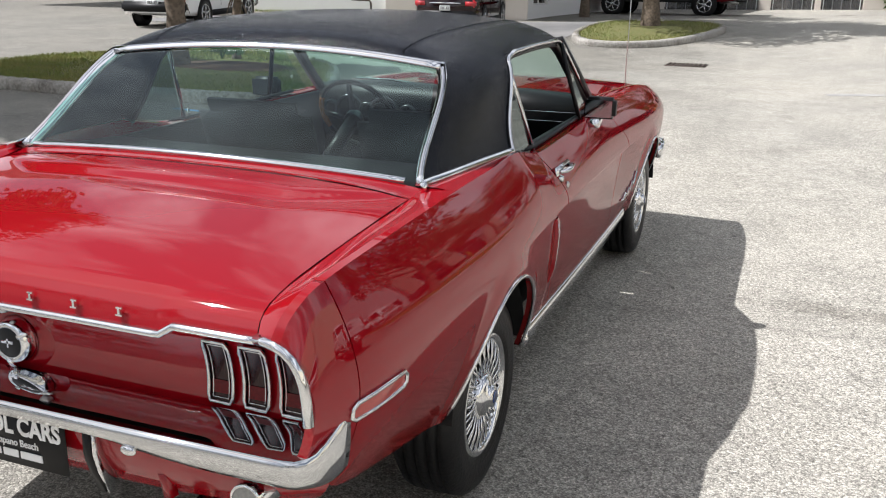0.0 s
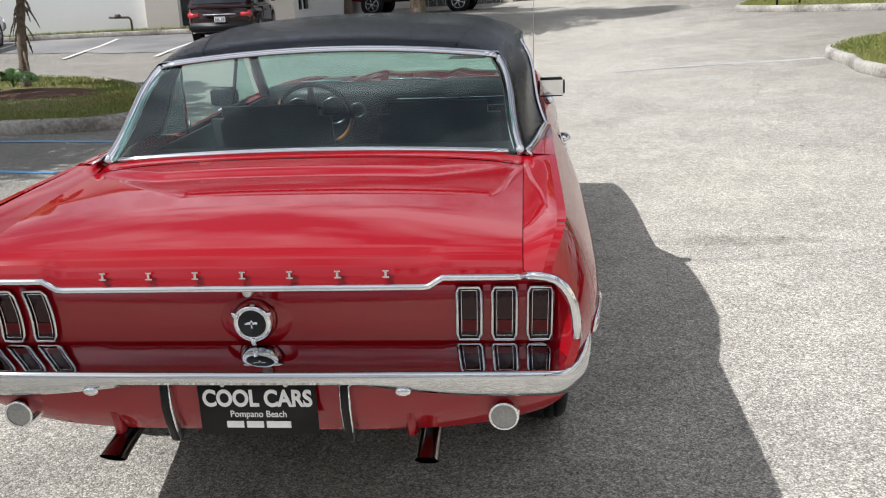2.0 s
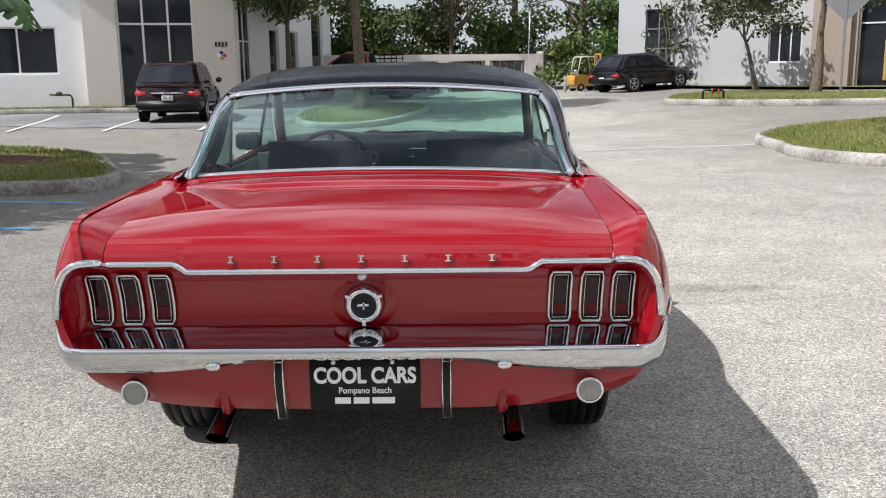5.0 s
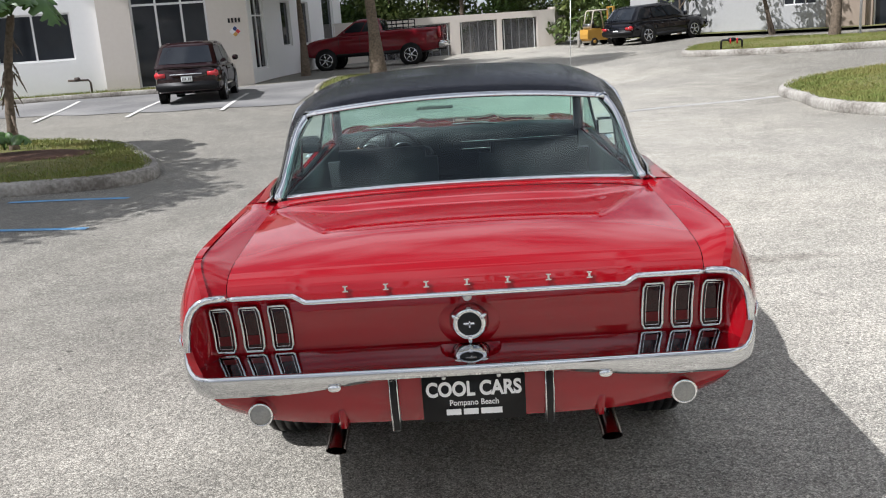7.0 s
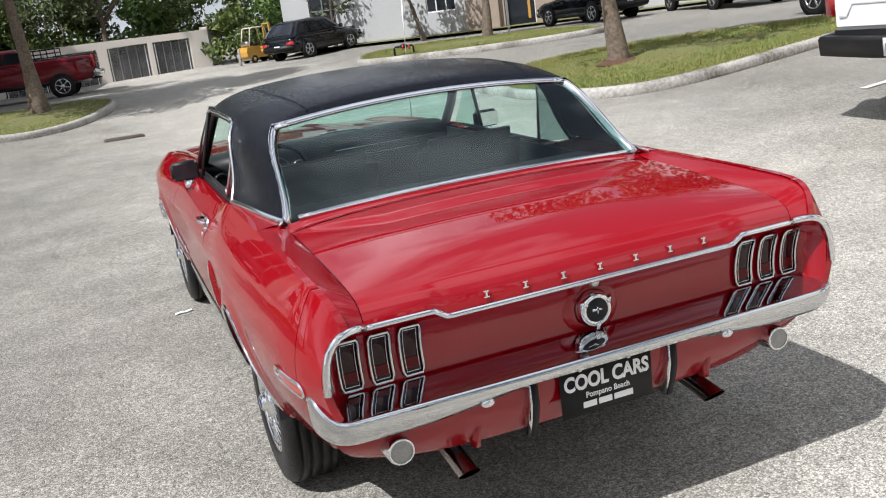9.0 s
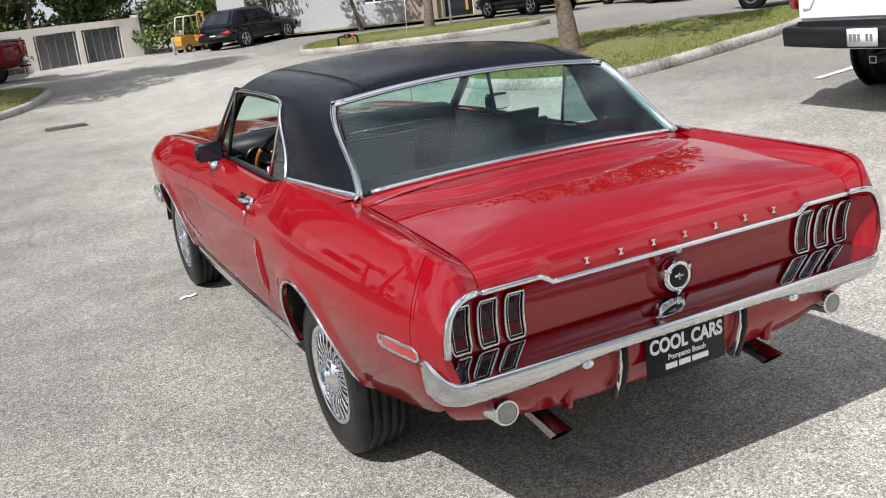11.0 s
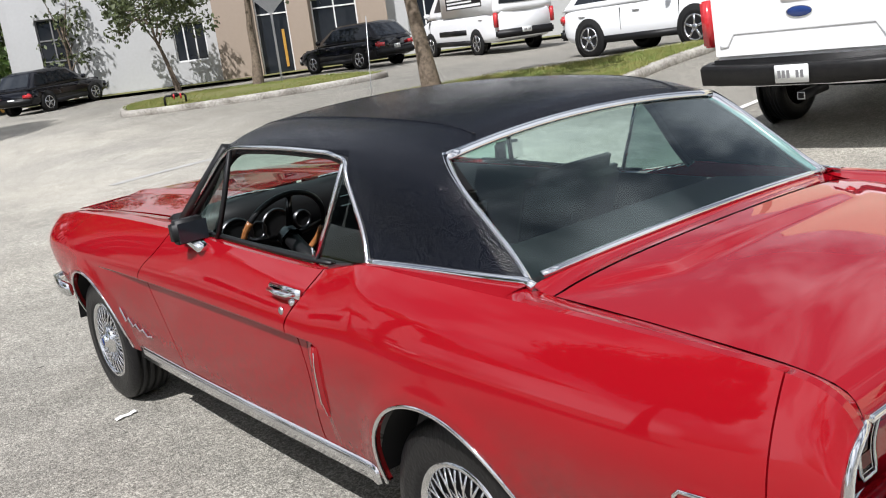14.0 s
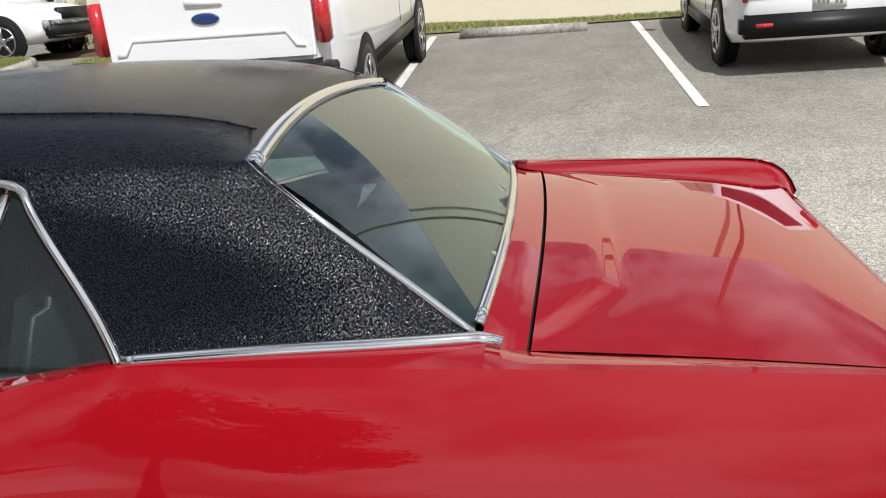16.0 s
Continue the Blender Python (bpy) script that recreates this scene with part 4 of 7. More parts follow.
def build_greenhouse():
    # the vinyl runs in one piece over the roof and down both rear pillars
    cover = surf(roof_point, 48, 48)
    for s in (1, -1):
        side = surf(lambda u, v: pillar_point(s, u, v), 14, 24)
        lip = surf(lambda u, v: Vector((s * (interp(RAIL_X, 1.245 + 1.265 * (14 + 30 * u) / 48) + 0.004 * v), 1.245 + 1.265 * (14 + 30 * u) / 48, interp(RAIL_Z, 1.245 + 1.265 * (14 + 30 * u) / 48) - 0.024 * v)), 30, 2)
        for extra in (side, lip):
            tmp = bpy.data.meshes.new("join")
            extra.to_mesh(tmp)
            extra.free()
            cover.from_mesh(tmp)
            bpy.data.meshes.remove(tmp)
    bmesh.ops.remove_doubles(cover, verts=cover.verts, dist=0.0006)
    part("vinyl_roof", flip_up(cover), M_VINYL, car, "grained black vinyl roof cover over the rear pillars")
    part("headliner", flip_up(surf(lambda u, v: roof_point(0.03 + 0.94 * u, 0.03 + 0.94 * v) - Vector((0, 0, 0.035)), 16, 16)), M_BLACK, car)
    gl = part("rear_window", face_out(surf(lambda u, v: glass_point(-0.015 + 1.03 * u, v), 24, 16), (0, -1, 1)), M_GLASS, car)
    gl.visible_shadow = False
    part("rear_window_top_moulding", sweep([glass_point(-0.028 + 1.056 * k / 24, 1.0) + Vector((0, 0.006, 0.008)) for k in range(25)], half_round(0.034, 0.011), up=lambda i: Vector((0, -0.55, 0.8))), M_CHROME, car)
    part("rear_window_base_moulding", sweep([glass_point(0.02 + 0.96 * k / 24, 0.0) + Vector((0, -0.004, 0.002)) for k in range(25)], half_round(0.022, 0.008), up=lambda i: Vector((0, -0.5, 0.85))), M_CHROME, car)
    for s in (1, -1):
        part("pillar_trim", flip_up(surf(lambda u, v: pillar_point(s, 0.05 + 0.92 * u, 0.08 + 0.90 * v) - Vector((s * 0.03, 0, 0.012)), 10, 8)), M_BLACK, car)
        pts = [pillar_point(s, 0.002, t) + Vector((-s * 0.020, 0.004, -0.010)) for t in (k / 16 for k in range(17))]
        part("rear_window_side_moulding", sweep(pts, [(-0.022, -0.008), (0.022, -0.008), (0.020, 0.001), (0.010, 0.006), (-0.010, 0.006), (-0.020, 0.001)], up=Vector((s * -0.72, -0.57, 0.38))), M_CHROME, car)
        part("belt_moulding", sweep([Vector((s * 0.738, 0.818, 0.981))] + [pillar_point(s, max(0.002, k / 20), 0.0) + Vector((s * 0.004, 0.0, 0.004)) for k in range(0, 21)], half_round(0.024, 0.008), up=Vector((s * 0.8, 0, 0.6))), M_CHROME, car)
        part("roof_seam", sweep([roof_point(0.5 + s * 0.29, 0.01 + 0.98 * k / 24) + Vector((0, 0, 0.0004)) for k in range(25)], circle_sec(0.0021, 6)), M_VINYL, car)
        # quarter window moulding and drip rail, one bright line round the side glass
        rail = [(s * 0.742, 2.90, 0.965), (s * 0.72, 2.72, 1.09), (s * 0.696, 2.56, 1.215), (s * 0.688, 2.49, 1.258), (s * 0.695, 2.40, 1.279)] + [(s * (interp(RAIL_X, y) + 0.008), y, interp(RAIL_Z, y) - 0.008) for y in (2.25, 2.1, 1.95, 1.85, 1.78, 1.72)] + \
               [(s * 0.712, 1.676, 1.272)] + [pillar_point(s, 1.0, v) + Vector((s * 0.006, 0.006, 0)) for v in (0.93, 0.82, 0.68, 0.52, 0.36, 0.2, 0.06, 0.0)]
        rail = rounded_path(rounded_path(rail))
        part("drip_rail", sweep(rail, circle_sec(0.0085, 6), up=Vector((s, 0, 0.2))), M_CHROME, car)
        part("window_channel", sweep([Vector(p) - Vector((s * 0.022, 0, 0.012)) for p in rail[:-3]], [(-0.014, -0.02), (0.014, -0.02), (0.014, 0.016), (-0.014, 0.016)], up=Vector((s, 0, 0.2))), M_BLACK, car)
        part("quarter_window_bar", sweep([(s * 0.772, 1.80, 0.925), (s * 0.742, 1.72, 1.09), (s * 0.708, 1.636, 1.262)], [(-0.008, -0.006), (0.008, -0.006), (0.006, 0.006), (-0.006, 0.006)], up=Vector((s, 0, 0))), M_CHROME, car)
        qb = bmesh.new()
        qv = [qb.verts.new(p) for p in ((s * 0.770, 1.795, 0.925), (s * 0.740, 1.715, 1.09), (s * 0.708, 1.634, 1.255), (s * 0.74, 1.555, 1.13), (s * 0.782, 1.45, 0.975))]
        qb.faces.new(qv)
        part("quarter_window", face_out(qb, (s, 0, 0)), M_QGLASS, car).visible_shadow = False
        part("vent_post", sweep([(s * 0.785, 2.50, 0.93), (s * 0.742, 2.46, 1.10), (s * 0.703, 2.43, 1.265)], [(-0.009, -0.007), (0.009, -0.007), (0.009, 0.007), (-0.009, 0.007)], up=Vector((s, 0, 0))), M_BLACK, car)
        vb = bmesh.new()
        vb.faces.new([vb.verts.new(p) for p in ((s * 0.783, 2.51, 0.935), (s * 0.70, 2.44, 1.25), (s * 0.745, 2.80, 0.955))])
        part("vent_window", face_out(vb, (s, 0, 0)), M_GLASS, car).visible_shadow = False
        part("windscreen_pillar", sweep([(s * 0.735, 2.93, 0.95), (s * 0.712, 2.74, 1.09), (s * 0.668, 2.52, 1.27)], [(-0.019, -0.018), (0.019, -0.018), (0.019, 0.018), (-0.019, 0.018)], up=Vector((s, 0, 0.3))), M_BLACK, car)
    ws = lambda u, v: Vector(((u * 2 - 1) * (0.71 - 0.045 * v), 2.93 - 0.41 * v + (0.20 - 0.15 * v) * (1 - (u * 2 - 1) ** 2), 0.955 + 0.31 * v + 0.04 * v * (1 - (u * 2 - 1) ** 2) + 0.02 * math.sin(math.pi * v)))
    w = part("windscreen", face_out(surf(ws, 24, 12), (0, 1, 1)), M_GLASS, car)
    w.visible_shadow = False
    part("windscreen_header", sweep([ws(k / 16, 1.0) for k in range(17)], [(-0.03, -0.025), (0.03, -0.025), (0.03, 0.012), (-0.03, 0.012)]), M_BLACK, car)
    part("cowl", flip_up(surf(lambda u, v: Vector(((u * 2 - 1) * 0.70, 2.90 + (0.22) * (1 - (u * 2 - 1) ** 2) + 0.13 * v, 0.945 + 0.006 * v)), 20, 4)), M_RED, car)
    part("bonnet", flip_up(surf(lambda u, v: Vector(((u * 2 - 1) * 0.655, 3.04 + 0.21 * (1 - (u * 2 - 1) ** 2) * (1 - v) + 1.55 * v, 0.940 - 0.075 * v ** 1.6 + 0.022 * (1 - (u * 2 - 1) ** 2) + 0.016 * math.exp(-(((abs(u * 2 - 1) - 0.42) / 0.06) ** 2)))), 40, 24)), M_RED, car)
    for x in (-0.25, 0.25):
        part("wiper", sweep([(x + 0.02, 3.02, 0.985), (x - 0.1, 2.99, 1.0), (x - 0.28, 2.955, 1.005)], circle_sec(0.006, 6)), M_CHROME, car)
    part("aerial", sweep([(0.77, 3.62, 0.93), (0.775, 3.60, 1.25), (0.785, 3.56, 1.72)], circle_sec(0.0025, 5), up=Vector((1, 0, 0))), M_STEEL, car)


build_greenhouse()


def build_tail_details():
    # three lamps a side, each with a bright bezel that follows the panel's curve
    for s in (1, -1):
        for k in range(3):
            xo, xi = 0.790 - 0.0905 * k, 0.728 - 0.0905 * k
            zt, zb = 0.796, 0.646
            def lp(x, v, off):
                z = zt + (zb - zt) * v
                yy = interp(TAIL_Y, z)
                return Vector((s * (x - 0.004 * v), yy - off, z))
            ring = [lp(xo - (0.006 if j in (0, 10) else 0.0), j / 10, 0.012) for j in range(11)] + [lp(xi + (0.006 if j in (0, 10) else 0.0), 1 - j / 10, 0.012) for j in range(11)]
            bez_ob = part("tail_lamp", sweep(ring, circle_sec(0.0048, 6), up=Vector((0, -1, 0)), closed=True), M_BUMPER, car, "three-bar tail lamp in a bright bezel")
            part("lens", flip_up(surf(lambda u, v: lp(xi + (xo - xi) * u, v, 0.006 + 0.004 * math.sin(math.pi * u)), 6, 10)), M_LENS, bez_ob, "dark red lens")
            rb = surf(lambda u, v: lp(xi + 0.008 + (xo - xi - 0.016) * u, 0.66 + 0.2 * v, 0.0115), 3, 3)
            part("reflector", flip_up(rb), M_LAMPRED, bez_ob)
            inner = [lp(xo - 0.011, 0.07 + 0.86 * j / 8, 0.011) for j in range(9)] + [lp(xi + 0.011, 0.93 - 0.86 * j / 8, 0.011) for j in range(9)]
            part("inner_trim", sweep(inner, circle_sec(0.0015, 5), up=Vector((0, -1, 0)), closed=True), M_BUMPER, bez_ob)
    # spaced badge letters as plain raised marks
    for k in range(7):
        x = -0.366 + 0.122 * k + 0.01
        b = bmesh.new()
        box(b, x - 0.0085, 0.009, 0.839, x + 0.0085, 0.0145, 0.8425)
        box(b, x - 0.0030, 0.010, 0.8425, x + 0.0030, 0.0155, 0.8545)
        box(b, x - 0.0078, 0.0115, 0.8545, x + 0.0078, 0.0165, 0.8582)
        part("badge_mark", b, M_CHROME, car, "small raised chrome badge mark", smooth=False)
    # filler cap: flanged disc with three ears and a dark face
    o = Matrix.Translation((0.01, 0.088, 0.703))
    cap = part("fuel_cap", lathe([(0.0, -0.040), (0.037, -0.040), (0.040, -0.043), (0.047, -0.042), (0.053, -0.034), (0.056, -0.02), (0.058, -0.010), (0.058, 0.0)], 40, axis="y", m=o), M_CHROME, car, "chrome fuel cap with a black face")
    part("cap_face", lathe([(0.0, -0.0425), (0.036, -0.0420), (0.0375, -0.040)], 32, axis="y", m=o), M_BLACK, cap)
    for a in (90 + 180, 30, 150):
        c, d = math.cos(radians(a)), math.sin(radians(a))
        part("cap_ear", sweep([(0.01 + c * 0.040, 0.0435, 0.703 + d * 0.040), (0.01 + c * 0.056, 0.050, 0.703 + d * 0.056), (0.01 + c * 0.063, 0.060, 0.703 + d * 0.063)], [(-0.007, -0.005), (0.007, -0.005), (0.005, 0.005), (-0.005, 0.005)], up=Vector((0, -1, 0))), M_CHROME, cap)
    b = bmesh.new()
    box(b, 0.008, 0.0435, 0.692, 0.0125, 0.0465, 0.714)
    box(b, -0.008, 0.0435, 0.702, 0.026, 0.0465, 0.709)
    part("cap_emblem", b, M_CHROME, cap)
    part("cap_surround", lathe([(0.060, 0.002), (0.085, 0.006), (0.10, 0.016)], 40, axis="y", m=Matrix.Translation((0.01, 0.078, 0.703))), M_RED, car)
    part("boot_lock", lathe([(0.0, -0.006), (0.012, -0.006), (0.014, 0.0), (0.014, 0.02)], 20, axis="y", m=Matrix.Translation((0.008, 0.045, 0.792))), M_STEEL, car)
    # reversing lamps
    for s in (1, -1):
        rl = part("reversing_lamp", lathe([(0.033, -0.044), (0.037, -0.046), (0.040, -0.041), (0.042, 0.0), (0.0435, 0.02), (0.046, 0.045)], 36, axis="y", m=Matrix.Translation((s * 0.66, 0.065, 0.452))), M_CHROME, car, "round chrome reversing lamp")
        part("lens", lathe([(0.0, -0.049), (0.02, -0.047), (0.034, -0.042)], 28, axis="y", m=Matrix.Translation((s * 0.66, 0.065, 0.452))), M_CLEARLENS, rl)
        part("jack_slot", sweep([(s * 0.41, 0.062, 0.44), (s * 0.41, 0.072, 0.40), (s * 0.41, 0.078, 0.368)], [(-0.018, -0.016), (0.018, -0.016), (0.008, 0.004), (-0.008, 0.004)], up=Vector((0, -1, 0))), M_RED, car)
        # exhaust pipe, cut slantwise
        ex = part("exhaust_pipe", sweep([(s * 0.445, 0.9, 0.30), (s * 0.445, 0.4, 0.30), (s * 0.445, 0.24, 0.308), (s * 0.445, 0.13, 0.294)], circle_sec(0.030, 14), up=Vector((0, 0.2, 1)), cap=False), M_EXH, car)
        tip = sweep([(s * 0.445, 0.26, 0.310), (s * 0.445, 0.16, 0.297), (s * 0.445, 0.085, 0.286)], circle_sec(0.033, 16), up=Vector((0, 0.2, 1)), cap=False)
        for v in tip.verts:
            if v.co.y < 0.13:
                v.co.y += -0.035 * (v.co.z - 0.286) / 0.033
        part("tail_pipe_tip", tip, M_EXH, ex, "slant-cut chrome tail pipe")
        # side marker
        pts = [Vector((s * (half_width(y, z) + 0.004), y, z)) for y, z in [(0.090, 0.660), (0.15, 0.660), (0.22, 0.659), (0.275, 0.659), (0.290, 0.668), (0.290, 0.684), (0.277, 0.697), (0.22, 0.698), (0.15, 0.699), (0.09, 0.699), (0.078, 0.690), (0.078, 0.670)]]
        mb = part("side_marker", sweep(pts, circle_sec(0.0055, 6), up=Vector((s, 0, 0)), closed=True), M_CHROME, car, "red side reflector in a bright rim")
        part("reflector", flip_up(surf(lambda u, v: Vector((s * (half_width(0.086 + 0.196 * u, 0.664 + 0.030 * v) + 0.003 + 0.003 * math.sin(math.pi * u)), 0.086 + 0.196 * u, 0.664 + 0.030 * v)), 10, 4)), M_ORANGE, mb)
    # dealer plate
    plate = part("plate", boxm(-0.150, 0.024, 0.395, 0.170, 0.030, 0.552, 0.002), M_BLACK, car, "black dealer plate with white lettering")
    for body, size, z in (("COOL CARS", 0.0620, 0.500), ("Pompano Beach", 0.0250, 0.456)):
        t = text_mesh(body, size, 0.0008, 1.0, size * (0.034 if size > 0.03 else 0.012))
        bmesh.ops.transform(t, matrix=Matrix.Translation((0.010, 0.0228, z)) @ Matrix.Rotation(radians(90), 4, "X") @ Matrix.Diagonal((0.86 if size > 0.03 else 0.95, 1.05, 1, 1)), verts=t.verts)
        part("lettering", t, M_WHITEINK, plate, smooth=False)
    for k, (a, w) in enumerate(((-0.088, 0.046), (-0.034, 0.046), (0.020, 0.066))):
        part("printed_bar", boxm(a + 0.010, 0.0215, 0.417, a + 0.010 + w, 0.0235, 0.436), M_WHITEINK, plate, smooth=False)
    for x in (-0.08, 0.09):
        part("plate_screw", lathe([(0, -0.003), (0.006, -0.003), (0.007, 0.002)], 12, axis="y", m=Matrix.Translation((x, 0.024, 0.541))), M_STEEL, plate)


build_tail_details()


def build_wheels():
    for wy in WHEEL_Y:
        for s in (1, -1):
            hub = Vector((s * 0.757, wy, HUB_Z))
            M = Matrix.Translation(hub)
            S = Matrix.Diagonal((s, 1, 1, 1))
            wheel = part("wheel", lathe([(0.0, 0.02), (0.19, 0.02), (0.195, 0.06), (0.2, 0.07)], 40, m=M @ S), M_BLACK, car, "wire-spoked wheel with a chrome rim")
            tb = tyre_mesh(0.322, 0.212)
            bmesh.ops.transform(tb, matrix=M, verts=tb.verts)
            part("tyre", tb, M_RUBBER, wheel)
            part("rim", lathe([(0.172, 0.06), (0.176, 0.085), (0.186, 0.098), (0.196, 0.098), (0.202, 0.088), (0.204, 0.07)], 48, m=M @ S), M_CHROME, wheel)
            part("hub_cap", lathe([(0.0, 0.128), (0.028, 0.126), (0.034, 0.118), (0.036, 0.110), (0.056, 0.106), (0.070, 0.094), (0.074, 0.05)], 32, m=M @ S), M_CHROME, wheel)
            part("hub_badge", lathe([(0.0, 0.1305), (0.02, 0.1295), (0.022, 0.128)], 20, m=M @ S), M_BLUEOVAL, wheel)
            proto = None
            nsp = 44
            for k in range(nsp):
                a = 2 * math.pi * k / nsp
                a2 = a + (0.16 if k % 2 else -0.16)
                inner, outer = (0.070, 0.088 if k % 2 else 0.075), (0.182, 0.086)
                if k < 2:
                    p0 = Vector((s * inner[1], inner[0], 0))
                    p1 = Vector((s * outer[1], outer[0] * math.cos(a2 - a), outer[0] * math.sin(a2 - a)))
                    bm = sweep([p0, p0.lerp(p1, 0.5) + Vector((s * 0.008, 0, 0)), p1], circle_sec(0.0052, 5, 0.0034), up=Vector((1, 0, 0)))
                    me = bpy.data.meshes.new("spoke")
                    bm.to_mesh(me)
                    bm.free()
                    me.shade_smooth()
                    me.materials.append(M_CHROME)
                    if k == 0:
                        me0 = me
                    else:
                        me1 = me
                sp = new("spoke", me1 if k % 2 else me0)
                sp.parent = wheel
                sp.matrix_basis = M @ Matrix.Rotation(a, 4, "X")


build_wheels()


def build_side_details():
    for s in (1, -1):
        xs = lambda y, z: s * half_width(y, z)
        h = part("door_handle", sweep([(xs(1.93, 0.852) + s * 0.006, 1.93, 0.852), (xs(1.92, 0.854) + s * 0.03, 1.915, 0.856), (xs(1.85, 0.854) + s * 0.038, 1.85, 0.856), (xs(1.78, 0.854) + s * 0.034, 1.79, 0.856), (xs(1.77, 0.852) + s * 0.006, 1.775, 0.852)], circle_sec(0.010, 8, 0.008)), M_CHROME, car, "chrome door handle")
        part("handle_base", sweep([(xs(1.95, 0.852) + s * 0.002, 1.95, 0.852), (xs(1.75, 0.852) + s * 0.002, 1.75, 0.852)], half_round(0.036, 0.01), up=Vector((s, 0, 0.25))), M_CHROME, h)
        part("push_button", lathe([(0.0, 0.014), (0.011, 0.013), (0.012, 0.0)], 16, m=Matrix.Translation((xs(1.79, 0.828) + 0, 1.79, 0.826)) @ Matrix.Diagonal((s, 1, 1, 1))), M_CHROME, h)
        part("door_lock", lathe([(0.0, 0.006), (0.012, 0.005), (0.014, 0.0)], 16, m=Matrix.Translation((xs(1.855, 0.79), 1.855, 0.79)) @ Matrix.Diagonal((s, 1, 1, 1))), M_STEEL, car)
        # upright strip that closes the flank's scoop
        edge = lambda z: 1.640 + 0.030 * (0.70 - z) / 0.24
        front = lambda z: 1.748 + 0.025 * (0.70 - z) / 0.24
        zz = [0.712 - 0.252 * k / 8 for k in range(9)]

        def panel(u, v, s=s):
            z = 0.712 - 0.252 * v
            y = front(z) + (edge(z) - front(z)) * u
            rise = 0.012 * smooth01(u / 0.9) * min(1.0, (1 - v) * 6, v * 8 + 0.2)
            return Vector((s * (half_width(y, z) + 0.0015 + rise), y, z))
        sc = part("scoop_panel", face_out(surf(panel, 10, 16), (s, 0, 0)), M_RED, car)
        part("scoop_lip", face_out(surf(lambda u, v: panel(1.0, v) * (1 - u) + Vector((s * (half_width(edge(0.712 - 0.252 * v) - 0.008, 0.712 - 0.252 * v) - 0.001), edge(0.712 - 0.252 * v) - 0.008, 0.712 - 0.252 * v)) * u, 3, 16), (s, -1, 0)), M_RED, sc)
        part("scoop_edge", sweep([panel(1.0, v) for v in (0.06, 0.25, 0.5, 0.75, 0.97)], circle_sec(0.0022, 5), up=Vector((s, 0, 0))), M_CHROME, sc)
        part("scoop_joint", sweep([(s * (half_width(front(z), z) + 0.0008), front(z), z) for z in zz], circle_sec(0.0014, 5), up=Vector((s, 0, 0))), M_SEAM, sc)
        # maker's script and badge as plain raised shapes
        part("wing_script", sweep([(xs(3.51, 0.52) + s * 0.004, 3.515, 0.52), (xs(3.49, 0.46) + s * 0.004, 3.49, 0.452), (xs(3.45, 0.47) + s * 0.004, 3.45, 0.475), (xs(3.42, 0.44) + s * 0.004, 3.42, 0.435), (xs(3.38, 0.46) + s * 0.004, 3.38, 0.455), (xs(3.35, 0.43) + s * 0.004, 3.35, 0.425), (xs(3.31, 0.44) + s * 0.004, 3.31, 0.44), (xs(3.27, 0.42) + s * 0.004, 3.27, 0.412), (xs(3.22, 0.42) + s * 0.004, 3.22, 0.42)], circle_sec(0.006, 6), up=Vector((s, 0, 0))), M_CHROME, car, "flowing chrome wing badge")
        # door mirror
        mir = part("door_mirror", boxm(s * 0.785, 2.56, 0.935, s * 0.922, 2.63, 1.028, 0.014), M_BLACK, car, "black rectangular door mirror")
        gb = boxm(-0.058, -0.002, -0.038, 0.058, 0.002, 0.038)
        bmesh.ops.transform(gb, matrix=Matrix.Translation((s * 0.8535, 2.549, 0.982)) @ Matrix.Rotation(radians(s * 1.5), 4, "Z"), verts=gb.verts)
        part("mirror_glass", gb, M_CHROME if s > 0 else M_DARKGLASS, mir, smooth=False)
        part("mirror_foot", sweep([(s * 0.825, 2.70, 0.928), (s * 0.835, 2.62, 0.938), (s * 0.845, 2.50, 0.918)], [(-0.026, -0.012), (0.026, -0.012), (0.018, 0.012), (-0.018, 0.012)]), M_CHROME, mir)
        part("mirror_stalk", sweep([(s * 0.825, 2.63, 0.94), (s * 0.845, 2.60, 0.965)], circle_sec(0.012, 8), up=Vector((1, 0, 0))), M_BLACK, mir)


build_side_details()


def rounded_seat(x, y, w, d, zc, back_y, back_h, lean=0.18):
    cush = boxm(x - w / 2, y - d / 2, zc - 0.16, x + w / 2, y + d / 2, zc, 0.05)
    bk = boxm(x - w / 2, -0.065, 0, x + w / 2, 0.065, back_h, 0.055)
    bmesh.ops.transform(bk, matrix=Matrix.Translation((0, back_y, zc - 0.05)) @ Matrix.Rotation(lean, 4, "X"), verts=bk.verts)
    return cush, bk


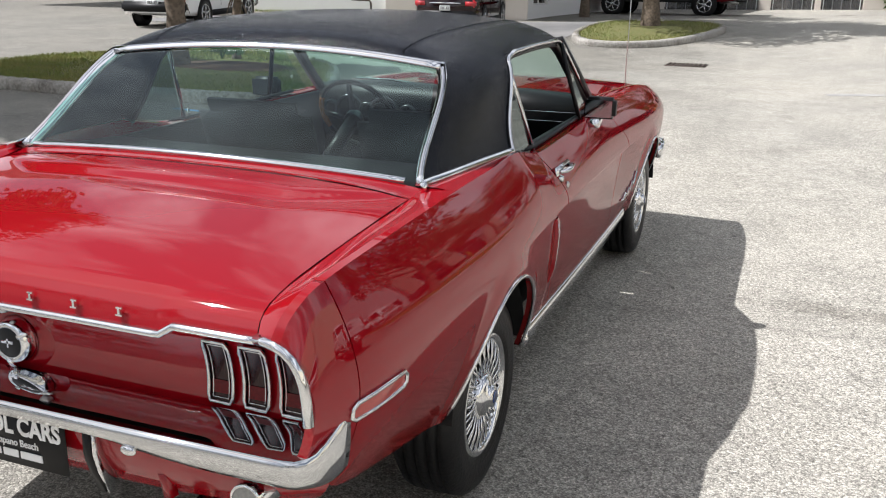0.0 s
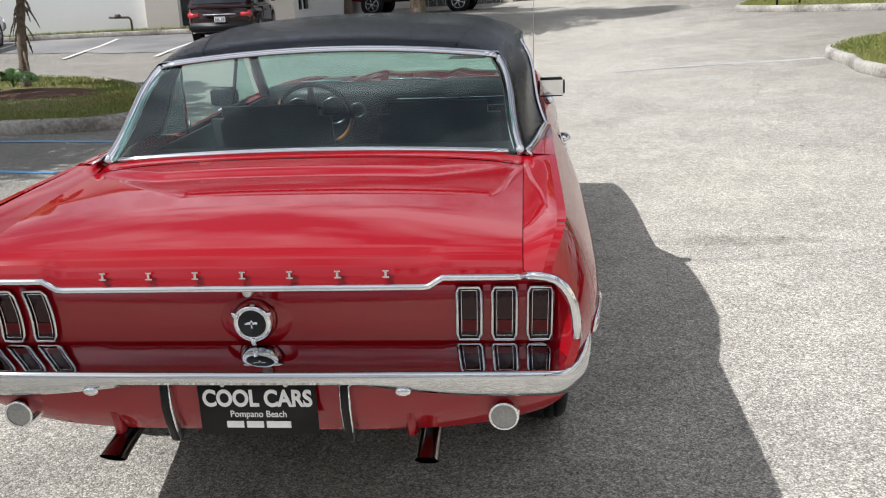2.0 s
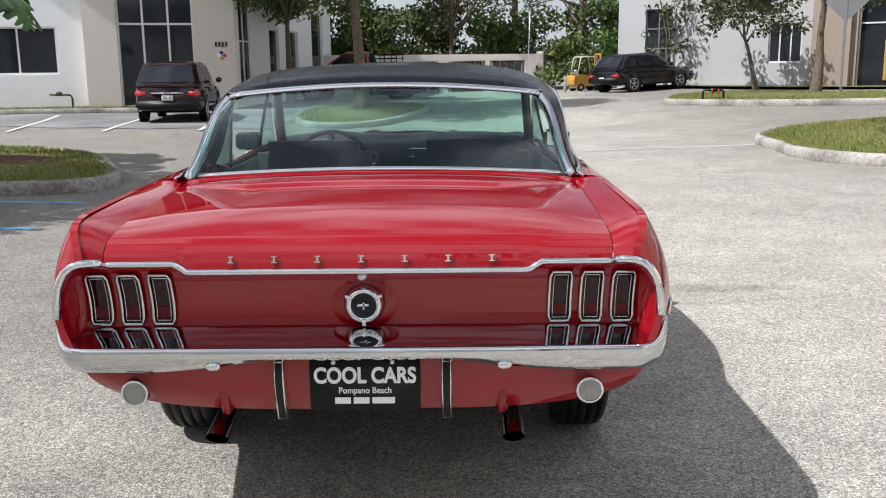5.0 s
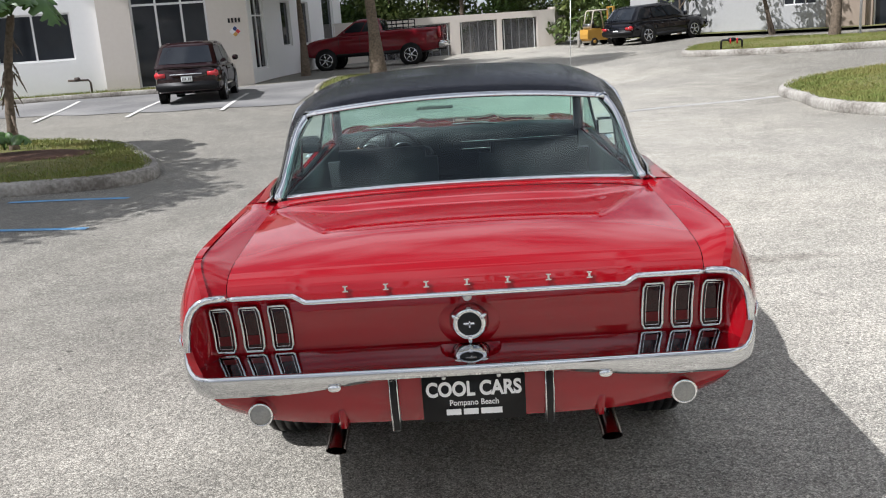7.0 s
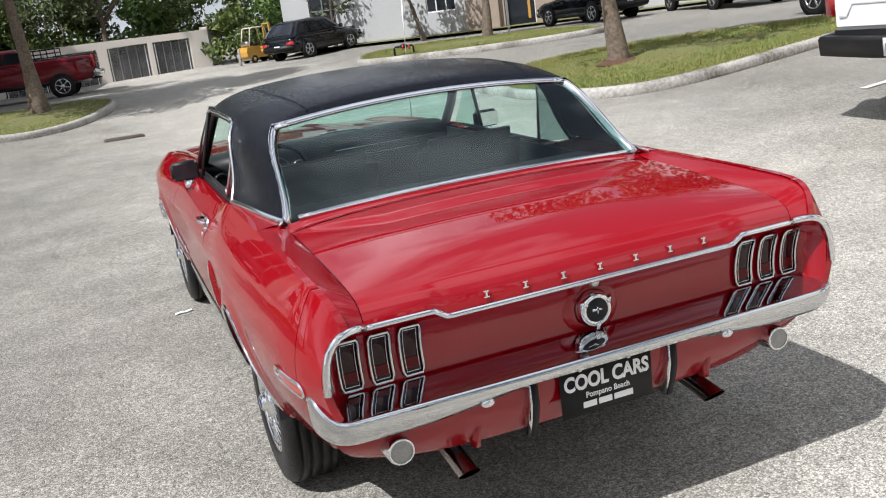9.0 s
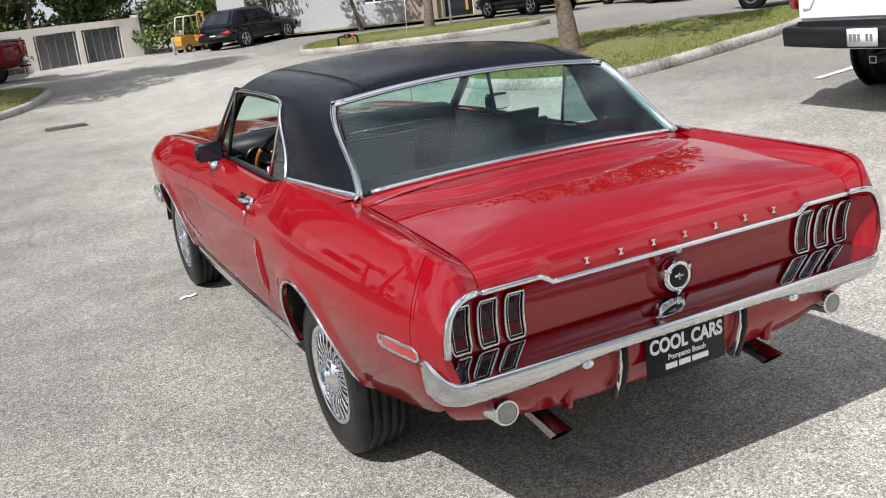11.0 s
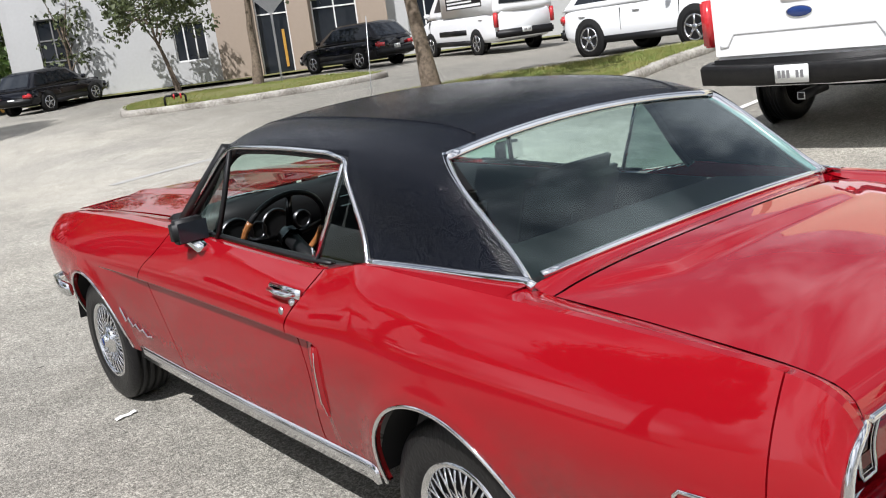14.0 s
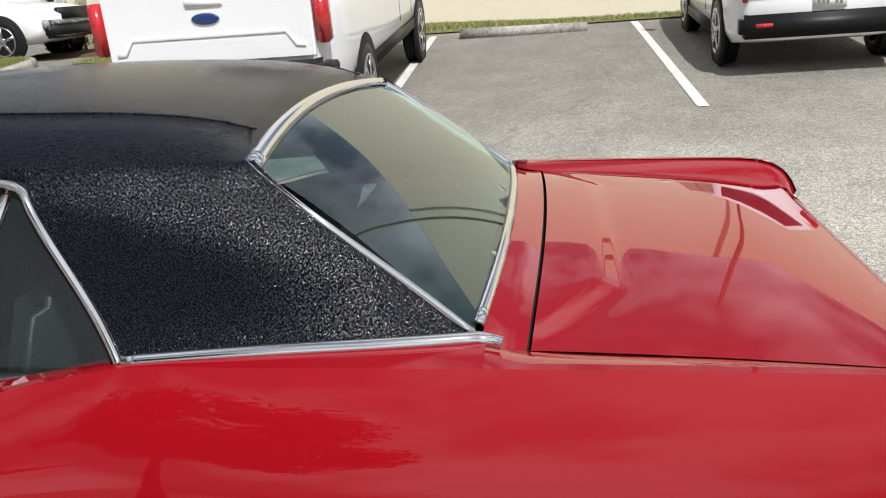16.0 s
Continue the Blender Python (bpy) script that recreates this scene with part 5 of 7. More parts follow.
def build_interior():
    part("cabin_floor", boxm(-0.72, 0.9, 0.33, 0.72, 3.0, 0.36), M_BLACK, car)
    part("firewall", boxm(-0.70, 3.10, 0.33, 0.70, 3.13, 0.90), M_BLACK, car)
    part("parcel_shelf", flip_up(surf(lambda u, v: Vector(((u * 2 - 1) * (0.70), 0.87 + 0.42 * v + 0.0, 0.968 - 0.025 * v)), 12, 4)), M_BLACK, car)
    for s in (1, -1):
        part("inner_trim_panel", boxm(s * 0.725, 0.95, 0.36, s * 0.74, 2.95, 0.93), M_UPHOL, car)
        c, b = rounded_seat(s * 0.36, 2.12, 0.52, 0.54, 0.60, 1.84, 0.52, 0.30)
        seat = part("front_seat", c, M_UPHOL, car, "black vinyl bucket seat")
        part("backrest", b, M_UPHOL, seat)
        if s < 0:
            part("lock_knob", sweep([(s * 0.765, 1.82, 0.93), (s * 0.765, 1.82, 0.975)], circle_sec(0.005, 8), up=Vector((1, 0, 0))), M_CHROME, car)
    c, b = rounded_seat(0, 1.45, 1.30, 0.45, 0.58, 1.24, 0.42, 0.36)
    rs = part("rear_seat", c, M_UPHOL, car)
    part("backrest", b, M_UPHOL, rs)
    dash = part("dashboard", flip_up(sweep([(-0.72, 3.0, 0.86), (-0.4, 2.97, 0.88), (0, 2.99, 0.87), (0.4, 2.97, 0.88), (0.72, 3.0, 0.86)], [(-0.17, 0.075), (-0.05, 0.115), (0.08, 0.10), (0.105, 0.04), (0.06, -0.17), (-0.17, -0.17)])), M_BLACK, car)
    for x, r in ((-0.53, 0.07), (-0.33, 0.07), (-0.20, 0.035), (-0.64, 0.035), (-0.43, 0.035)):
        g = part("gauge", lathe([(r * 0.9, 0.0), (r, -0.012), (r + 0.008, -0.01), (r + 0.01, 0.03)], 28, axis="y", m=Matrix.Translation((x, 2.87, 0.85))), M_DARKSTEEL, dash)
        part("dial", lathe([(0, -0.002), (r * 0.9, -0.002)], 24, axis="y", m=Matrix.Translation((x, 2.87, 0.85))), M_BLACK, g)
    for z in (0.905, 0.86):
        part("dash_trim", sweep([(0.02, 2.872, z), (0.36, 2.866, z), (0.70, 2.89, z)], circle_sec(0.003, 5)), M_CHROME, dash)
    # steering wheel: dark wooden rim, three bright spokes
    C = Matrix.Translation((-0.395, 2.69, 0.855)) @ Matrix.Rotation(radians(-62), 4, "X")
    ring = [C @ Vector((0.195 * math.cos(a), 0.195 * math.sin(a), 0)) for a in (2 * math.pi * k / 48 for k in range(48))]
    wheel = part("steering_wheel", sweep(ring, circle_sec(0.0125, 8), up=(C.to_3x3() @ Vector((0, 0, 1))), closed=True), M_BLACK, car, "three-spoke steering wheel with a part-wood rim")
    for a0 in (155, 5):
        arc = [C @ Vector((0.195 * math.cos(a), 0.195 * math.sin(a), 0)) for a in (radians(a0 + 6 * k) for k in range(10))]
        part("wood_grip", sweep(arc, circle_sec(0.0142, 8), up=(C.to_3x3() @ Vector((0, 0, 1)))), M_WOOD, wheel)
    for a in (0, 180, 270):
        d = Vector((math.cos(radians(a)), math.sin(radians(a)), 0))
        part("wheel_spoke", sweep([C @ (d * 0.05 + Vector((0, 0, -0.03))), C @ (d * 0.188)], [(-0.016, -0.003), (0.016, -0.003), (0.012, 0.003), (-0.012, 0.003)], up=(C.to_3x3() @ Vector((0, 0, 1)))), M_DARKSTEEL, wheel)
    part("horn_hub", lathe([(0.0, 0.0), (0.03, -0.002), (0.045, -0.02), (0.05, -0.06)], 28, axis="z", m=C), M_DARKSTEEL, wheel)
    col = part("steering_column", sweep([C @ Vector((0, 0, -0.05)), C @ Vector((0, 0, -0.35))], circle_sec(0.035, 12), up=Vector((1, 0, 0))), M_BLACK, car)
    im = part("interior_mirror", boxm(-0.11, 2.44, 1.235, 0.11, 2.46, 1.29, 0.008), M_BLACK, car)
    part("mirror_arm", sweep([(0, 2.46, 1.28), (0, 2.50, 1.335)], circle_sec(0.006, 6), up=Vector((1, 0, 0))), M_CHROME, im)


build_interior()


# ---- the lot: ground sheet, kerbs, grass, lines ----
def build_ground():
    xs = sorted(set([-2000, -600, -200, -100, -60, -40, -30, -24] + [round(-20 + 0.8 * k, 2) for k in range(64)] + [34, 40, 60, 100, 200, 600, 2000]))
    ys = sorted(set([-2000, -600, -200, -80, -40, -25, -16] + [round(-12 + 0.8 * k, 2) for k in range(70)] + [48, 56, 70, 100, 200, 600, 2000]))
    bm = bmesh.new()
    vs = [[bm.verts.new((x, y, ground_z(x, y))) for y in ys] for x in xs]
    for i in range(len(xs) - 1):
        for j in range(len(ys) - 1):
            bm.faces.new((vs[i][j], vs[i + 1][j], vs[i + 1][j + 1], vs[i][j + 1]))
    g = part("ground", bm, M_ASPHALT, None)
    tagged(g, "pale sun-bleached asphalt of a business park lot", "asphalt", kind="structure")


build_ground()


def smooth_loop(pts, n=10):
    """Closed curve through points."""
    out = []
    m = len(pts)
    for i in range(m):
        p0, p1, p2, p3 = (Vector((*pts[(i + d) % m], 0)) for d in (-1, 0, 1, 2))
        for k in range(n):
            t = k / n
            out.append(0.5 * ((2 * p1) + (p2 - p0) * t + (2 * p0 - 5 * p1 + 4 * p2 - p3) * t * t + (3 * p1 - p0 - 3 * p2 + p3) * t ** 3))
    return [(v.x, v.y) for v in out]


def inside(poly, x, y):
    c = False
    j = len(poly) - 1
    for i in range(len(poly)):
        (xi, yi), (xj, yj) = poly[i], poly[j]
        if (yi > y) != (yj > y) and x < (xj - xi) * (y - yi) / (yj - yi) + xi:
            c = not c
        j = i
    return c


def grass_blades(name, poly, count, hgt, lift, parent, seed):
    rng = random.Random(seed)
    x0, x1 = min(p[0] for p in poly), max(p[0] for p in poly)
    y0, y1 = min(p[1] for p in poly), max(p[1] for p in poly)
    verts, faces = [], []
    tries = 0
    while len(faces) < count and tries < count * 6:
        tries += 1
        x, y = rng.uniform(x0, x1), rng.uniform(y0, y1)
        if not inside(poly, x, y):
            continue
        z = ground_z(x, y) + lift
        a = rng.uniform(0, 6.283)
        w, h = rng.uniform(0.006, 0.014), hgt * rng.uniform(0.5, 1.3)
        dx, dy = math.cos(a) * w, math.sin(a) * w
        lx, ly = rng.uniform(-0.6, 0.6) * h, rng.uniform(-0.6, 0.6) * h
        k = len(verts)
        verts += [(x - dx, y - dy, z), (x + dx, y + dy, z), (x + lx, y + ly, z + h)]
        faces.append((k, k + 1, k + 2))
    me = bpy.data.meshes.new(name)
    me.from_pydata(verts, [], faces)
    me.materials.append(M_GRASS)
    ob = new(name, me)
    return tagged(ob, "short green and straw-coloured lawn grass", "grass", kind="stuff")


def island(pts, label, seed, blades, hgt=0.045):
    loop = smooth_loop(pts)
    loop.reverse() if sum((loop[i - 1][0] * loop[i][1] - loop[i][0] * loop[i - 1][1]) for i in range(len(loop))) < 0 else None
    kerb = sweep([(x, y, ground_z(x, y)) for x, y in loop], [(-0.08, -0.1), (0.09, -0.1), (0.09, 0.09), (0.07, 0.135), (0.03, 0.15), (-0.08, 0.15)], closed=True)
    k = part("kerb", kerb, M_CONC, None)
    tagged(k, "weathered concrete kerb round a " + label, "kerb", kind="structure")
    bm = bmesh.new()
    cx, cy = sum(p[0] for p in loop) / len(loop), sum(p[1] for p in loop) / len(loop)
    rings = []
    for f in (1.0, 0.75, 0.5, 0.25):
        rings.append([bm.verts.new((cx + (x - cx) * f, cy + (y - cy) * f, ground_z(cx + (x - cx) * f, cy + (y - cy) * f) + 0.125 + 0.05 * (1 - f))) for x, y in loop])
    c = bm.verts.new((cx, cy, ground_z(cx, cy) + 0.17))
    n = len(loop)
    for a, b in zip(rings, rings[1:]):
        for i in range(n):
            bm.faces.new((a[i], a[(i + 1) % n], b[(i + 1) % n], b[i]))
    for i in range(n):
        bm.faces.new((rings[-1][i], rings[-1][(i + 1) % n], c))
    tagged(part("lawn", flip_up(bm), M_SOIL, None), "mown lawn on a " + label, "lawn", kind="structure")
    grass_blades("grass", loop, blades, hgt, 0.13, None, seed)
    return loop


ISL1 = island([(5.5, 12.0), (5.25, 10.6), (5.35, 9.4), (6.05, 8.6), (7.6, 8.6), (10.4, 9.2), (12.2, 9.3), (12.6, 9.8), (11.6, 10.8), (10.2, 13.2), (8.4, 14.4), (6.6, 14.3), (5.6, 13.3)], "grass traffic island", 11, 70000)
ISL2 = island([(6.1, 22.3), (6.3, 21.4), (7.5, 20.0), (9.5, 18.8), (11.2, 18.5), (11.7, 19.1), (11.2, 21.8), (9.8, 24.4), (7.2, 24.2)], "grass traffic island", 12, 26000)
ISLL = island([(-3.85, 8.6), (-4.0, 8.0), (-4.7, 7.75), (-7.2, 7.7), (-9.5, 8.2), (-10, 10.5), (-8.5, 12.7), (-6.8, 12.6), (-5.3, 11.5), (-4.4, 9.9)], "planted traffic island", 13, 32000)
ISLM = island([(-3.3, 20.0), (-2.4, 19.9), (-1.2, 21.2), (-0.4, 23.4), (-0.9, 24.6), (-2.6, 24.6), (-3.5, 24.2), (-3.7, 22.0)], "grass traffic island", 14, 6000)


def strip(name, a, b, w, material, label, category, n=12, lift=0.005):
    a, b = Vector((*a, 0)), Vector((*b, 0))
    d = (b - a).normalized()
    side = Vector((-d.y, d.x, 0)) * w / 2

    def f(u, v):
        p = a.lerp(b, u) + side * (v * 2 - 1)
        return Vector((p.x, p.y, ground_z(p.x, p.y) + lift))
    bm = surf(f, n, 2)
    flip_up(bm)
    for fc in bm.faces:
        if fc.normal.z < 0:
            fc.normal_flip()
    return tagged(part(name, bm, material, None), label, category, kind="structure")


for a, b in (((7.0, 2.52), (12.3, 2.6)), ((6.55, -0.62), (12.5, -0.48)), ((6.6, 5.4), (12.0, 5.4)), ((6.6, -3.6), (12.0, -3.4))):
    strip("parking_line", a, b, 0.11, M_LINEW, "worn white parking bay line", "line", 24, 0.008)
for a, b in (((-7.15, 17.1), (-7.75, 21.4)), ((-9.2, 17.1), (-10.4, 22.6)), ((-5.25, 17.7), (-5.65, 22.2)), ((-11.6, 17.0), (-12.9, 22.0))):
    strip("parking_line", a, b, 0.10, M_LINEW, "worn white parking bay line", "line", 24, 0.022)
strip("stop_line", (2.0, 12.0), (5.4, 13.0), 0.16, M_LINEF, "faded white line across the drive", "line")
strip("bay_line", (-4.9, 5.72), (-3.5, 5.62), 0.09, M_LINEB, "worn blue parking bay line", "line")
strip("bay_line", (-5.0, 7.2), (-3.62, 7.08), 0.09, M_LINEB, "worn blue parking bay line", "line")
strip("pale_apron", (2.6, 31.8), (9.5, 37.5), 0.5, M_CONC, "pale concrete gutter strip", "concrete", 20)


def bay_patch(u, v):
    x = -15.5 + 11.7 * u
    front = interp([(-15.5, 19.6), (-10.7, 18.9), (-6.5, 18.0), (-3.8, 18.9)], x) + 0.12 * math.sin(3.1 * x)
    back = 21.45 + (x + 17.6) * 0.2864
    y = front + (back - front) * v
    return Vector((x, y, ground_z(x, y) + 0.012))


tagged(part("dark_asphalt", face_out(surf(bay_patch, 48, 16), (0, 0, 1)), M_PATCH, None), "darker worn asphalt of the bays by the building", "asphalt", kind="structure")


def build_small_ground():
    b = bmesh.new()
    box(b, -0.92, 17.25, ground_z(-0.5, 17.5) - 0.02, -0.12, 17.95, ground_z(-0.5, 17.5) + 0.012, 0.006)
    gr = thing("drain_grate", "rusty iron drain grate in the asphalt", "drain")
    part("grate_frame", b, M_IRON, gr)
    for k in range(9):
        part("grate_bar", boxm(-0.88 + 0.085 * k, 17.3, ground_z(-0.5, 17.5) + 0.008, -0.85 + 0.085 * k, 17.9, ground_z(-0.5, 17.5) + 0.03), M_IRON, gr, smooth=False)
    # concrete wheel stops
    for (x, y, l, r) in ((11.95, 1.2, 1.9, 90), (11.95, 3.9, 1.9, 90), (14.6, 11.2, 1.8, 20)):
        z = ground_z(x, y)
        b = sweep([(-l / 2, 0, 0), (l / 2, 0, 0)], [(-0.09, -0.02), (0.09, -0.02), (0.07, 0.1), (0.04, 0.13), (-0.04, 0.13), (-0.07, 0.1)])
        ws = part("wheel_stop", b, M_CONC, None)
        ws.matrix_basis = pose(x, y, z, 0, 0, r)
        tagged(ws, "pale concrete wheel stop", "wheel stop", "wheel stops")
    # backflow pipes on the lawn
    z = ground_z(6.9, 21.0) + 0.14
    v = thing("backflow_valve", "black pipe valve with red handles on the lawn", "valve", pose(6.95, 21.0, z, 0, 0, -20) @ Matrix.Scale(0.6, 4))
    part("pipe", sweep([(-0.42, 0, -0.05), (-0.42, 0, 0.30), (-0.36, 0, 0.36), (0.36, 0, 0.36), (0.42, 0, 0.30), (0.42, 0, -0.05)], circle_sec(0.045, 8), up=Vector((0, 1, 0))), M_BLACK, v)
    part("valve_body", boxm(-0.15, -0.08, 0.28, 0.15, 0.08, 0.45, 0.03), M_BLACK, v)
    for x in (-0.05, 0.22):
        part("handle", boxm(x - 0.02, -0.1, 0.2, x + 0.04, 0.1, 0.42, 0.015), M_REDPIPE, v)
    # scrap of paper by the front wheel
    bm = surf(lambda u, w: Vector((-0.99 + 0.11 * u, 3.60 + 0.035 * w + 0.02 * u, -0.05 + 0.006 * math.sin(5 * u) ** 2)), 6, 3)
    tagged(part("paper_scrap", bm, M_WHITEINK, None), "small white scrap lying on the asphalt", "litter")
    # bollards by the drive
    for x, y in ((4.7, 33.0), (5.1, 34.5)):
        tagged(part("bollard", lathe([(0.0, 0.62), (0.05, 0.6), (0.055, 0.0)], 12, axis="z", m=Matrix.Translation((x, y, ground_z(x, y)))), M_CONC, None), "short pale bollard beside the drive", "bollard", "bollards")


build_small_ground()


# ---- buildings ----
def loft(stations, bm=None):
    """Skin over rings of equal length, capped."""
    bm = bm or bmesh.new()
    rings = [[bm.verts.new(p) for p in st] for st in stations]
    for a, b in zip(rings, rings[1:]):
        for j in range(len(a)):
            bm.faces.new((a[j], b[j], b[(j + 1) % len(a)], a[(j + 1) % len(a)]))
    bm.faces.new(rings[0])
    bm.faces.new(rings[-1][::-1])
    return flip_up(bm)


def facade(name, label, origin, angle, width, height, openings, material, thick=0.25, kind="structure"):
    """Wall with openings right through it: (x0, z0, x1, z1) in the wall's own frame; x along, -y outward."""
    xs = sorted({0, width, *[o[0] for o in openings], *[o[2] for o in openings]})
    zs = sorted({-0.6, height, *[o[1] for o in openings], *[o[3] for o in openings]})
    bm = bmesh.new()

    def hole(x, z):
        return any(o[0] < x < o[2] and o[1] < z < o[3] for o in openings)
    for i in range(len(xs) - 1):
        for j in range(len(zs) - 1):
            if not hole((xs[i] + xs[i + 1]) / 2, (zs[j] + zs[j + 1]) / 2):
                for y in (0, thick):
                    q = [bm.verts.new(p) for p in ((xs[i], y, zs[j]), (xs[i + 1], y, zs[j]), (xs[i + 1], y, zs[j + 1]), (xs[i], y, zs[j + 1]))]
                    bm.faces.new(q if y == 0 else q[::-1])
    for x0, z0, x1, z1 in openings:
        for a, b in (((x0, z0), (x1, z0)), ((x1, z0), (x1, z1)), ((x1, z1), (x0, z1)), ((x0, z1), (x0, z0))):
            bm.faces.new([bm.verts.new(p) for p in ((a[0], 0, a[1]), (b[0], 0, b[1]), (b[0], thick, b[1]), (a[0], thick, a[1]))])
    for a, b in (((0, height), (width, height)), ((0, -0.6), (0, height)), ((width, -0.6), (width, height))):
        bm.faces.new([bm.verts.new(p) for p in ((a[0], 0, a[1]), (b[0], 0, b[1]), (b[0], thick, b[1]), (a[0], thick, a[1]))])
    bmesh.ops.remove_doubles(bm, verts=bm.verts, dist=0.0005)
    ob = part(name, flip_up(bm), material, None, smooth=False)
    ob.matrix_basis = pose(origin[0], origin[1], origin[2], 0, 0, angle)
    return tagged(ob, label, "wall", kind=kind)


def window(wall, x0, z0, x1, z1, cols, rows, frame_m, deep=0.10, fw=0.05, name="window"):
    """Framed glazing set in an opening of a wall."""
    b = bmesh.new()
    for k in range(cols + 1):
        x = x0 + (x1 - x0) * k / cols
        box(b, x - fw / 2 + (fw / 2 if k == 0 else 0) - (fw / 2 if k == cols else 0), deep - 0.03, z0, x + fw / 2 + (fw / 2 if k == 0 else 0) - (fw / 2 if k == cols else 0), deep + 0.03, z1)
    for k in range(rows + 1):
        z = z0 + (z1 - z0) * k / rows
        o = fw / 2 if k == 0 else (-fw / 2 if k == rows else 0)
        box(b, x0, deep - 0.028, z - fw / 2 + o, x1, deep + 0.028, z + fw / 2 + o)
    fr = part(name, b, frame_m, wall, "framed dark commercial window", smooth=False)
    for i in range(cols):
        for j in range(rows):
            part("pane", boxm(x0 + (x1 - x0) * i / cols + 0.01, deep + 0.004, z0 + (z1 - z0) * j / rows + 0.01, x0 + (x1 - x0) * (i + 1) / cols - 0.01, deep + 0.016, z0 + (z1 - z0) * (j + 1) / rows - 0.01), M_DARKGLASS, fr, smooth=False)
    return fr


def left_building():
    A = 16.0
    ox, oy = -17.6, 22.45
    oz = 0.3
    # x along the wall: window, beige pier, tall glazing, beige pier
    ops = [(0.6, 1.0, 2.4, 2.35), (4.75, 0.98, 6.85, 2.32)]
    w = facade("wall_west_front", "white stucco front wall with dark windows", (ox, oy, oz), A, 7.6, 7.5, ops, M_STUCCO)
    for o in ops:
        window(w, *o, 2, 1, M_FRAMEW)
    e = facade("wall_west_entrance", "beige stucco entrance bay with tall dark glazing", (ox + math.cos(radians(A)) * 7.6 + math.sin(radians(A)) * 0.25, oy + math.sin(radians(A)) * 7.6 - math.cos(radians(A)) * 0.25, oz), A, 4.25, 8.2, [(0.92, 0.0, 3.08, 7.2)], M_BEIGE, 0.5)
    window(e, 0.92, 0.0, 3.08, 7.2, 3, 3, M_FRAMEW, 0.22, 0.06, "entrance_glazing")
    # house number as bars, hazard diamond
    for k in range(4):
        part("number_bar", boxm(3.66 + 0.10 * k, -0.02, 1.74, 3.72 + 0.10 * k, 0.0, 1.87), M_BLACK, e, smooth=False)
    d = part("hazard_diamond", boxm(-0.12, -0.012, -0.12, 0.12, 0.0, 0.12), M_WHITEINK, e, "small four-colour hazard diamond", smooth=False)
    d.matrix_basis = pose(3.84, 0, 1.48, 0, 45, 0)
    for m_, (a, b2) in ((M_BLUEOVAL, (-0.11, 0.005)), (M_REDPIPE, (0.005, 0.005)), (M_YELLOW, (0.005, -0.11))):
        part("hazard_field", boxm(a, -0.018, b2, a + 0.105, -0.011, b2 + 0.105), m_, d, smooth=False)
    cx, cy = ox + math.cos(radians(A)) * 11.85, oy + math.sin(radians(A)) * 11.85
    s1 = facade("wall_west_side", "white stucco side wall with narrow windows", (cx, cy, oz), 82, 11, 7.5, [(0.4, 0.3, 1.5, 6.8), (3.2, 0.9, 4.2, 2.4), (5.4, 0.9, 6.4, 2.4), (8.2, 0.0, 9.8, 3.2)], M_STUCCO)
    for o, cc, rr in (((0.4, 0.3, 1.5, 6.8), 2, 4), ((3.2, 0.9, 4.2, 2.4), 1, 1), ((5.4, 0.9, 6.4, 2.4), 1, 1), ((8.2, 0.0, 9.8, 3.2), 1, 1)):
        window(s1, *o, cc, rr, M_FRAMEW)
    tagged(part("roof_slab", boxm(-30, 23, 7.6, -7, 44, 7.7), M_CONC, None), "flat roof slab of the white building", "roof", kind="structure")
    # standpipe by the wall
    px, py = -10.9, 23.9
    p = thing("standpipe", "thin dark water pipe standing by the white wall", "pipe", pose(px, py, ground_z(px, py), 0, 0, A))
    part("pipe", sweep([(0.35, 0, -0.1), (0.35, 0, 0.42), (0.3, 0, 0.5), (-0.25, 0, 0.52)], circle_sec(0.03, 6), up=Vector((0, 1, 0))), M_IRON, p)
    part("tap", boxm(-0.08, -0.05, 0.48, 0.08, 0.05, 0.6, 0.02), M_IRON, p)
    # kerb and grass strip before the wall
    a, b2 = Vector((-17.6, 21.6, 0)), Vector((-6.6, 24.75, 0))
    bm = sweep([(*(a.lerp(b2, k / 10).xy), ground_z(*(a.lerp(b2, k / 10).xy))) for k in range(11)], [(-0.08, -0.1), (0.08, -0.1), (0.08, 0.12), (0.05, 0.14), (-0.08, 0.14)])
    tagged(part("kerb", bm, M_CONC, None), "weathered concrete kerb along the building", "kerb", kind="structure")
    poly = [(-17.6, 21.7), (-6.7, 24.85), (-6.9, 25.5), (-17.8, 22.35)]
    bm = surf(lambda u, v: Vector((poly[0][0] + (poly[1][0] - poly[0][0]) * u - 0.2 * v, poly[0][1] + (poly[1][1] - poly[0][1]) * u + 0.7 * v, ground_z(poly[0][0] + (poly[1][0] - poly[0][0]) * u, poly[0][1] + (poly[1][1] - poly[0][1]) * u) + 0.12)), 12, 2)
    tagged(part("lawn_strip", bm, M_SOIL, None), "narrow grass strip along the building", "lawn", kind="structure")
    grass_blades("grass", poly, 3500, 0.07, 0.12, None, 21)


left_building()


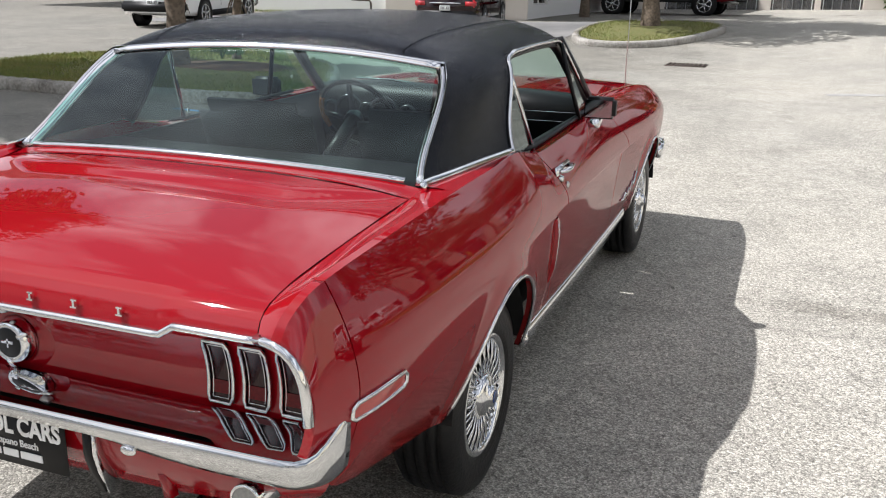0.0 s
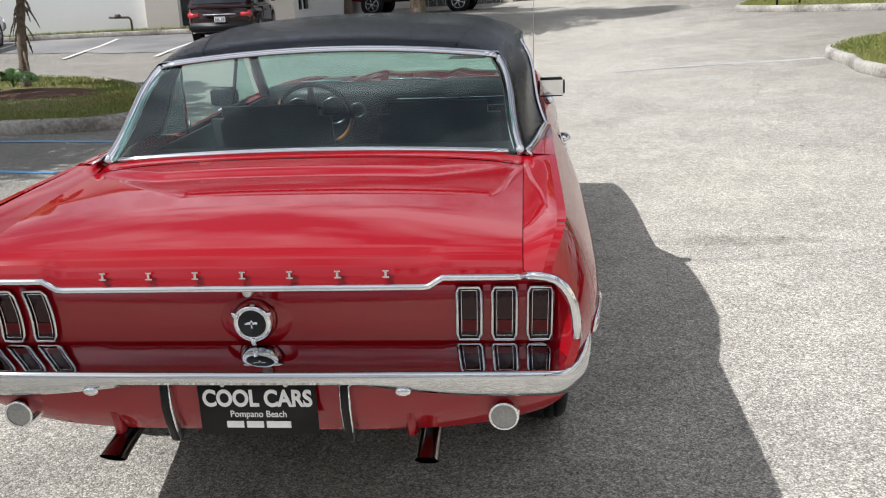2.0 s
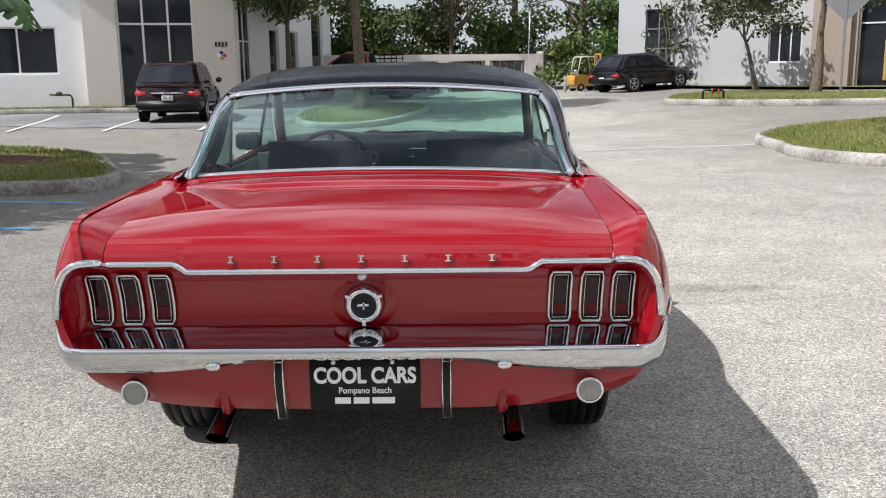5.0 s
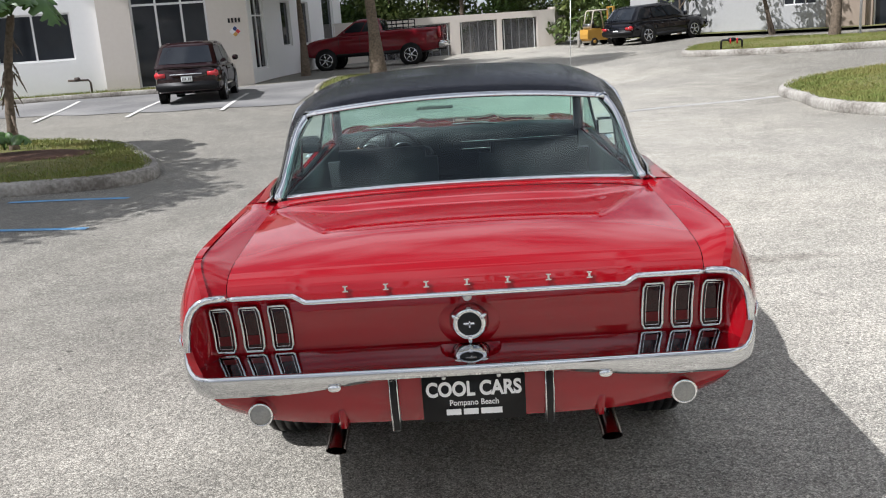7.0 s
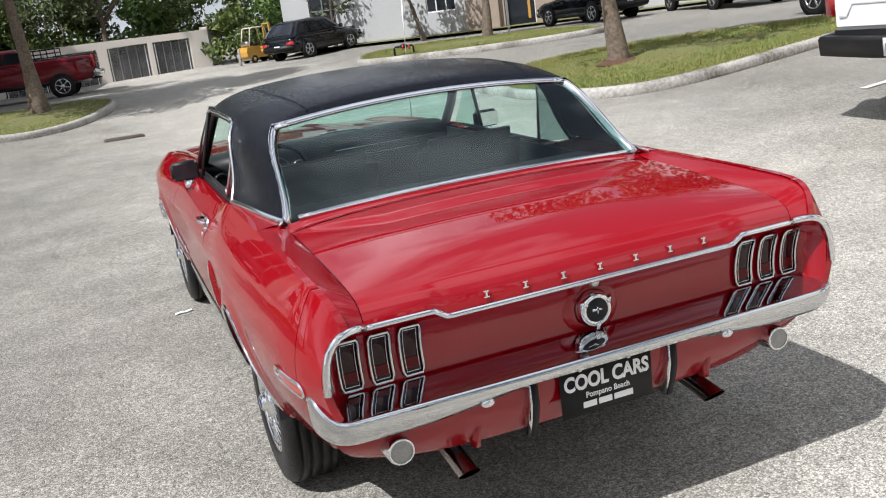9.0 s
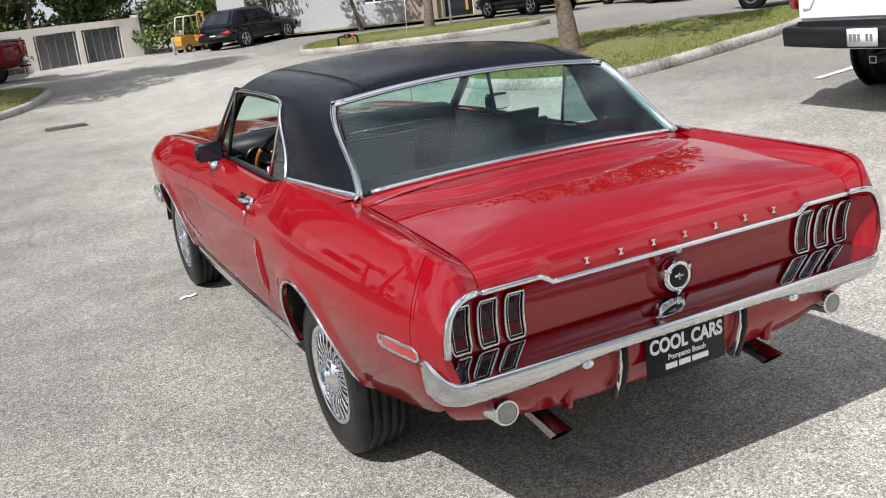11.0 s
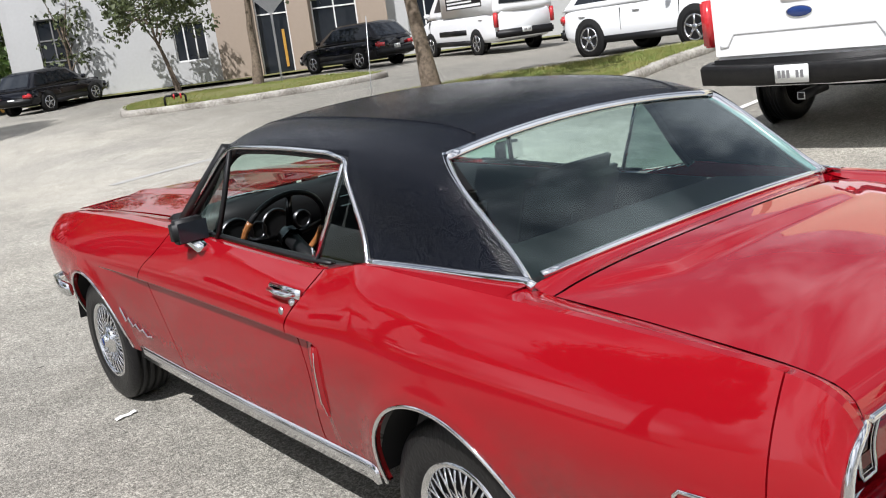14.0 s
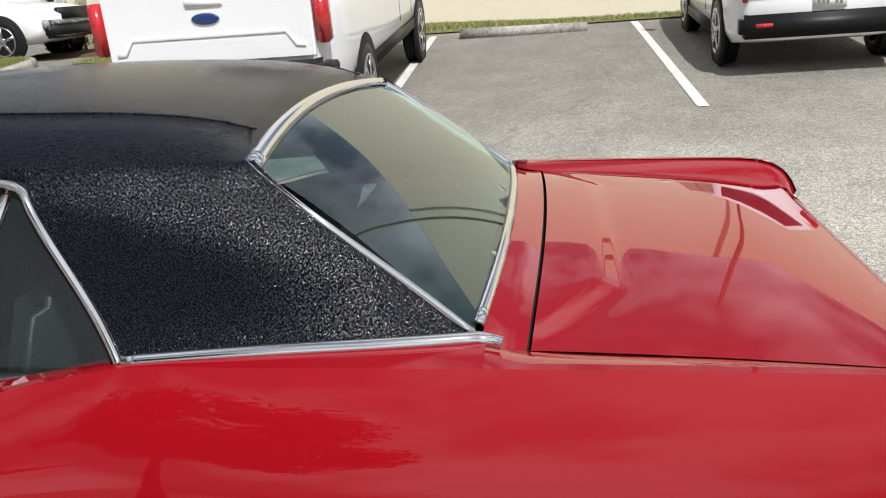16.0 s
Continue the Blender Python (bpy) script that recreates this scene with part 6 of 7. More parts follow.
def right_building():
    A = -32.5
    ox, oy = 7.45, 35.9
    oz = 0.45
    L = 15.0
    ops = [(0.9, 0.8, 2.0, 3.1), (5.75, 0.95, 6.95, 2.4)]
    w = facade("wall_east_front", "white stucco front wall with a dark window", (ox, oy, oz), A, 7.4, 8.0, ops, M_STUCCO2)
    window(w, *ops[1], 3, 1, M_FRAMEW)
    window(w, *ops[0], 2, 3, M_GATE, name="louvre")
    for z in (5.0, 5.9):
        part("wall_groove", boxm(0.0, -0.012, z, 7.4, 0.0, z + 0.06), M_GREYWALL, w, smooth=False)
    c, s = math.cos(radians(A)), math.sin(radians(A))

    def at(d, out):
        return (ox + c * d + s * out, oy + s * d - c * out, oz)
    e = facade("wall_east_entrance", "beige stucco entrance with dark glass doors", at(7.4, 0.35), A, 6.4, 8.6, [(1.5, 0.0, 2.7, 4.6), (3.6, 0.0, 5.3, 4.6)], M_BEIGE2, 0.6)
    window(e, 1.5, 0.0, 2.7, 4.6, 1, 2, M_FRAMEW, 0.3, name="side_glazing")
    window(e, 3.6, 0.0, 5.3, 4.6, 2, 2, M_FRAMEW, 0.3, name="entrance_glazing")
    part("banner", boxm(2.38, 0.26, 0.3, 2.48, 0.28, 1.7), M_YELLOW, e, "upright yellow banner behind the glass", smooth=False)
    for x0, x1 in ((0.0, 1.3), (2.8, 3.5), (5.4, 6.4)):
        part("pier", boxm(x0, -0.22, -0.5, x1, 0.0, 8.4), M_BEIGE2, e, smooth=False)
    ops2 = [(0.8, 0.95, 2.9, 2.5), (4.4, 0.95, 6.4, 2.5), (9.0, 0.0, 12.0, 3.6), (14.0, 0.95, 16.0, 2.5)]
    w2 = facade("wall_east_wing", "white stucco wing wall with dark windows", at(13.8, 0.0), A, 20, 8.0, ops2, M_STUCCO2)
    for o in ops2:
        window(w2, *o, 3, 1, M_FRAMEW)
    w3 = facade("wall_east_return", "white stucco return wall", (ox, oy, oz), 62, 14, 8.0, [], M_STUCCO2)
    tagged(part("roof_slab", boxm(0, 0.3, 8.0, 35, 14, 8.1), M_CONC, None), "flat roof slab of the white building", "roof", kind="structure").matrix_basis = pose(ox, oy, 0.3, 0, 0, A)
    bm = surf(lambda u, v: Vector((at(35 * u, 1.9 - 1.9 * v)[0], at(35 * u, 1.9 - 1.9 * v)[1], ground_z(*at(35 * u, 1.0)[:2]) + 0.10)), 16, 2)
    tagged(part("lawn_strip", bm, M_SOIL, None), "narrow grass strip along the building", "lawn", kind="structure")
    # cream wall behind the bays on the east
    w4 = facade("wall_cream", "long cream stucco wall behind the parking bays", (16.2, 10.2, 0.4), -90, 34, 6.2, [(20, 1.0, 22, 2.4)], M_CREAM)
    window(w4, 20, 1.0, 22, 2.4, 2, 1, M_FRAMEW)
    w5 = facade("wall_cream_end", "cream stucco end wall", (16.2, 10.45, 0.4), 0, 12, 6.2, [], M_CREAM)
    tagged(part("roof_slab", boxm(16.3, -24, 6.55, 40, 10.3, 6.65), M_CONC, None), "flat roof slab of the cream building", "roof", kind="structure")
    poly = [(12.6, -10), (16.1, -10), (16.1, 8.8), (12.6, 8.8)]
    bm = surf(lambda u, v: Vector((12.6 + 3.5 * u, -10 + 18.8 * v, ground_z(12.6 + 3.5 * u, -10 + 18.8 * v) + 0.02 + 0.03 * u)), 6, 20)
    tagged(part("lawn_strip", flip_up(bm), M_SOIL, None), "grass strip along the cream wall", "lawn", kind="structure")
    grass_blades("grass", poly, 22000, 0.06, 0.03, None, 22)


right_building()


def far_structures():
    # bin enclosure: beige wall, grey gates
    y0, z = 36.6, 0.34
    w = facade("wall_enclosure", "low beige wall of a bin enclosure with grey gates", (-5.0, 35.4, 0.2), 10, 9.4, 1.68, [(1.4, 0.0, 3.0, 1.42), (3.3, 0.0, 4.9, 1.42), (5.3, 0.0, 6.9, 1.42), (7.1, 0.0, 8.6, 1.42)], M_BEIGE, 0.3)
    for x0, x1 in ((1.4, 3.0), (3.3, 4.9), (5.3, 6.9), (7.1, 8.6)):
        g = part("gate", boxm(x0 + 0.04, 0.1, 0.05, x1 - 0.04, 0.112, 1.39), M_SCREEN, w, "grey metal gate", smooth=False)
        for k in range(5):
            x = x0 + 0.1 + (x1 - x0 - 0.2) * k / 4
            part("gate_rib", boxm(x - 0.015, 0.085, 0.06, x + 0.015, 0.1, 1.37), M_FRAMEW if k in (0, 4) else M_GATE, g, smooth=False)
    facade("wall_enclosure_end", "beige end wall of the bin enclosure", (4.26, 37.03, 0.2), 75, 3.0, 1.78, [], M_BEIGE, 0.3)
    # large grey shed far behind
    tagged(part("warehouse", boxm(-10, 66, 0, 26, 90, 9.0), M_GREYWALL, None, smooth=False), "pale grey warehouse far behind the trees", "warehouse")
    for k in range(6):
        part("roof_band", boxm(-10, 65.96, 8.4, 26, 66.0, 8.9), M_FRAMEW, bpy.data.objects["warehouse"], smooth=False) if k == 0 else None
    facade("wall_enclosure_back", "beige back wall of the bin enclosure", (-5.4, 37.6, 0.2), 10, 9.4, 1.6, [], M_BEIGE, 0.3)
    for d in (2.2, 6.35, 7.5):
        bx, by = -5.0 + math.cos(radians(10)) * d - math.sin(radians(10)) * 0.62, 35.4 + math.sin(radians(10)) * d + math.cos(radians(10)) * 0.62
        wb = thing("wheelie_bin", "dark green plastic wheeled bin behind a screen gate", "bin", pose(bx, by, ground_z(bx, by), 0, 0, 10), "bins")
        part("body", loft([[(sx * w, sy * w * 1.1, z) for sx, sy in ((-1, -1), (1, -1), (1, 1), (-1, 1))] for z, w in ((0.03, 0.23), (0.5, 0.27), (1.0, 0.30))]), M_BIN, wb, smooth=False)
        part("lid", boxm(-0.32, -0.35, 1.0, 0.32, 0.35, 1.07, 0.03), M_BIN, wb)
        part("handle", sweep([(-0.25, 0.36, 0.98), (-0.2, 0.42, 1.0), (0.2, 0.42, 1.0), (0.25, 0.36, 0.98)], circle_sec(0.015, 6)), M_BIN, wb)
        for x in (-0.27, 0.27):
            part("wheel", lathe([(0.0, 0.03), (0.1, 0.03), (0.1, -0.03), (0.0, -0.03)], 14, m=Matrix.Translation((x, 0.26, 0.1))), M_RUBBER, wb)
    # forklift, side-on behind the dark car
    fx, fy = 5.75, 34.4
    f = thing("forklift", "worn yellow forklift truck with a cream overhead guard", "forklift", pose(fx, fy, ground_z(fx, fy), 0, 0, -66) @ Matrix.Scale(0.62, 4))
    yz = [(-1.15, 0.30), (-1.22, 0.62), (-1.15, 0.95), (-0.85, 1.05), (-0.30, 1.02), (-0.22, 0.62), (0.30, 0.55), (0.38, 0.92), (0.55, 0.95), (0.62, 0.30)]
    part("body", loft([[(x * k, y * (0.97 if abs(x) > 0.45 else 1), z) for y, z in yz] for x, k in ((-0.5, 1), (-0.44, 1), (0.44, 1), (0.5, 1))]), M_YELLOW, f, smooth=False)
    part("counterweight", loft([[(x, -1.30 + 0.05 * abs(x), 0.42), (x, -1.33 + 0.1 * abs(x), 0.70), (x, -1.22, 0.98), (x, -1.10, 0.98), (x, -1.10, 0.42)] for x in (-0.5, -0.25, 0.25, 0.5)]), M_YELLOW, f, smooth=False)
    part("skirt", boxm(-0.46, -1.1, 0.18, 0.46, -0.95, 0.40, 0.02), M_GUARD, f)
    for x in (-0.43, 0.43):
        part("guard_post", sweep([(x, -1.0, 1.0), (x, -0.78, 2.05), (x, -0.68, 2.12), (x, 0.22, 2.14), (x, 0.32, 2.06), (x, 0.52, 0.95)], circle_sec(0.042, 6), up=Vector((1, 0, 0))), M_GUARD, f)
        part("mast", boxm(x * 0.75 - 0.05, 0.72, 0.08, x * 0.75 + 0.05, 0.86, 2.32, 0.01), M_YELLOW, f, smooth=False)
        part("fork", boxm(x * 0.55 - 0.05, 0.93, 0.06, x * 0.55 + 0.05, 1.95, 0.10, 0.008), M_IRON, f, smooth=False)
        for y, r in ((-0.78, 0.24), (0.52, 0.31)):
            wh = part("wheel", lathe([(0.0, 0.09), (r * 0.55, 0.10), (r * 0.6, 0.085), (r * 0.95, 0.09), (r, 0.06), (r, -0.08), (0.1, -0.1)], 22, m=Matrix.Translation((x * 1.02, y, r)) @ Matrix.Diagonal((1 if x > 0 else -1, 1, 1, 1))), M_RUBBER, f)
            part("hub", lathe([(0.0, 0.115), (r * 0.4, 0.11), (r * 0.5, 0.09)], 16, m=Matrix.Translation((x * 1.02, y, r)) @ Matrix.Diagonal((1 if x > 0 else -1, 1, 1, 1))), M_YELLOW, wh)
    for k in range(6):
        part("guard_bar", boxm(-0.43, -0.64 + 0.165 * k, 2.10, 0.43, -0.61 + 0.165 * k, 2.15), M_GUARD, f, smooth=False)
    for z in (0.5, 1.3, 2.25):
        part("mast_tie", boxm(-0.30, 0.76, z, 0.30, 0.82, z + 0.08), M_YELLOW, f, smooth=False)
    part("carriage", boxm(-0.42, 0.87, 0.12, 0.42, 0.93, 0.6, 0.01), M_IRON, f, smooth=False)
    part("seat", boxm(-0.24, -0.62, 1.02, 0.24, -0.15, 1.16, 0.05), M_BLACK, f)
    part("seat_back", boxm(-0.22, -0.70, 1.1, 0.22, -0.58, 1.52, 0.05), M_BLACK, f)
    part("gas_bottle", lathe([(0.0, -0.36), (0.13, -0.34), (0.15, -0.26), (0.15, 0.26), (0.13, 0.34), (0.0, 0.36)], 18, m=Matrix.Translation((0, -1.0, 1.2))), M_STEEL, f)
    part("steering_wheel", sweep([(0.16 * math.cos(q), 0.18 + 0.08 * math.sin(q), 1.22 + 0.14 * math.sin(q)) for q in (2 * math.pi * k / 20 for k in range(20))], circle_sec(0.014, 6), closed=True), M_BLACK, f)


far_structures()


# ---- parked vehicles ----
def vehicle(name, label, cat, m, L, W, paint, belt, cabin, roof_z, wheel_r, wheels_y, low=0.28, bumper=M_BLACK, tail="side", plate=True, alloy=M_ALLOY, cladding=False, spokes=5, doors=2):
    """A parked vehicle: body skin, cabin with glass, wheels, lamps. Front is +y. belt: (y, z) of the shoulder; cabin: base rear y, roof rear y, roof front y, base front y."""
    v = thing(name, label, cat, m, "parked vehicles")
    w = W / 2
    st = []
    n = 36
    for i in range(n + 1):
        y = -L / 2 + L * i / n
        q = abs(2 * y / L)
        ww = w * (1 - 0.16 * max(0, (q - 0.78) / 0.22) ** 2.2)
        zt = interp(belt, y)
        zb = low + 0.10 * max(0, (q - 0.8) / 0.2)
        sec = [(0.55 * ww, zb), (0.92 * ww, zb + 0.02), (0.985 * ww, zb + 0.14), (1.0 * ww, zb + 0.30), (0.995 * ww, zt - 0.22), (0.97 * ww, zt - 0.07), (0.90 * ww, zt - 0.01), (0.6 * ww, zt + 0.015), (0.0, zt + 0.022)]
        ring = [(x, y, z) for x, z in sec] + [(-x, y, z) for x, z in reversed(sec[:-1])]
        st.append(ring)
    part("body", loft(st), paint, v)
    yr, yrr, yrf, yf = cabin
    zc = interp(belt, (yr + yf) / 2) - 0.02
    rings = []
    for t in (0.0, 0.12, 0.5, 0.86, 0.95, 1.0):
        e = t
        yb0, yb1 = yr + (yrr - yr) * e, yf + (yrf - yf) * e
        x = (w * 0.94) + (w * 0.76 - w * 0.94) * e - (0.08 if t == 1.0 else 0.03 if t == 0.95 else 0)
        z = zc + (roof_z - zc) * e + (0 if t < 0.9 else 0.0)
        o = 0.10 if t == 1.0 else 0.03 if t > 0.9 else 0
        ring = []
        for k in range(7):
            ring.append((-x + 2 * x * k / 6, yb0 + o - 0.05 * (1 - (k / 3 - 1) ** 2), z + (0.03 * (1 - (k / 3 - 1) ** 2) if t == 1 else 0)))
        for k in range(1, 5):
            ring.append((x, yb0 + (yb1 - yb0) * k / 5, z + (0.02 if t == 1 else 0)))
        for k in range(7):
            ring.append((x - 2 * x * k / 6, yb1 - o + 0.10 * (1 - (k / 3 - 1) ** 2), z + (0.03 * (1 - (k / 3 - 1) ** 2) if t == 1 else 0)))
        for k in range(1, 5):
            ring.append((-x, yb1 + (yb0 - yb1) * k / 5, z + (0.02 if t == 1 else 0)))
        rings.append(ring)
    part("cabin", loft(rings), paint, v)

    def cab(u, t, side, off=0.006):
        y0, y1 = yr + (yrr - yr) * t, yf + (yrf - yf) * t
        x = (w * 0.94) + (w * 0.76 - w * 0.94) * t + off
        return Vector((side * x, y0 + (y1 - y0) * u, zc + (roof_z - zc) * t))
    cuts = [0.06 + 0.88 * k / doors for k in range(doors + 1)]
    for s in (1, -1):
        for k in range(doors):
            a, b = cuts[k] + 0.012, cuts[k + 1] - 0.012
            part("side_window", flip_up(surf(lambda u, t: cab(a + (b - a) * u, 0.20 + 0.62 * t, s), 2, 3)), M_DARKGLASS, v, smooth=False)
        for wy in wheels_y:
            # flat dark disc on the uncut body stands in for the shaded arch gap
            wl = part("wheel", lathe([(0.0, 0.0), (wheel_r + 0.07, 0.0), (wheel_r + 0.07, -0.03)], 32, m=Matrix.Translation((s * (w + 0.004), wy, wheel_r + 0.01)) @ Matrix.Diagonal((s, 1, 1, 1))), M_SEAM, v)
            t = tyre_mesh(wheel_r, 0.22)
            bmesh.ops.transform(t, matrix=Matrix.Translation((s * (w - 0.095), wy, wheel_r)), verts=t.verts)
            part("tyre", t, M_RUBBER, wl)
            part("rim", lathe([(wheel_r * 0.70, -0.02), (wheel_r * 0.70, 0.012), (wheel_r * 0.63, 0.012), (wheel_r * 0.6, -0.03)], 32, m=Matrix.Translation((s * (w + 0.008), wy, wheel_r)) @ Matrix.Diagonal((s, 1, 1, 1))), alloy, wl)
            part("brake_disc", lathe([(0.0, 0.0), (wheel_r * 0.62, 0.0)], 24, m=Matrix.Translation((s * (w + 0.0055), wy, wheel_r))), M_BLACK, wl)
            for k in range(spokes):
                a = 2 * math.pi * k / spokes + 0.3
                d = Vector((0, math.cos(a), math.sin(a)))
                c0 = Vector((s * (w + 0.014), wy, wheel_r))
                part("spoke", sweep([c0 + d * 0.03, c0 + d * wheel_r * 0.66], [(-0.03, -0.008), (0.03, -0.008), (0.022, 0.01), (-0.022, 0.01)] if s > 0 else [(-0.03, -0.008), (0.03, -0.008), (0.022, 0.01), (-0.022, 0.01)], up=Vector((s, 0, 0))), alloy, wl)
            part("hub_cap", lathe([(0.0, 0.02), (wheel_r * 0.16, 0.016), (wheel_r * 0.2, 0.0)], 16, m=Matrix.Translation((s * (w + 0.012), wy, wheel_r)) @ Matrix.Diagonal((s, 1, 1, 1))), alloy, wl)
        part("mirror", boxm(s * (w + 0.02), yf - 0.45, zc + 0.06, s * (w + 0.20), yf - 0.33, zc + 0.22, 0.03), paint, v)
        part("headlamp", boxm(s * w * 0.55, L / 2 - 0.16, interp(belt, L / 2 - 0.1) - 0.30, s * w * 0.93, L / 2 - 0.03, interp(belt, L / 2 - 0.1) - 0.12, 0.03), M_CLEARLENS, v)
        for k in range(doors):
            a = cuts[k]
            yh = yr + (yf - yr) * (cuts[k] + 0.10)
            part("door_handle", boxm(s * (w - 0.01), yh, zc - 0.16, s * (w + 0.028), yh + 0.2, zc - 0.125, 0.01), paint, v)
            yd = yr + (yf - yr) * cuts[k + 1] if k + 1 < len(cuts) else yf
            part("door_seam", boxm(s * (w - 0.03), yd - 0.006, low + 0.22, s * (w + 0.0015), yd + 0.006, zc - 0.06), M_SEAM, v, smooth=False)
        part("sill", boxm(s * (w - 0.12), wheels_y[0] + wheel_r + 0.05, low - 0.02, s * (w + (0.012 if cladding else 0.0)), wheels_y[1] - wheel_r - 0.05, low + 0.13, 0.02), M_BLACK, v)
        zt = interp(belt, -L / 2)
        if tail == "tall":
            part("tail_lamp", boxm(s * (w * 0.87), -L / 2 - 0.004, zt - 0.45, s * (w * 0.99), -L / 2 + 0.12, zt - 0.02, 0.02), M_TAILRED, v)
        else:
            part("tail_lamp", boxm(s * (w * 0.58), -L / 2 - 0.015, zt - 0.26, s * (w * 0.94), -L / 2 + 0.2, zt - 0.06, 0.04), M_TAILRED, v)
    part("windscreen", flip_up(surf(lambda u, t: Vector(((u * 2 - 1) * (w * (0.94 - 0.18 * (0.12 + 0.78 * t)) - 0.09), yf + (yrf - yf) * (0.12 + 0.78 * t) + 0.02 + 0.10 * (1 - (u * 2 - 1) ** 2), zc + (roof_z - zc) * (0.12 + 0.78 * t))), 6, 3)), M_DARKGLASS, v)
    part("rear_window", flip_up(surf(lambda u, t: Vector(((u * 2 - 1) * (w * (0.94 - 0.18 * (0.2 + 0.66 * t)) - 0.10), yr + (yrr - yr) * (0.2 + 0.66 * t) - 0.018 - 0.05 * (1 - (u * 2 - 1) ** 2), zc + (roof_z - zc) * (0.2 + 0.66 * t))), 6, 3)), M_DARKGLASS, v)
    part("rear_bumper", boxm(-w * 0.93, -L / 2 - 0.06, low + 0.12, w * 0.93, -L / 2 + 0.18, low + 0.36, 0.05), bumper, v)
    part("front_bumper", boxm(-w * 0.9, L / 2 - 0.16, low + 0.08, w * 0.9, L / 2 + 0.05, low + 0.34, 0.05), bumper, v)
    part("grille", boxm(-w * 0.5, L / 2 - 0.12, low + 0.38, w * 0.5, L / 2 + 0.012, low + 0.6, 0.02), M_BLACK, v)
    if plate:
        pz = low + 0.165 if name == "pickup" else interp(belt, -L / 2) - 0.36 if tail != "tall" else low + 0.22
        po = 0.155 if name == "pickup" else 0.0
        pl = part("plate", boxm(-0.155, -L / 2 - po - (0.03 if tail != "tall" else 0.075), pz, 0.155, -L / 2 - po - (0.018 if tail != "tall" else 0.06), pz + 0.155, 0.004), M_PLATE, v, "white plate with plain dark bars")
        for k in range(6):
            if k != 3:
                part("plate_bar", boxm(-0.125 + 0.042 * k, -L / 2 - po - (0.034 if tail != "tall" else 0.079), pz + 0.045, -0.098 + 0.042 * k, -L / 2 - po - (0.029 if tail != "tall" else 0.074), pz + 0.11), M_GATE, pl, smooth=False)
    return v


def at_ground(x, y, rz, half=1.4):
    """Pose on the ground, pitched and rolled with its slope."""
    a = radians(rz)
    fx, fy = -math.sin(a), math.cos(a)
    zf, zr = ground_z(x + fx * half, y + fy * half), ground_z(x - fx * half, y - fy * half)
    zl, zq = ground_z(x + fy * 0.8, y - fx * 0.8), ground_z(x - fy * 0.8, y + fx * 0.8)
    p, r = math.atan2(zf - zr, 2 * half), math.atan2(zl - zq, 1.6)
    return Matrix.Translation((x, y, (zf + zr) / 2)) @ Matrix.Rotation(a, 4, "Z") @ Matrix.Rotation(p, 4, "X") @ Matrix.Rotation(-r, 4, "Y")


SUV_BELT = [(-2.4, 0.98), (-2.2, 1.05), (0, 1.03), (1.0, 1.03), (1.6, 0.98), (2.1, 0.88), (2.4, 0.72)]
# dark SUV seen from behind at the left building
kia = vehicle("suv", "dark maroon SUV parked nose-in before the entrance", "car", at_ground(-6.72, 21.55, 7) @ Matrix.Scale(0.85, 4), 4.7, 1.88, M_MPAINT, SUV_BELT, (-2.32, -1.75, 0.25, 1.25), 1.70, 0.36, (-1.35, 1.40), cladding=True)
part("tailgate_strip", boxm(-0.45, -2.40, 0.83, 0.45, -2.365, 0.87, 0.008), M_CHROME, kia)
# dark SUV far up the drive
vehicle("suv", "black SUV parked side-on near the forklift", "car", at_ground(7.6, 32.8, -58) @ Matrix.Scale(0.9, 4), 4.4, 1.82, M_BPAINT, [(-2.2, 0.84), (-2.05, 0.93), (0, 0.91), (0.95, 0.90), (1.5, 0.84), (1.95, 0.74), (2.2, 0.6)], (-2.12, -1.55, 0.1, 1.08), 1.52, 0.34, (-1.3, 1.28), doors=3)
# black wagon before the east entrance
vehicle("wagon", "black estate wagon parked nose-in by the entrance", "car", at_ground(15.0, 24.9, 6) @ Matrix.Scale(0.87, 4), 4.8, 1.84, M_BPAINT, [(-2.45, 0.95), (-2.2, 1.0), (0, 0.98), (1.0, 0.96), (1.7, 0.88), (2.2, 0.78), (2.45, 0.62)], (-2.35, -1.7, 0.1, 1.2), 1.61, 0.35, (-1.32, 1.43), doors=3)
# white crossover on the far side of the grass island
vehicle("suv", "white SUV parked beside the grass island", "car", at_ground(14.15, 11.65, 177), 4.7, 1.9, M_WPAINT, SUV_BELT, (-2.25, -1.55, 0.3, 1.3), 1.66, 0.37, (-1.42, 1.45), spokes=5, cladding=True)
# white crossover in the bay beyond
rav = vehicle("suv", "white SUV parked in the bay by the cream wall", "car", at_ground(10.0, -2.0, -90), 4.6, 1.85, M_WPAINT, SUV_BELT, (-2.25, -1.6, 0.3, 1.3), 1.70, 0.36, (-1.33, 1.33), cladding=True)
for s in (1, -1):
    part("bumper_reflector", boxm(s * 0.55, -2.385, 0.52, s * 0.72, -2.355, 0.56, 0.008), M_TAILRED, rav)
# white hatch half seen at the far left
vehicle("sedan", "white sedan parked beside the white building", "car", at_ground(-13.6, 19.6, 10), 4.6, 1.8, M_WPAINT, [(-2.35, 0.9), (-2.1, 0.98), (0, 0.94), (1, 0.93), (1.7, 0.85), (2.1, 0.75), (2.35, 0.6)], (-2.0, -1.0, 0.1, 1.2), 1.46, 0.33, (-1.35, 1.35))


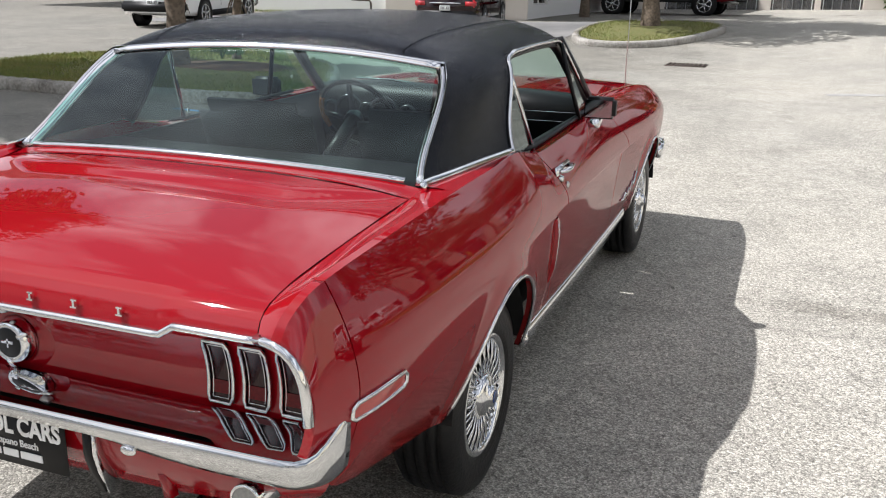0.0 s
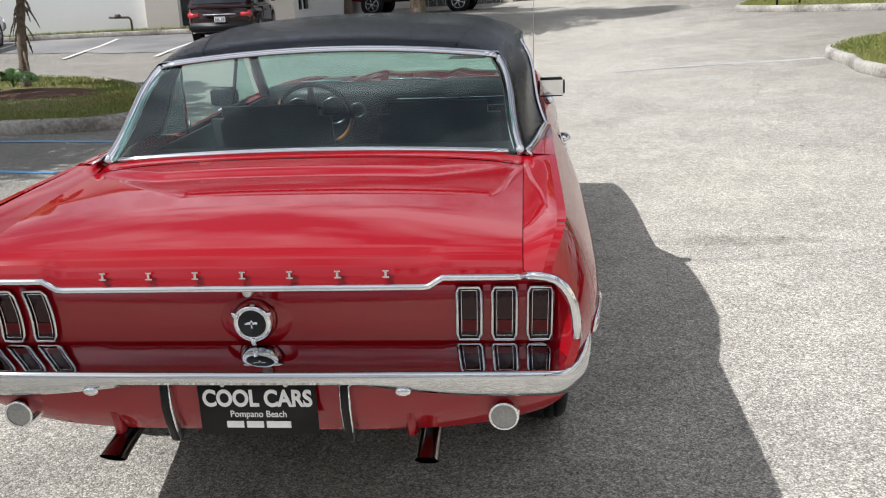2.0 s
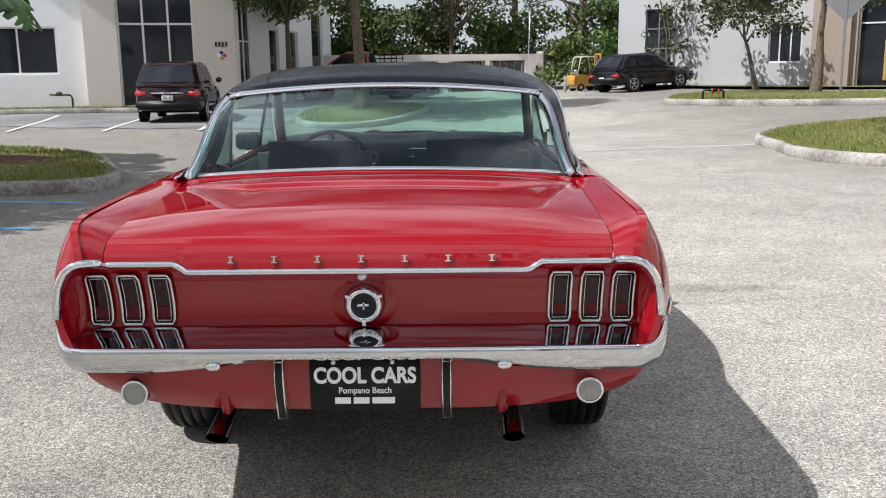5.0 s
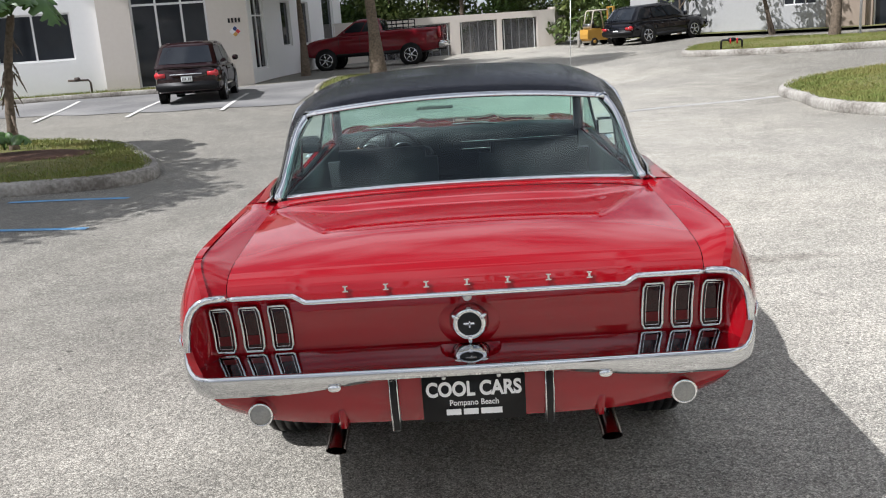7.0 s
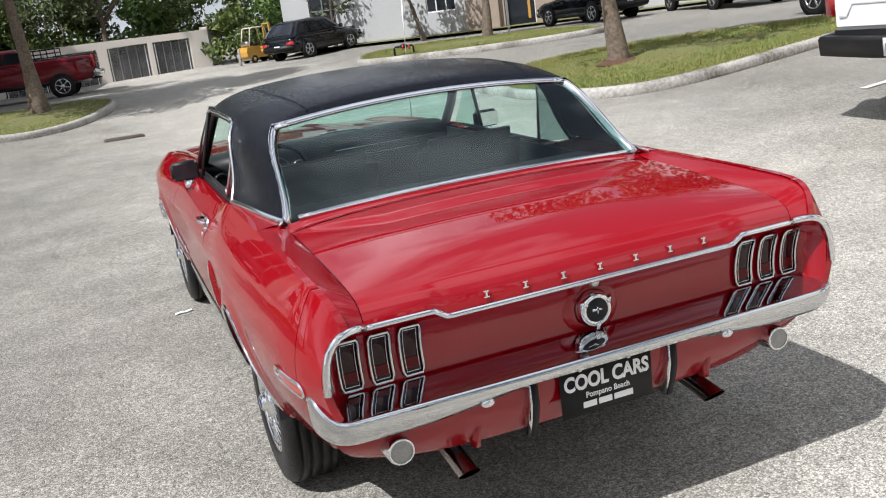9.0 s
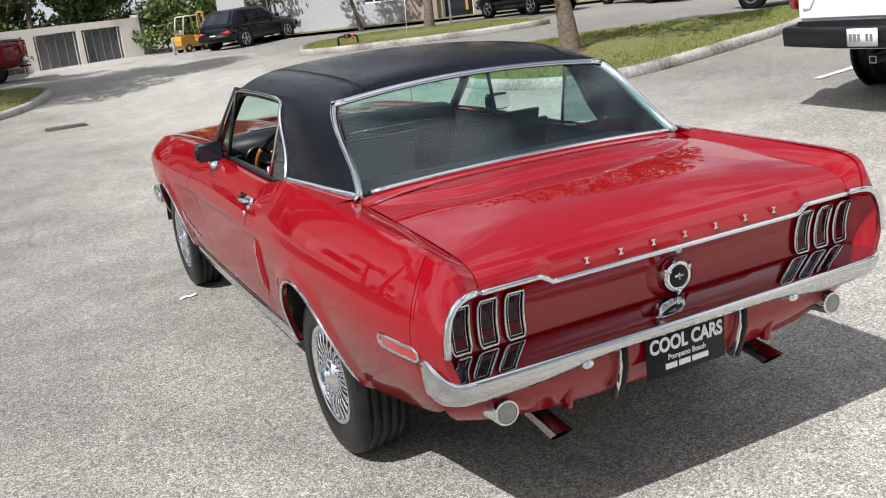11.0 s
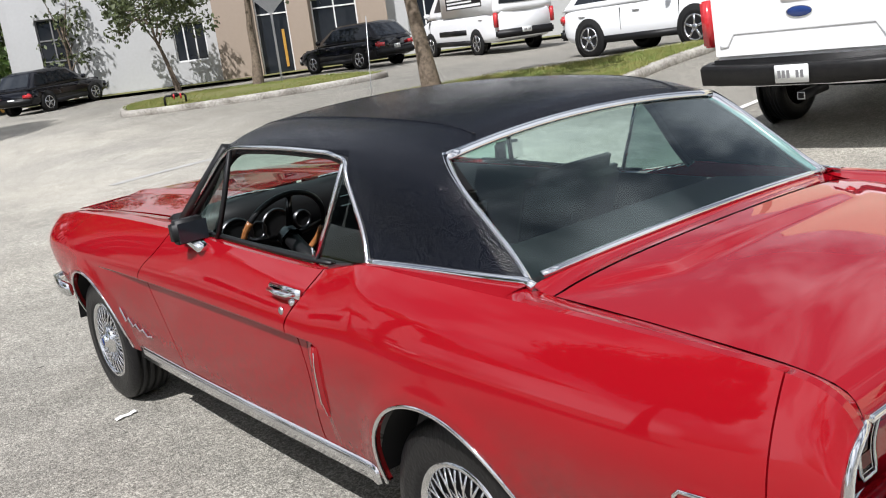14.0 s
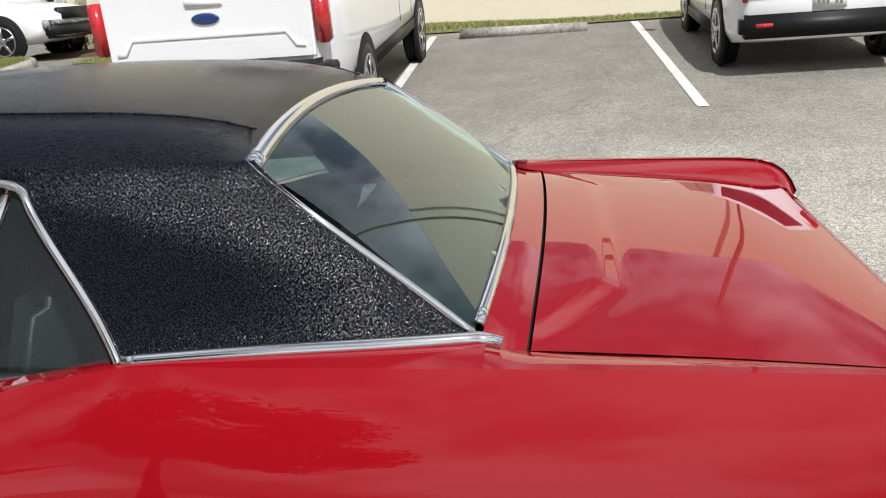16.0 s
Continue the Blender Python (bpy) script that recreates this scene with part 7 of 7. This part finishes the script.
def pickup(name, label, m, paint, L, W, bump):
    w = W / 2
    bed = [(-L / 2, 1.43), (-0.3, 1.43), (-0.25, 1.36), (1.35, 1.34), (1.8, 1.30), (L / 2 - 0.4, 1.20), (L / 2, 1.0)]
    v = vehicle(name, label, "pickup truck", m, L, W, paint, bed, (-0.55, -0.35, 0.55, 1.45), 1.93, 0.40, (-L / 2 + 1.28, L / 2 - 0.98), low=0.50, bumper=bump, tail="tall", plate=True, doors=2, spokes=6)
    part("bed_floor_cover", boxm(-w * 0.84, -L / 2 + 0.1, 1.435, w * 0.84, -0.65, 1.455), M_BLACK, v, smooth=False)
    tg = part("tailgate", boxm(-w * 0.86, -L / 2 - 0.02, 0.875, w * 0.86, -L / 2 + 0.06, 1.46, 0.02), paint, v, "flat tailgate with a stepped band", smooth=False)
    part("gate_handle", boxm(-0.16, -L / 2 - 0.032, 1.325, 0.16, -L / 2 - 0.018, 1.40, 0.01), paint, tg)
    part("gate_band", sweep([(-w * 0.79, -L / 2 - 0.021, 0.985), (-w * 0.72, -L / 2 - 0.021, 0.99), (-w * 0.64, -L / 2 - 0.021, 1.105), (w * 0.64, -L / 2 - 0.021, 1.105), (w * 0.72, -L / 2 - 0.021, 0.99), (w * 0.79, -L / 2 - 0.021, 0.985)], half_round(0.045, 0.012), up=Vector((0, -1, 0))), paint, tg)
    for k in range(5):
        part("embossed_bar", boxm(-0.42 + 0.17 * k, -L / 2 - 0.0212, 1.03, -0.30 + 0.17 * k, -L / 2 - 0.019, 1.065), paint, tg, smooth=False)
    b = bmesh.new()
    bmesh.ops.create_uvsphere(b, u_segments=24, v_segments=10, radius=1)
    bmesh.ops.scale(b, vec=(0.115, 0.016, 0.046), verts=b.verts)
    bmesh.ops.translate(b, vec=(0, -L / 2 - 0.022, 1.235), verts=b.verts)
    ov = part("badge", b, M_BLUEOVAL, tg, "plain blue oval badge")
    part("badge_rim", sweep([(0.117 * math.cos(a), -L / 2 - 0.026, 1.235 + 0.047 * math.sin(a)) for a in (2 * math.pi * k / 32 for k in range(32))], circle_sec(0.004, 5), up=Vector((0, -1, 0)), closed=True), M_CHROME, ov)
    part("step_bumper", sweep([(-w * 0.97, -L / 2 + 0.10, 0.755), (-w * 0.93, -L / 2 - 0.10, 0.755), (-w * 0.3, -L / 2 - 0.16, 0.745), (w * 0.3, -L / 2 - 0.16, 0.745), (w * 0.93, -L / 2 - 0.10, 0.755), (w * 0.97, -L / 2 + 0.10, 0.755)], [(-0.06, -0.11), (0.04, -0.10), (0.05, 0.05), (0.03, 0.075), (-0.06, 0.075)]), bump, v)
    hitch = part("tow_hitch", boxm(-0.04, -L / 2 - 0.10, 0.49, 0.04, -L / 2 + 0.3, 0.56, 0.006), M_BLACK, v)
    part("receiver_rim", sweep([(x, -L / 2 - 0.101, z) for x, z in ((-0.032, 0.497), (0.032, 0.497), (0.032, 0.553), (-0.032, 0.553))], circle_sec(0.006, 5), up=Vector((0, -1, 0)), closed=True), M_STEEL, hitch)
    part("axle", sweep([(-w + 0.2, -L / 2 + 1.28, 0.4), (w - 0.2, -L / 2 + 1.28, 0.4)], circle_sec(0.07, 8)), M_BLACK, v)
    part("exhaust_pipe", sweep([(w * 0.45, -L / 2 + 1.0, 0.45), (w * 0.75, -L / 2 + 0.35, 0.47)], circle_sec(0.035, 8)), M_STEEL, v)
    return v


pickup("pickup", "white pickup truck with a black step bumper parked nose-in", at_ground(8.25, 3.50, -90), M_WPAINT, 5.9, 2.03, M_RUBBER)
red_truck = pickup("pickup", "deep red pickup truck with a black bed rack beyond the island", at_ground(-2.85, 31.0, 84) @ Matrix.Scale(0.86, 4), M_RPAINT, 5.8, 2.02, M_CHROME)
for s in (1, -1):
    for y in (-0.62, -1.1, -1.6):
        part("rack_post", boxm(s * 0.86 - 0.02, y - 0.02, 1.33, s * 0.86 + 0.02, y + 0.02, 1.80), M_BLACK, red_truck, smooth=False)
    for z in (1.48, 1.63, 1.78):
        part("rack_rail", boxm(s * 0.86 - 0.018, -1.62, z, s * 0.86 + 0.018, -0.60, z + 0.035), M_BLACK, red_truck, smooth=False)
for z in (1.48, 1.63, 1.78):
    part("rack_rail", boxm(-0.85, -0.635, z, 0.85, -0.605, z + 0.035), M_BLACK, red_truck, smooth=False)


def van():
    m = at_ground(17.9, 21.8, -14)
    v = vehicle("van", "white panel van with black lettering panels on its side", "van", m, 5.6, 2.05, M_WPAINT, [(-2.8, 1.2), (-2.6, 1.22), (0, 1.2), (1.6, 1.2), (2.2, 1.1), (2.6, 0.95), (2.8, 0.75)], (-2.78, -2.7, 1.0, 2.0), 2.35, 0.35, (-1.55, 1.75), low=0.32, tail="tall", doors=1, cladding=True)
    for s in (1, -1):
        part("cargo_panel", boxm(s * 0.80, -2.6, 1.15, s * 1.025, 0.75, 2.15, 0.04), M_WPAINT, v)
        sg = part("side_sign", boxm(s * 1.026, -2.1, 1.42, s * 1.031, 0.3, 2.05), M_BLACK, v, "dark sign panel with plain white bars", smooth=False)
        for z, h in ((1.93, 0.07), (1.80, 0.08), (1.68, 0.06), (1.58, 0.05)):
            part("printed_bar", boxm(s * 1.031, -1.5, z, s * 1.034, 0.2, z + h), M_WHITEINK, sg, smooth=False)
        part("printed_bar", boxm(s * 1.031, -2.05, 1.45, s * 1.034, 0.2, 1.53), M_WHITEINK, sg, smooth=False)
        part("rub_strip", boxm(s * 1.02, -0.95, 0.62, s * 1.04, 1.0, 0.78, 0.01), M_BLACK, v)


van()


# ---- trees and plants ----
def leaf_mesh(name, clumps, per, size, material, seed, droop=0.0):
    """Many small leaves gathered round clump centres: (x, y, z, radius)."""
    rng = np.random.default_rng(seed)
    V, F = [], []
    for (cx, cy, cz, r) in clumps:
        n = int(per * (r / 0.5) ** 2)
        d = rng.normal(size=(n, 3))
        d /= np.linalg.norm(d, axis=1)[:, None]
        rad = r * rng.uniform(0.25, 1.05, n) ** 0.6
        c = np.array([cx, cy, cz]) + d * rad[:, None] * np.array([1, 1, 0.8])
        for p in c:
            a, b = rng.normal(size=3), rng.normal(size=3)
            a /= np.linalg.norm(a)
            b -= a * a.dot(b)
            b /= np.linalg.norm(b)
            s = size * rng.uniform(0.6, 1.3)
            k = len(V)
            V += [tuple(p - a * s), tuple(p + b * s * 0.45), tuple(p + a * s), tuple(p - b * s * 0.45)]
            F.append((k, k + 1, k + 2, k + 3))
    me = bpy.data.meshes.new(name)
    me.from_pydata(V, [], F)
    me.materials.append(material)
    return me


def tree(x, y, h, trunk_r, crown_r, base_h, leaf, seed, label, lean=(0.0, 0.0), per=55, size=0.10, nclump=34, lift=0.13, squash=0.75):
    rng = random.Random(seed)
    z0 = ground_z(x, y) + lift
    t = thing("tree", label, "tree", pose(x, y, z0), "trees in the lot")
    bm = bmesh.new()
    top = Vector((lean[0], lean[1], base_h))
    pts = [Vector((0, 0, -0.15)), Vector((lean[0] * 0.3 + rng.uniform(-0.04, 0.04), lean[1] * 0.3, base_h * 0.35)), Vector((lean[0] * 0.65, lean[1] * 0.65 + rng.uniform(-0.05, 0.05), base_h * 0.7)), top, top + Vector((lean[0] * 0.4, lean[1] * 0.4, (h - base_h) * 0.55))]

    def limb(points, r0, r1):
        rings = []
        n = len(points)
        for i, p in enumerate(points):
            d = (points[min(n - 1, i + 1)] - points[max(0, i - 1)]).normalized()
            a = d.cross(Vector((0.3, 1, 0.1))).normalized()
            b = d.cross(a)
            r = r0 + (r1 - r0) * i / (n - 1)
            if i == 0 and r0 == trunk_r:
                r *= 1.35
            rings.append([bm.verts.new(p + (a * math.cos(q) + b * math.sin(q)) * r * rng.uniform(0.9, 1.1)) for q in (2 * math.pi * k / 9 for k in range(9))])
        for a, b in zip(rings, rings[1:]):
            for k in range(9):
                bm.faces.new((a[k], a[(k + 1) % 9], b[(k + 1) % 9], b[k]))
    limb(pts, trunk_r, trunk_r * 0.35)
    clumps = []
    ch = h - base_h
    for k in range(nclump):
        a = rng.uniform(0, 6.283)
        rr = crown_r * math.sqrt(rng.uniform(0.02, 1))
        zz = base_h + ch * (0.10 + 0.85 * rng.uniform(0, 1)) * (1 - 0.35 * (rr / crown_r) ** 2)
        c = Vector((math.cos(a) * rr + lean[0], math.sin(a) * rr + lean[1], zz))
        clumps.append((c.x, c.y, c.z, crown_r * rng.uniform(0.20, 0.36)))
        if k < 11:
            s = pts[2].lerp(pts[4], rng.uniform(0.1, 0.9))
            mid = s.lerp(c, 0.5) + Vector((0, 0, 0.12 * crown_r))
            limb([s, mid, c], trunk_r * 0.42, trunk_r * 0.10)
    part("trunk", flip_up(bm), M_BARK, t)
    cr = new("crown", leaf_mesh("crown", clumps, per, size, leaf, seed))
    cr.parent = t
    tagged(cr, "loose leafy crown")
    return t


tree(7.35, 11.3, 6.6, 0.15, 2.3, 2.7, M_LEAF2, 1, "slim tree with grey-brown bark on the grass island", lean=(-0.35, 0.1), per=85)
tree(10.3, 23.0, 6.4, 0.14, 2.9, 2.25, M_LEAF2, 2, "slim street tree on the grass island", lean=(0.1, 0.0), per=85)
tree(11.2, 30.6, 4.7, 0.09, 1.8, 1.7, M_LEAF2, 3, "young sparse tree before the white wall", lean=(-0.5, 0.0), per=80)
tree(8.9, 34.6, 4.4, 0.08, 0.95, 1.2, M_LEAF2, 4, "narrow young tree before the white wall", per=50, lift=0)
tree(-2.15, 23.2, 8.5, 0.20, 3.0, 3.4, M_LEAF, 5, "dark broad street tree on the island", lean=(-0.2, 0.1), per=130, nclump=60)
tree(-4.9, 27.5, 7.5, 0.13, 2.4, 2.4, M_LEAF, 6, "dark tree beside the white building", per=120, nclump=44, lift=0.1)
tree(0.4, 39.0, 8.0, 0.18, 3.0, 2.2, M_LEAF2, 7, "olive tree behind the bin enclosure", per=110, lift=0)
tree(6.2, 39.5, 7.6, 0.15, 2.4, 2.4, M_LEAF3, 8, "light green tree near the forklift", per=50, lift=0)
tree(3.4, 42.0, 12.0, 0.2, 1.2, 7.5, M_LEAF2, 9, "tall thin trunk wrapped with vines", per=40, nclump=14, lift=0)
tree(-8.0, 40.0, 9.0, 0.2, 3.6, 2.4, M_LEAF, 15, "dark tree behind the lot", per=110, lift=0)
tree(-10.0, 6.2, 8.0, 0.2, 2.9, 3.4, M_LEAF, 33, "leafy tree at the edge of the lot", per=150, nclump=60, lift=0)
tree(-11.0, -9.0, 8.0, 0.2, 3.0, 3.0, M_LEAF2, 30, "street tree behind the lot", per=40, lift=0)
tree(2.2, -11.5, 8.0, 0.2, 3.0, 3.0, M_LEAF2, 31, "street tree behind the lot", per=40, lift=0)


def shrub(x, y, r, h, leaf, seed, label, size=0.09, per=60, n=16, z=None):
    rng = random.Random(seed)
    z0 = ground_z(x, y) if z is None else z
    t = thing("shrub", label, "shrub", pose(x, y, z0), "shrubs")
    cl = [(math.cos(a) * rr, math.sin(a) * rr, h * rng.uniform(0.15, 0.85), r * rng.uniform(0.3, 0.5)) for a, rr in ((rng.uniform(0, 6.28), r * math.sqrt(rng.random()) * 0.8) for _ in range(n))]
    part("stems", sweep([(0, 0, -0.1), (0.02, 0, h * 0.6)], circle_sec(0.03, 6), up=Vector((1, 0, 0))), M_BARK, t)
    o = new("foliage", leaf_mesh("foliage", cl, per, size, leaf, seed))
    o.parent = t


for k, (x, y, r, h, lf) in enumerate(((1.6, 39.5, 1.9, 3.6, M_LEAF3), (3.6, 40.4, 1.8, 4.0, M_LEAF), (-1.2, 41, 2.2, 4.2, M_LEAF), (7.6, 41.5, 2.2, 4.4, M_LEAF), (5.2, 36.8, 1.2, 2.4, M_LEAF), (6.6, 37.2, 1.2, 2.8, M_LEAF3), (-4.5, 42, 2.4, 4.0, M_LEAF3), (-7.6, 41.4, 2.4, 4.8, M_LEAF), (-2.9, 40.2, 2.0, 4.6, M_LEAF))):
    shrub(x, y, r, h, lf, 40 + k, "dense green hedge shrub behind the lot", size=0.13, per=90, n=20)
shrub(15.3, 9.9, 0.75, 0.95, M_LEAF3, 60, "bright green shrub in a mulch bed", size=0.06, per=160)
tagged(part("mulch_bed", lathe([(0.0, 0.05), (0.9, 0.03), (1.1, -0.02)], 24, axis="z", m=Matrix.Translation((15.0, 9.8, ground_z(15, 9.8) + 0.03))), M_MULCH, None), "red-brown mulch round a shrub", "mulch", kind="structure")
tagged(part("mulch_bed", lathe([(0.0, 0.05), (0.25, 0.03), (0.42, -0.03)], 24, axis="z", m=Matrix.Translation((7.35, 11.3, ground_z(7.35, 11.3) + 0.16))), M_MULCH, None), "red-brown mulch round a tree trunk", "mulch", kind="structure")
tagged(part("mulch_bed", lathe([(0.0, 0.06), (0.7, 0.05), (1.0, 0.0)], 28, axis="z", m=Matrix.Translation((-6.3, 10.2, ground_z(-6.3, 10.2) + 0.13)) @ Matrix.Diagonal((1.2, 0.8, 1, 1))), M_MULCH, None), "brown mulch under palms", "mulch", kind="structure")


def broad_leaf(rng, base, a, L, el, width, droop=0.75):
    """One broad blade with torn lobes along its edges, bending down with its length."""
    d = Vector((math.cos(a), math.sin(a), 0))
    cuts = sorted(rng.uniform(0.15, 0.95) for _ in range(rng.randint(5, 9)))
    twist = rng.uniform(-0.5, 0.5)

    def f(u, v):
        w = v * 2 - 1
        s = u * L
        p = base + d * (math.cos(el) * s) + Vector((0, 0, math.sin(el) * s - droop * s * s / L))
        half = width * max(0.0, math.sin(math.pi * (0.06 + 0.92 * max(0.0, (u - 0.18) / 0.82)))) ** 0.6 if u > 0.18 else 0.012
        tear = min([abs(u - q) for q in cuts] or [1])
        if tear < 0.014 and abs(w) > 0.3:
            half *= 0.45
        side = Vector((-d.y, d.x, twist * w)) * (w * half)
        return p + side + Vector((0, 0, -0.45 * abs(w) * abs(w) * half))
    return surf(f, 44, 6)


def broad_leaved(x, y, h, n, seed, label, blade=1.3, trunk=0.07, stalk=(35, 75), lean=(0.0, 0.0), spread=()):
    rng = random.Random(seed)
    t = thing("broad_leaved_plant", label, "plant", pose(x, y, ground_z(x, y) + 0.13), "broad-leaved plants")
    if h > 0.6:
        pts = [Vector((lean[0] * q * q, lean[1] * q * q, -0.1 + (h + 0.1) * q)) for q in (k / 16 for k in range(17))]
        bm = bmesh.new()
        rings = []
        for k, p in enumerate(pts):
            r = trunk * (1.25 - 0.35 * k / 16) * (1.0 if k % 2 else 0.86)
            rings.append([bm.verts.new(p + Vector((math.cos(q) * r, math.sin(q) * r, rng.uniform(-0.02, 0.02)))) for q in (2 * math.pi * j / 10 for j in range(10))])
        for r0, r1 in zip(rings, rings[1:]):
            for j in range(10):
                bm.faces.new((r0[j], r0[(j + 1) % 10], r1[(j + 1) % 10], r1[j]))
        stem = part("stem", flip_up(bm), M_BARK, t)
        for k in range(14):
            q = rng.uniform(0.35, 0.98)
            part("dry_sheath", broad_leaf(rng, pts[int(q * 16)], rng.uniform(0, 6.28), rng.uniform(0.18, 0.34), radians(rng.uniform(-10, 50)), 0.022, 1.4), M_BARK, stem)
        top = pts[-1]
    else:
        top = Vector((0, 0, h))
    for a, L in spread:
        part("leaf", broad_leaf(rng, top, a, L, radians(62), 0.19 * L, 0.98), M_BANANA, t)
    for k in range(n):
        a = 2 * math.pi * k / n + rng.uniform(-0.3, 0.3)
        L = blade * rng.uniform(0.8, 1.15)
        part("leaf", broad_leaf(rng, top, a, L, radians(rng.uniform(*stalk)), 0.17 * L), M_BANANA, t)


broad_leaved(-6.82, 11.24, 2.0, 9, 70, "tall broad-leaved palm-like plant with torn green leaves", 1.6, 0.065, (45, 80), (0.30, 0.0), ((-0.35, 1.75), (0.5, 1.6), (3.5, 1.5)))
broad_leaved(-6.62, 10.55, 0.1, 6, 71, "low broad-leaved green plant in mulch", 0.85, 0.06, (60, 82))
broad_leaved(-7.5, 10.6, 0.1, 7, 72, "low broad-leaved green plant in mulch", 1.0, 0.06, (55, 80))
broad_leaved(-6.95, 9.95, 3.4, 10, 73, "thick-trunked palm-like plant on the planted island", 1.7, 0.13, (30, 75), (-0.25, 0.1))

# road sign seen from its back
sg = thing("road_sign", "grey back of a diamond road sign on a post", "sign", pose(10.75, 22.4, ground_z(10.75, 22.4) + 0.1, 0, 0, -30))
part("post", boxm(-0.03, -0.03, 0, 0.03, 0.03, 2.6), M_STEEL, sg, smooth=False)
pl = part("panel", boxm(-0.38, 0.03, -0.38, 0.38, 0.036, 0.38), M_STEEL, sg, smooth=False)
pl.matrix_basis = pose(0, 0, 2.4, 0, 45, 0)

# plain building wall closing the lot behind the camera
facade("wall_south", "white stucco wall across the lot", (30, -22, 0.0), 180, 60, 6.5, [(8, 1, 10, 2.4), (18, 1, 20, 2.4), (30, 0, 33, 3.2), (42, 1, 44, 2.4)], M_STUCCO)
# wire pole beyond the bays
po = thing("utility_pole", "slim pole with a thin wire beside the cream wall", "pole", pose(15.6, -3.5, 0.5))
part("pole", sweep([(0, 0, -0.3), (0, 0, 8.5)], circle_sec(0.06, 10), up=Vector((1, 0, 0))), M_BARK, po)
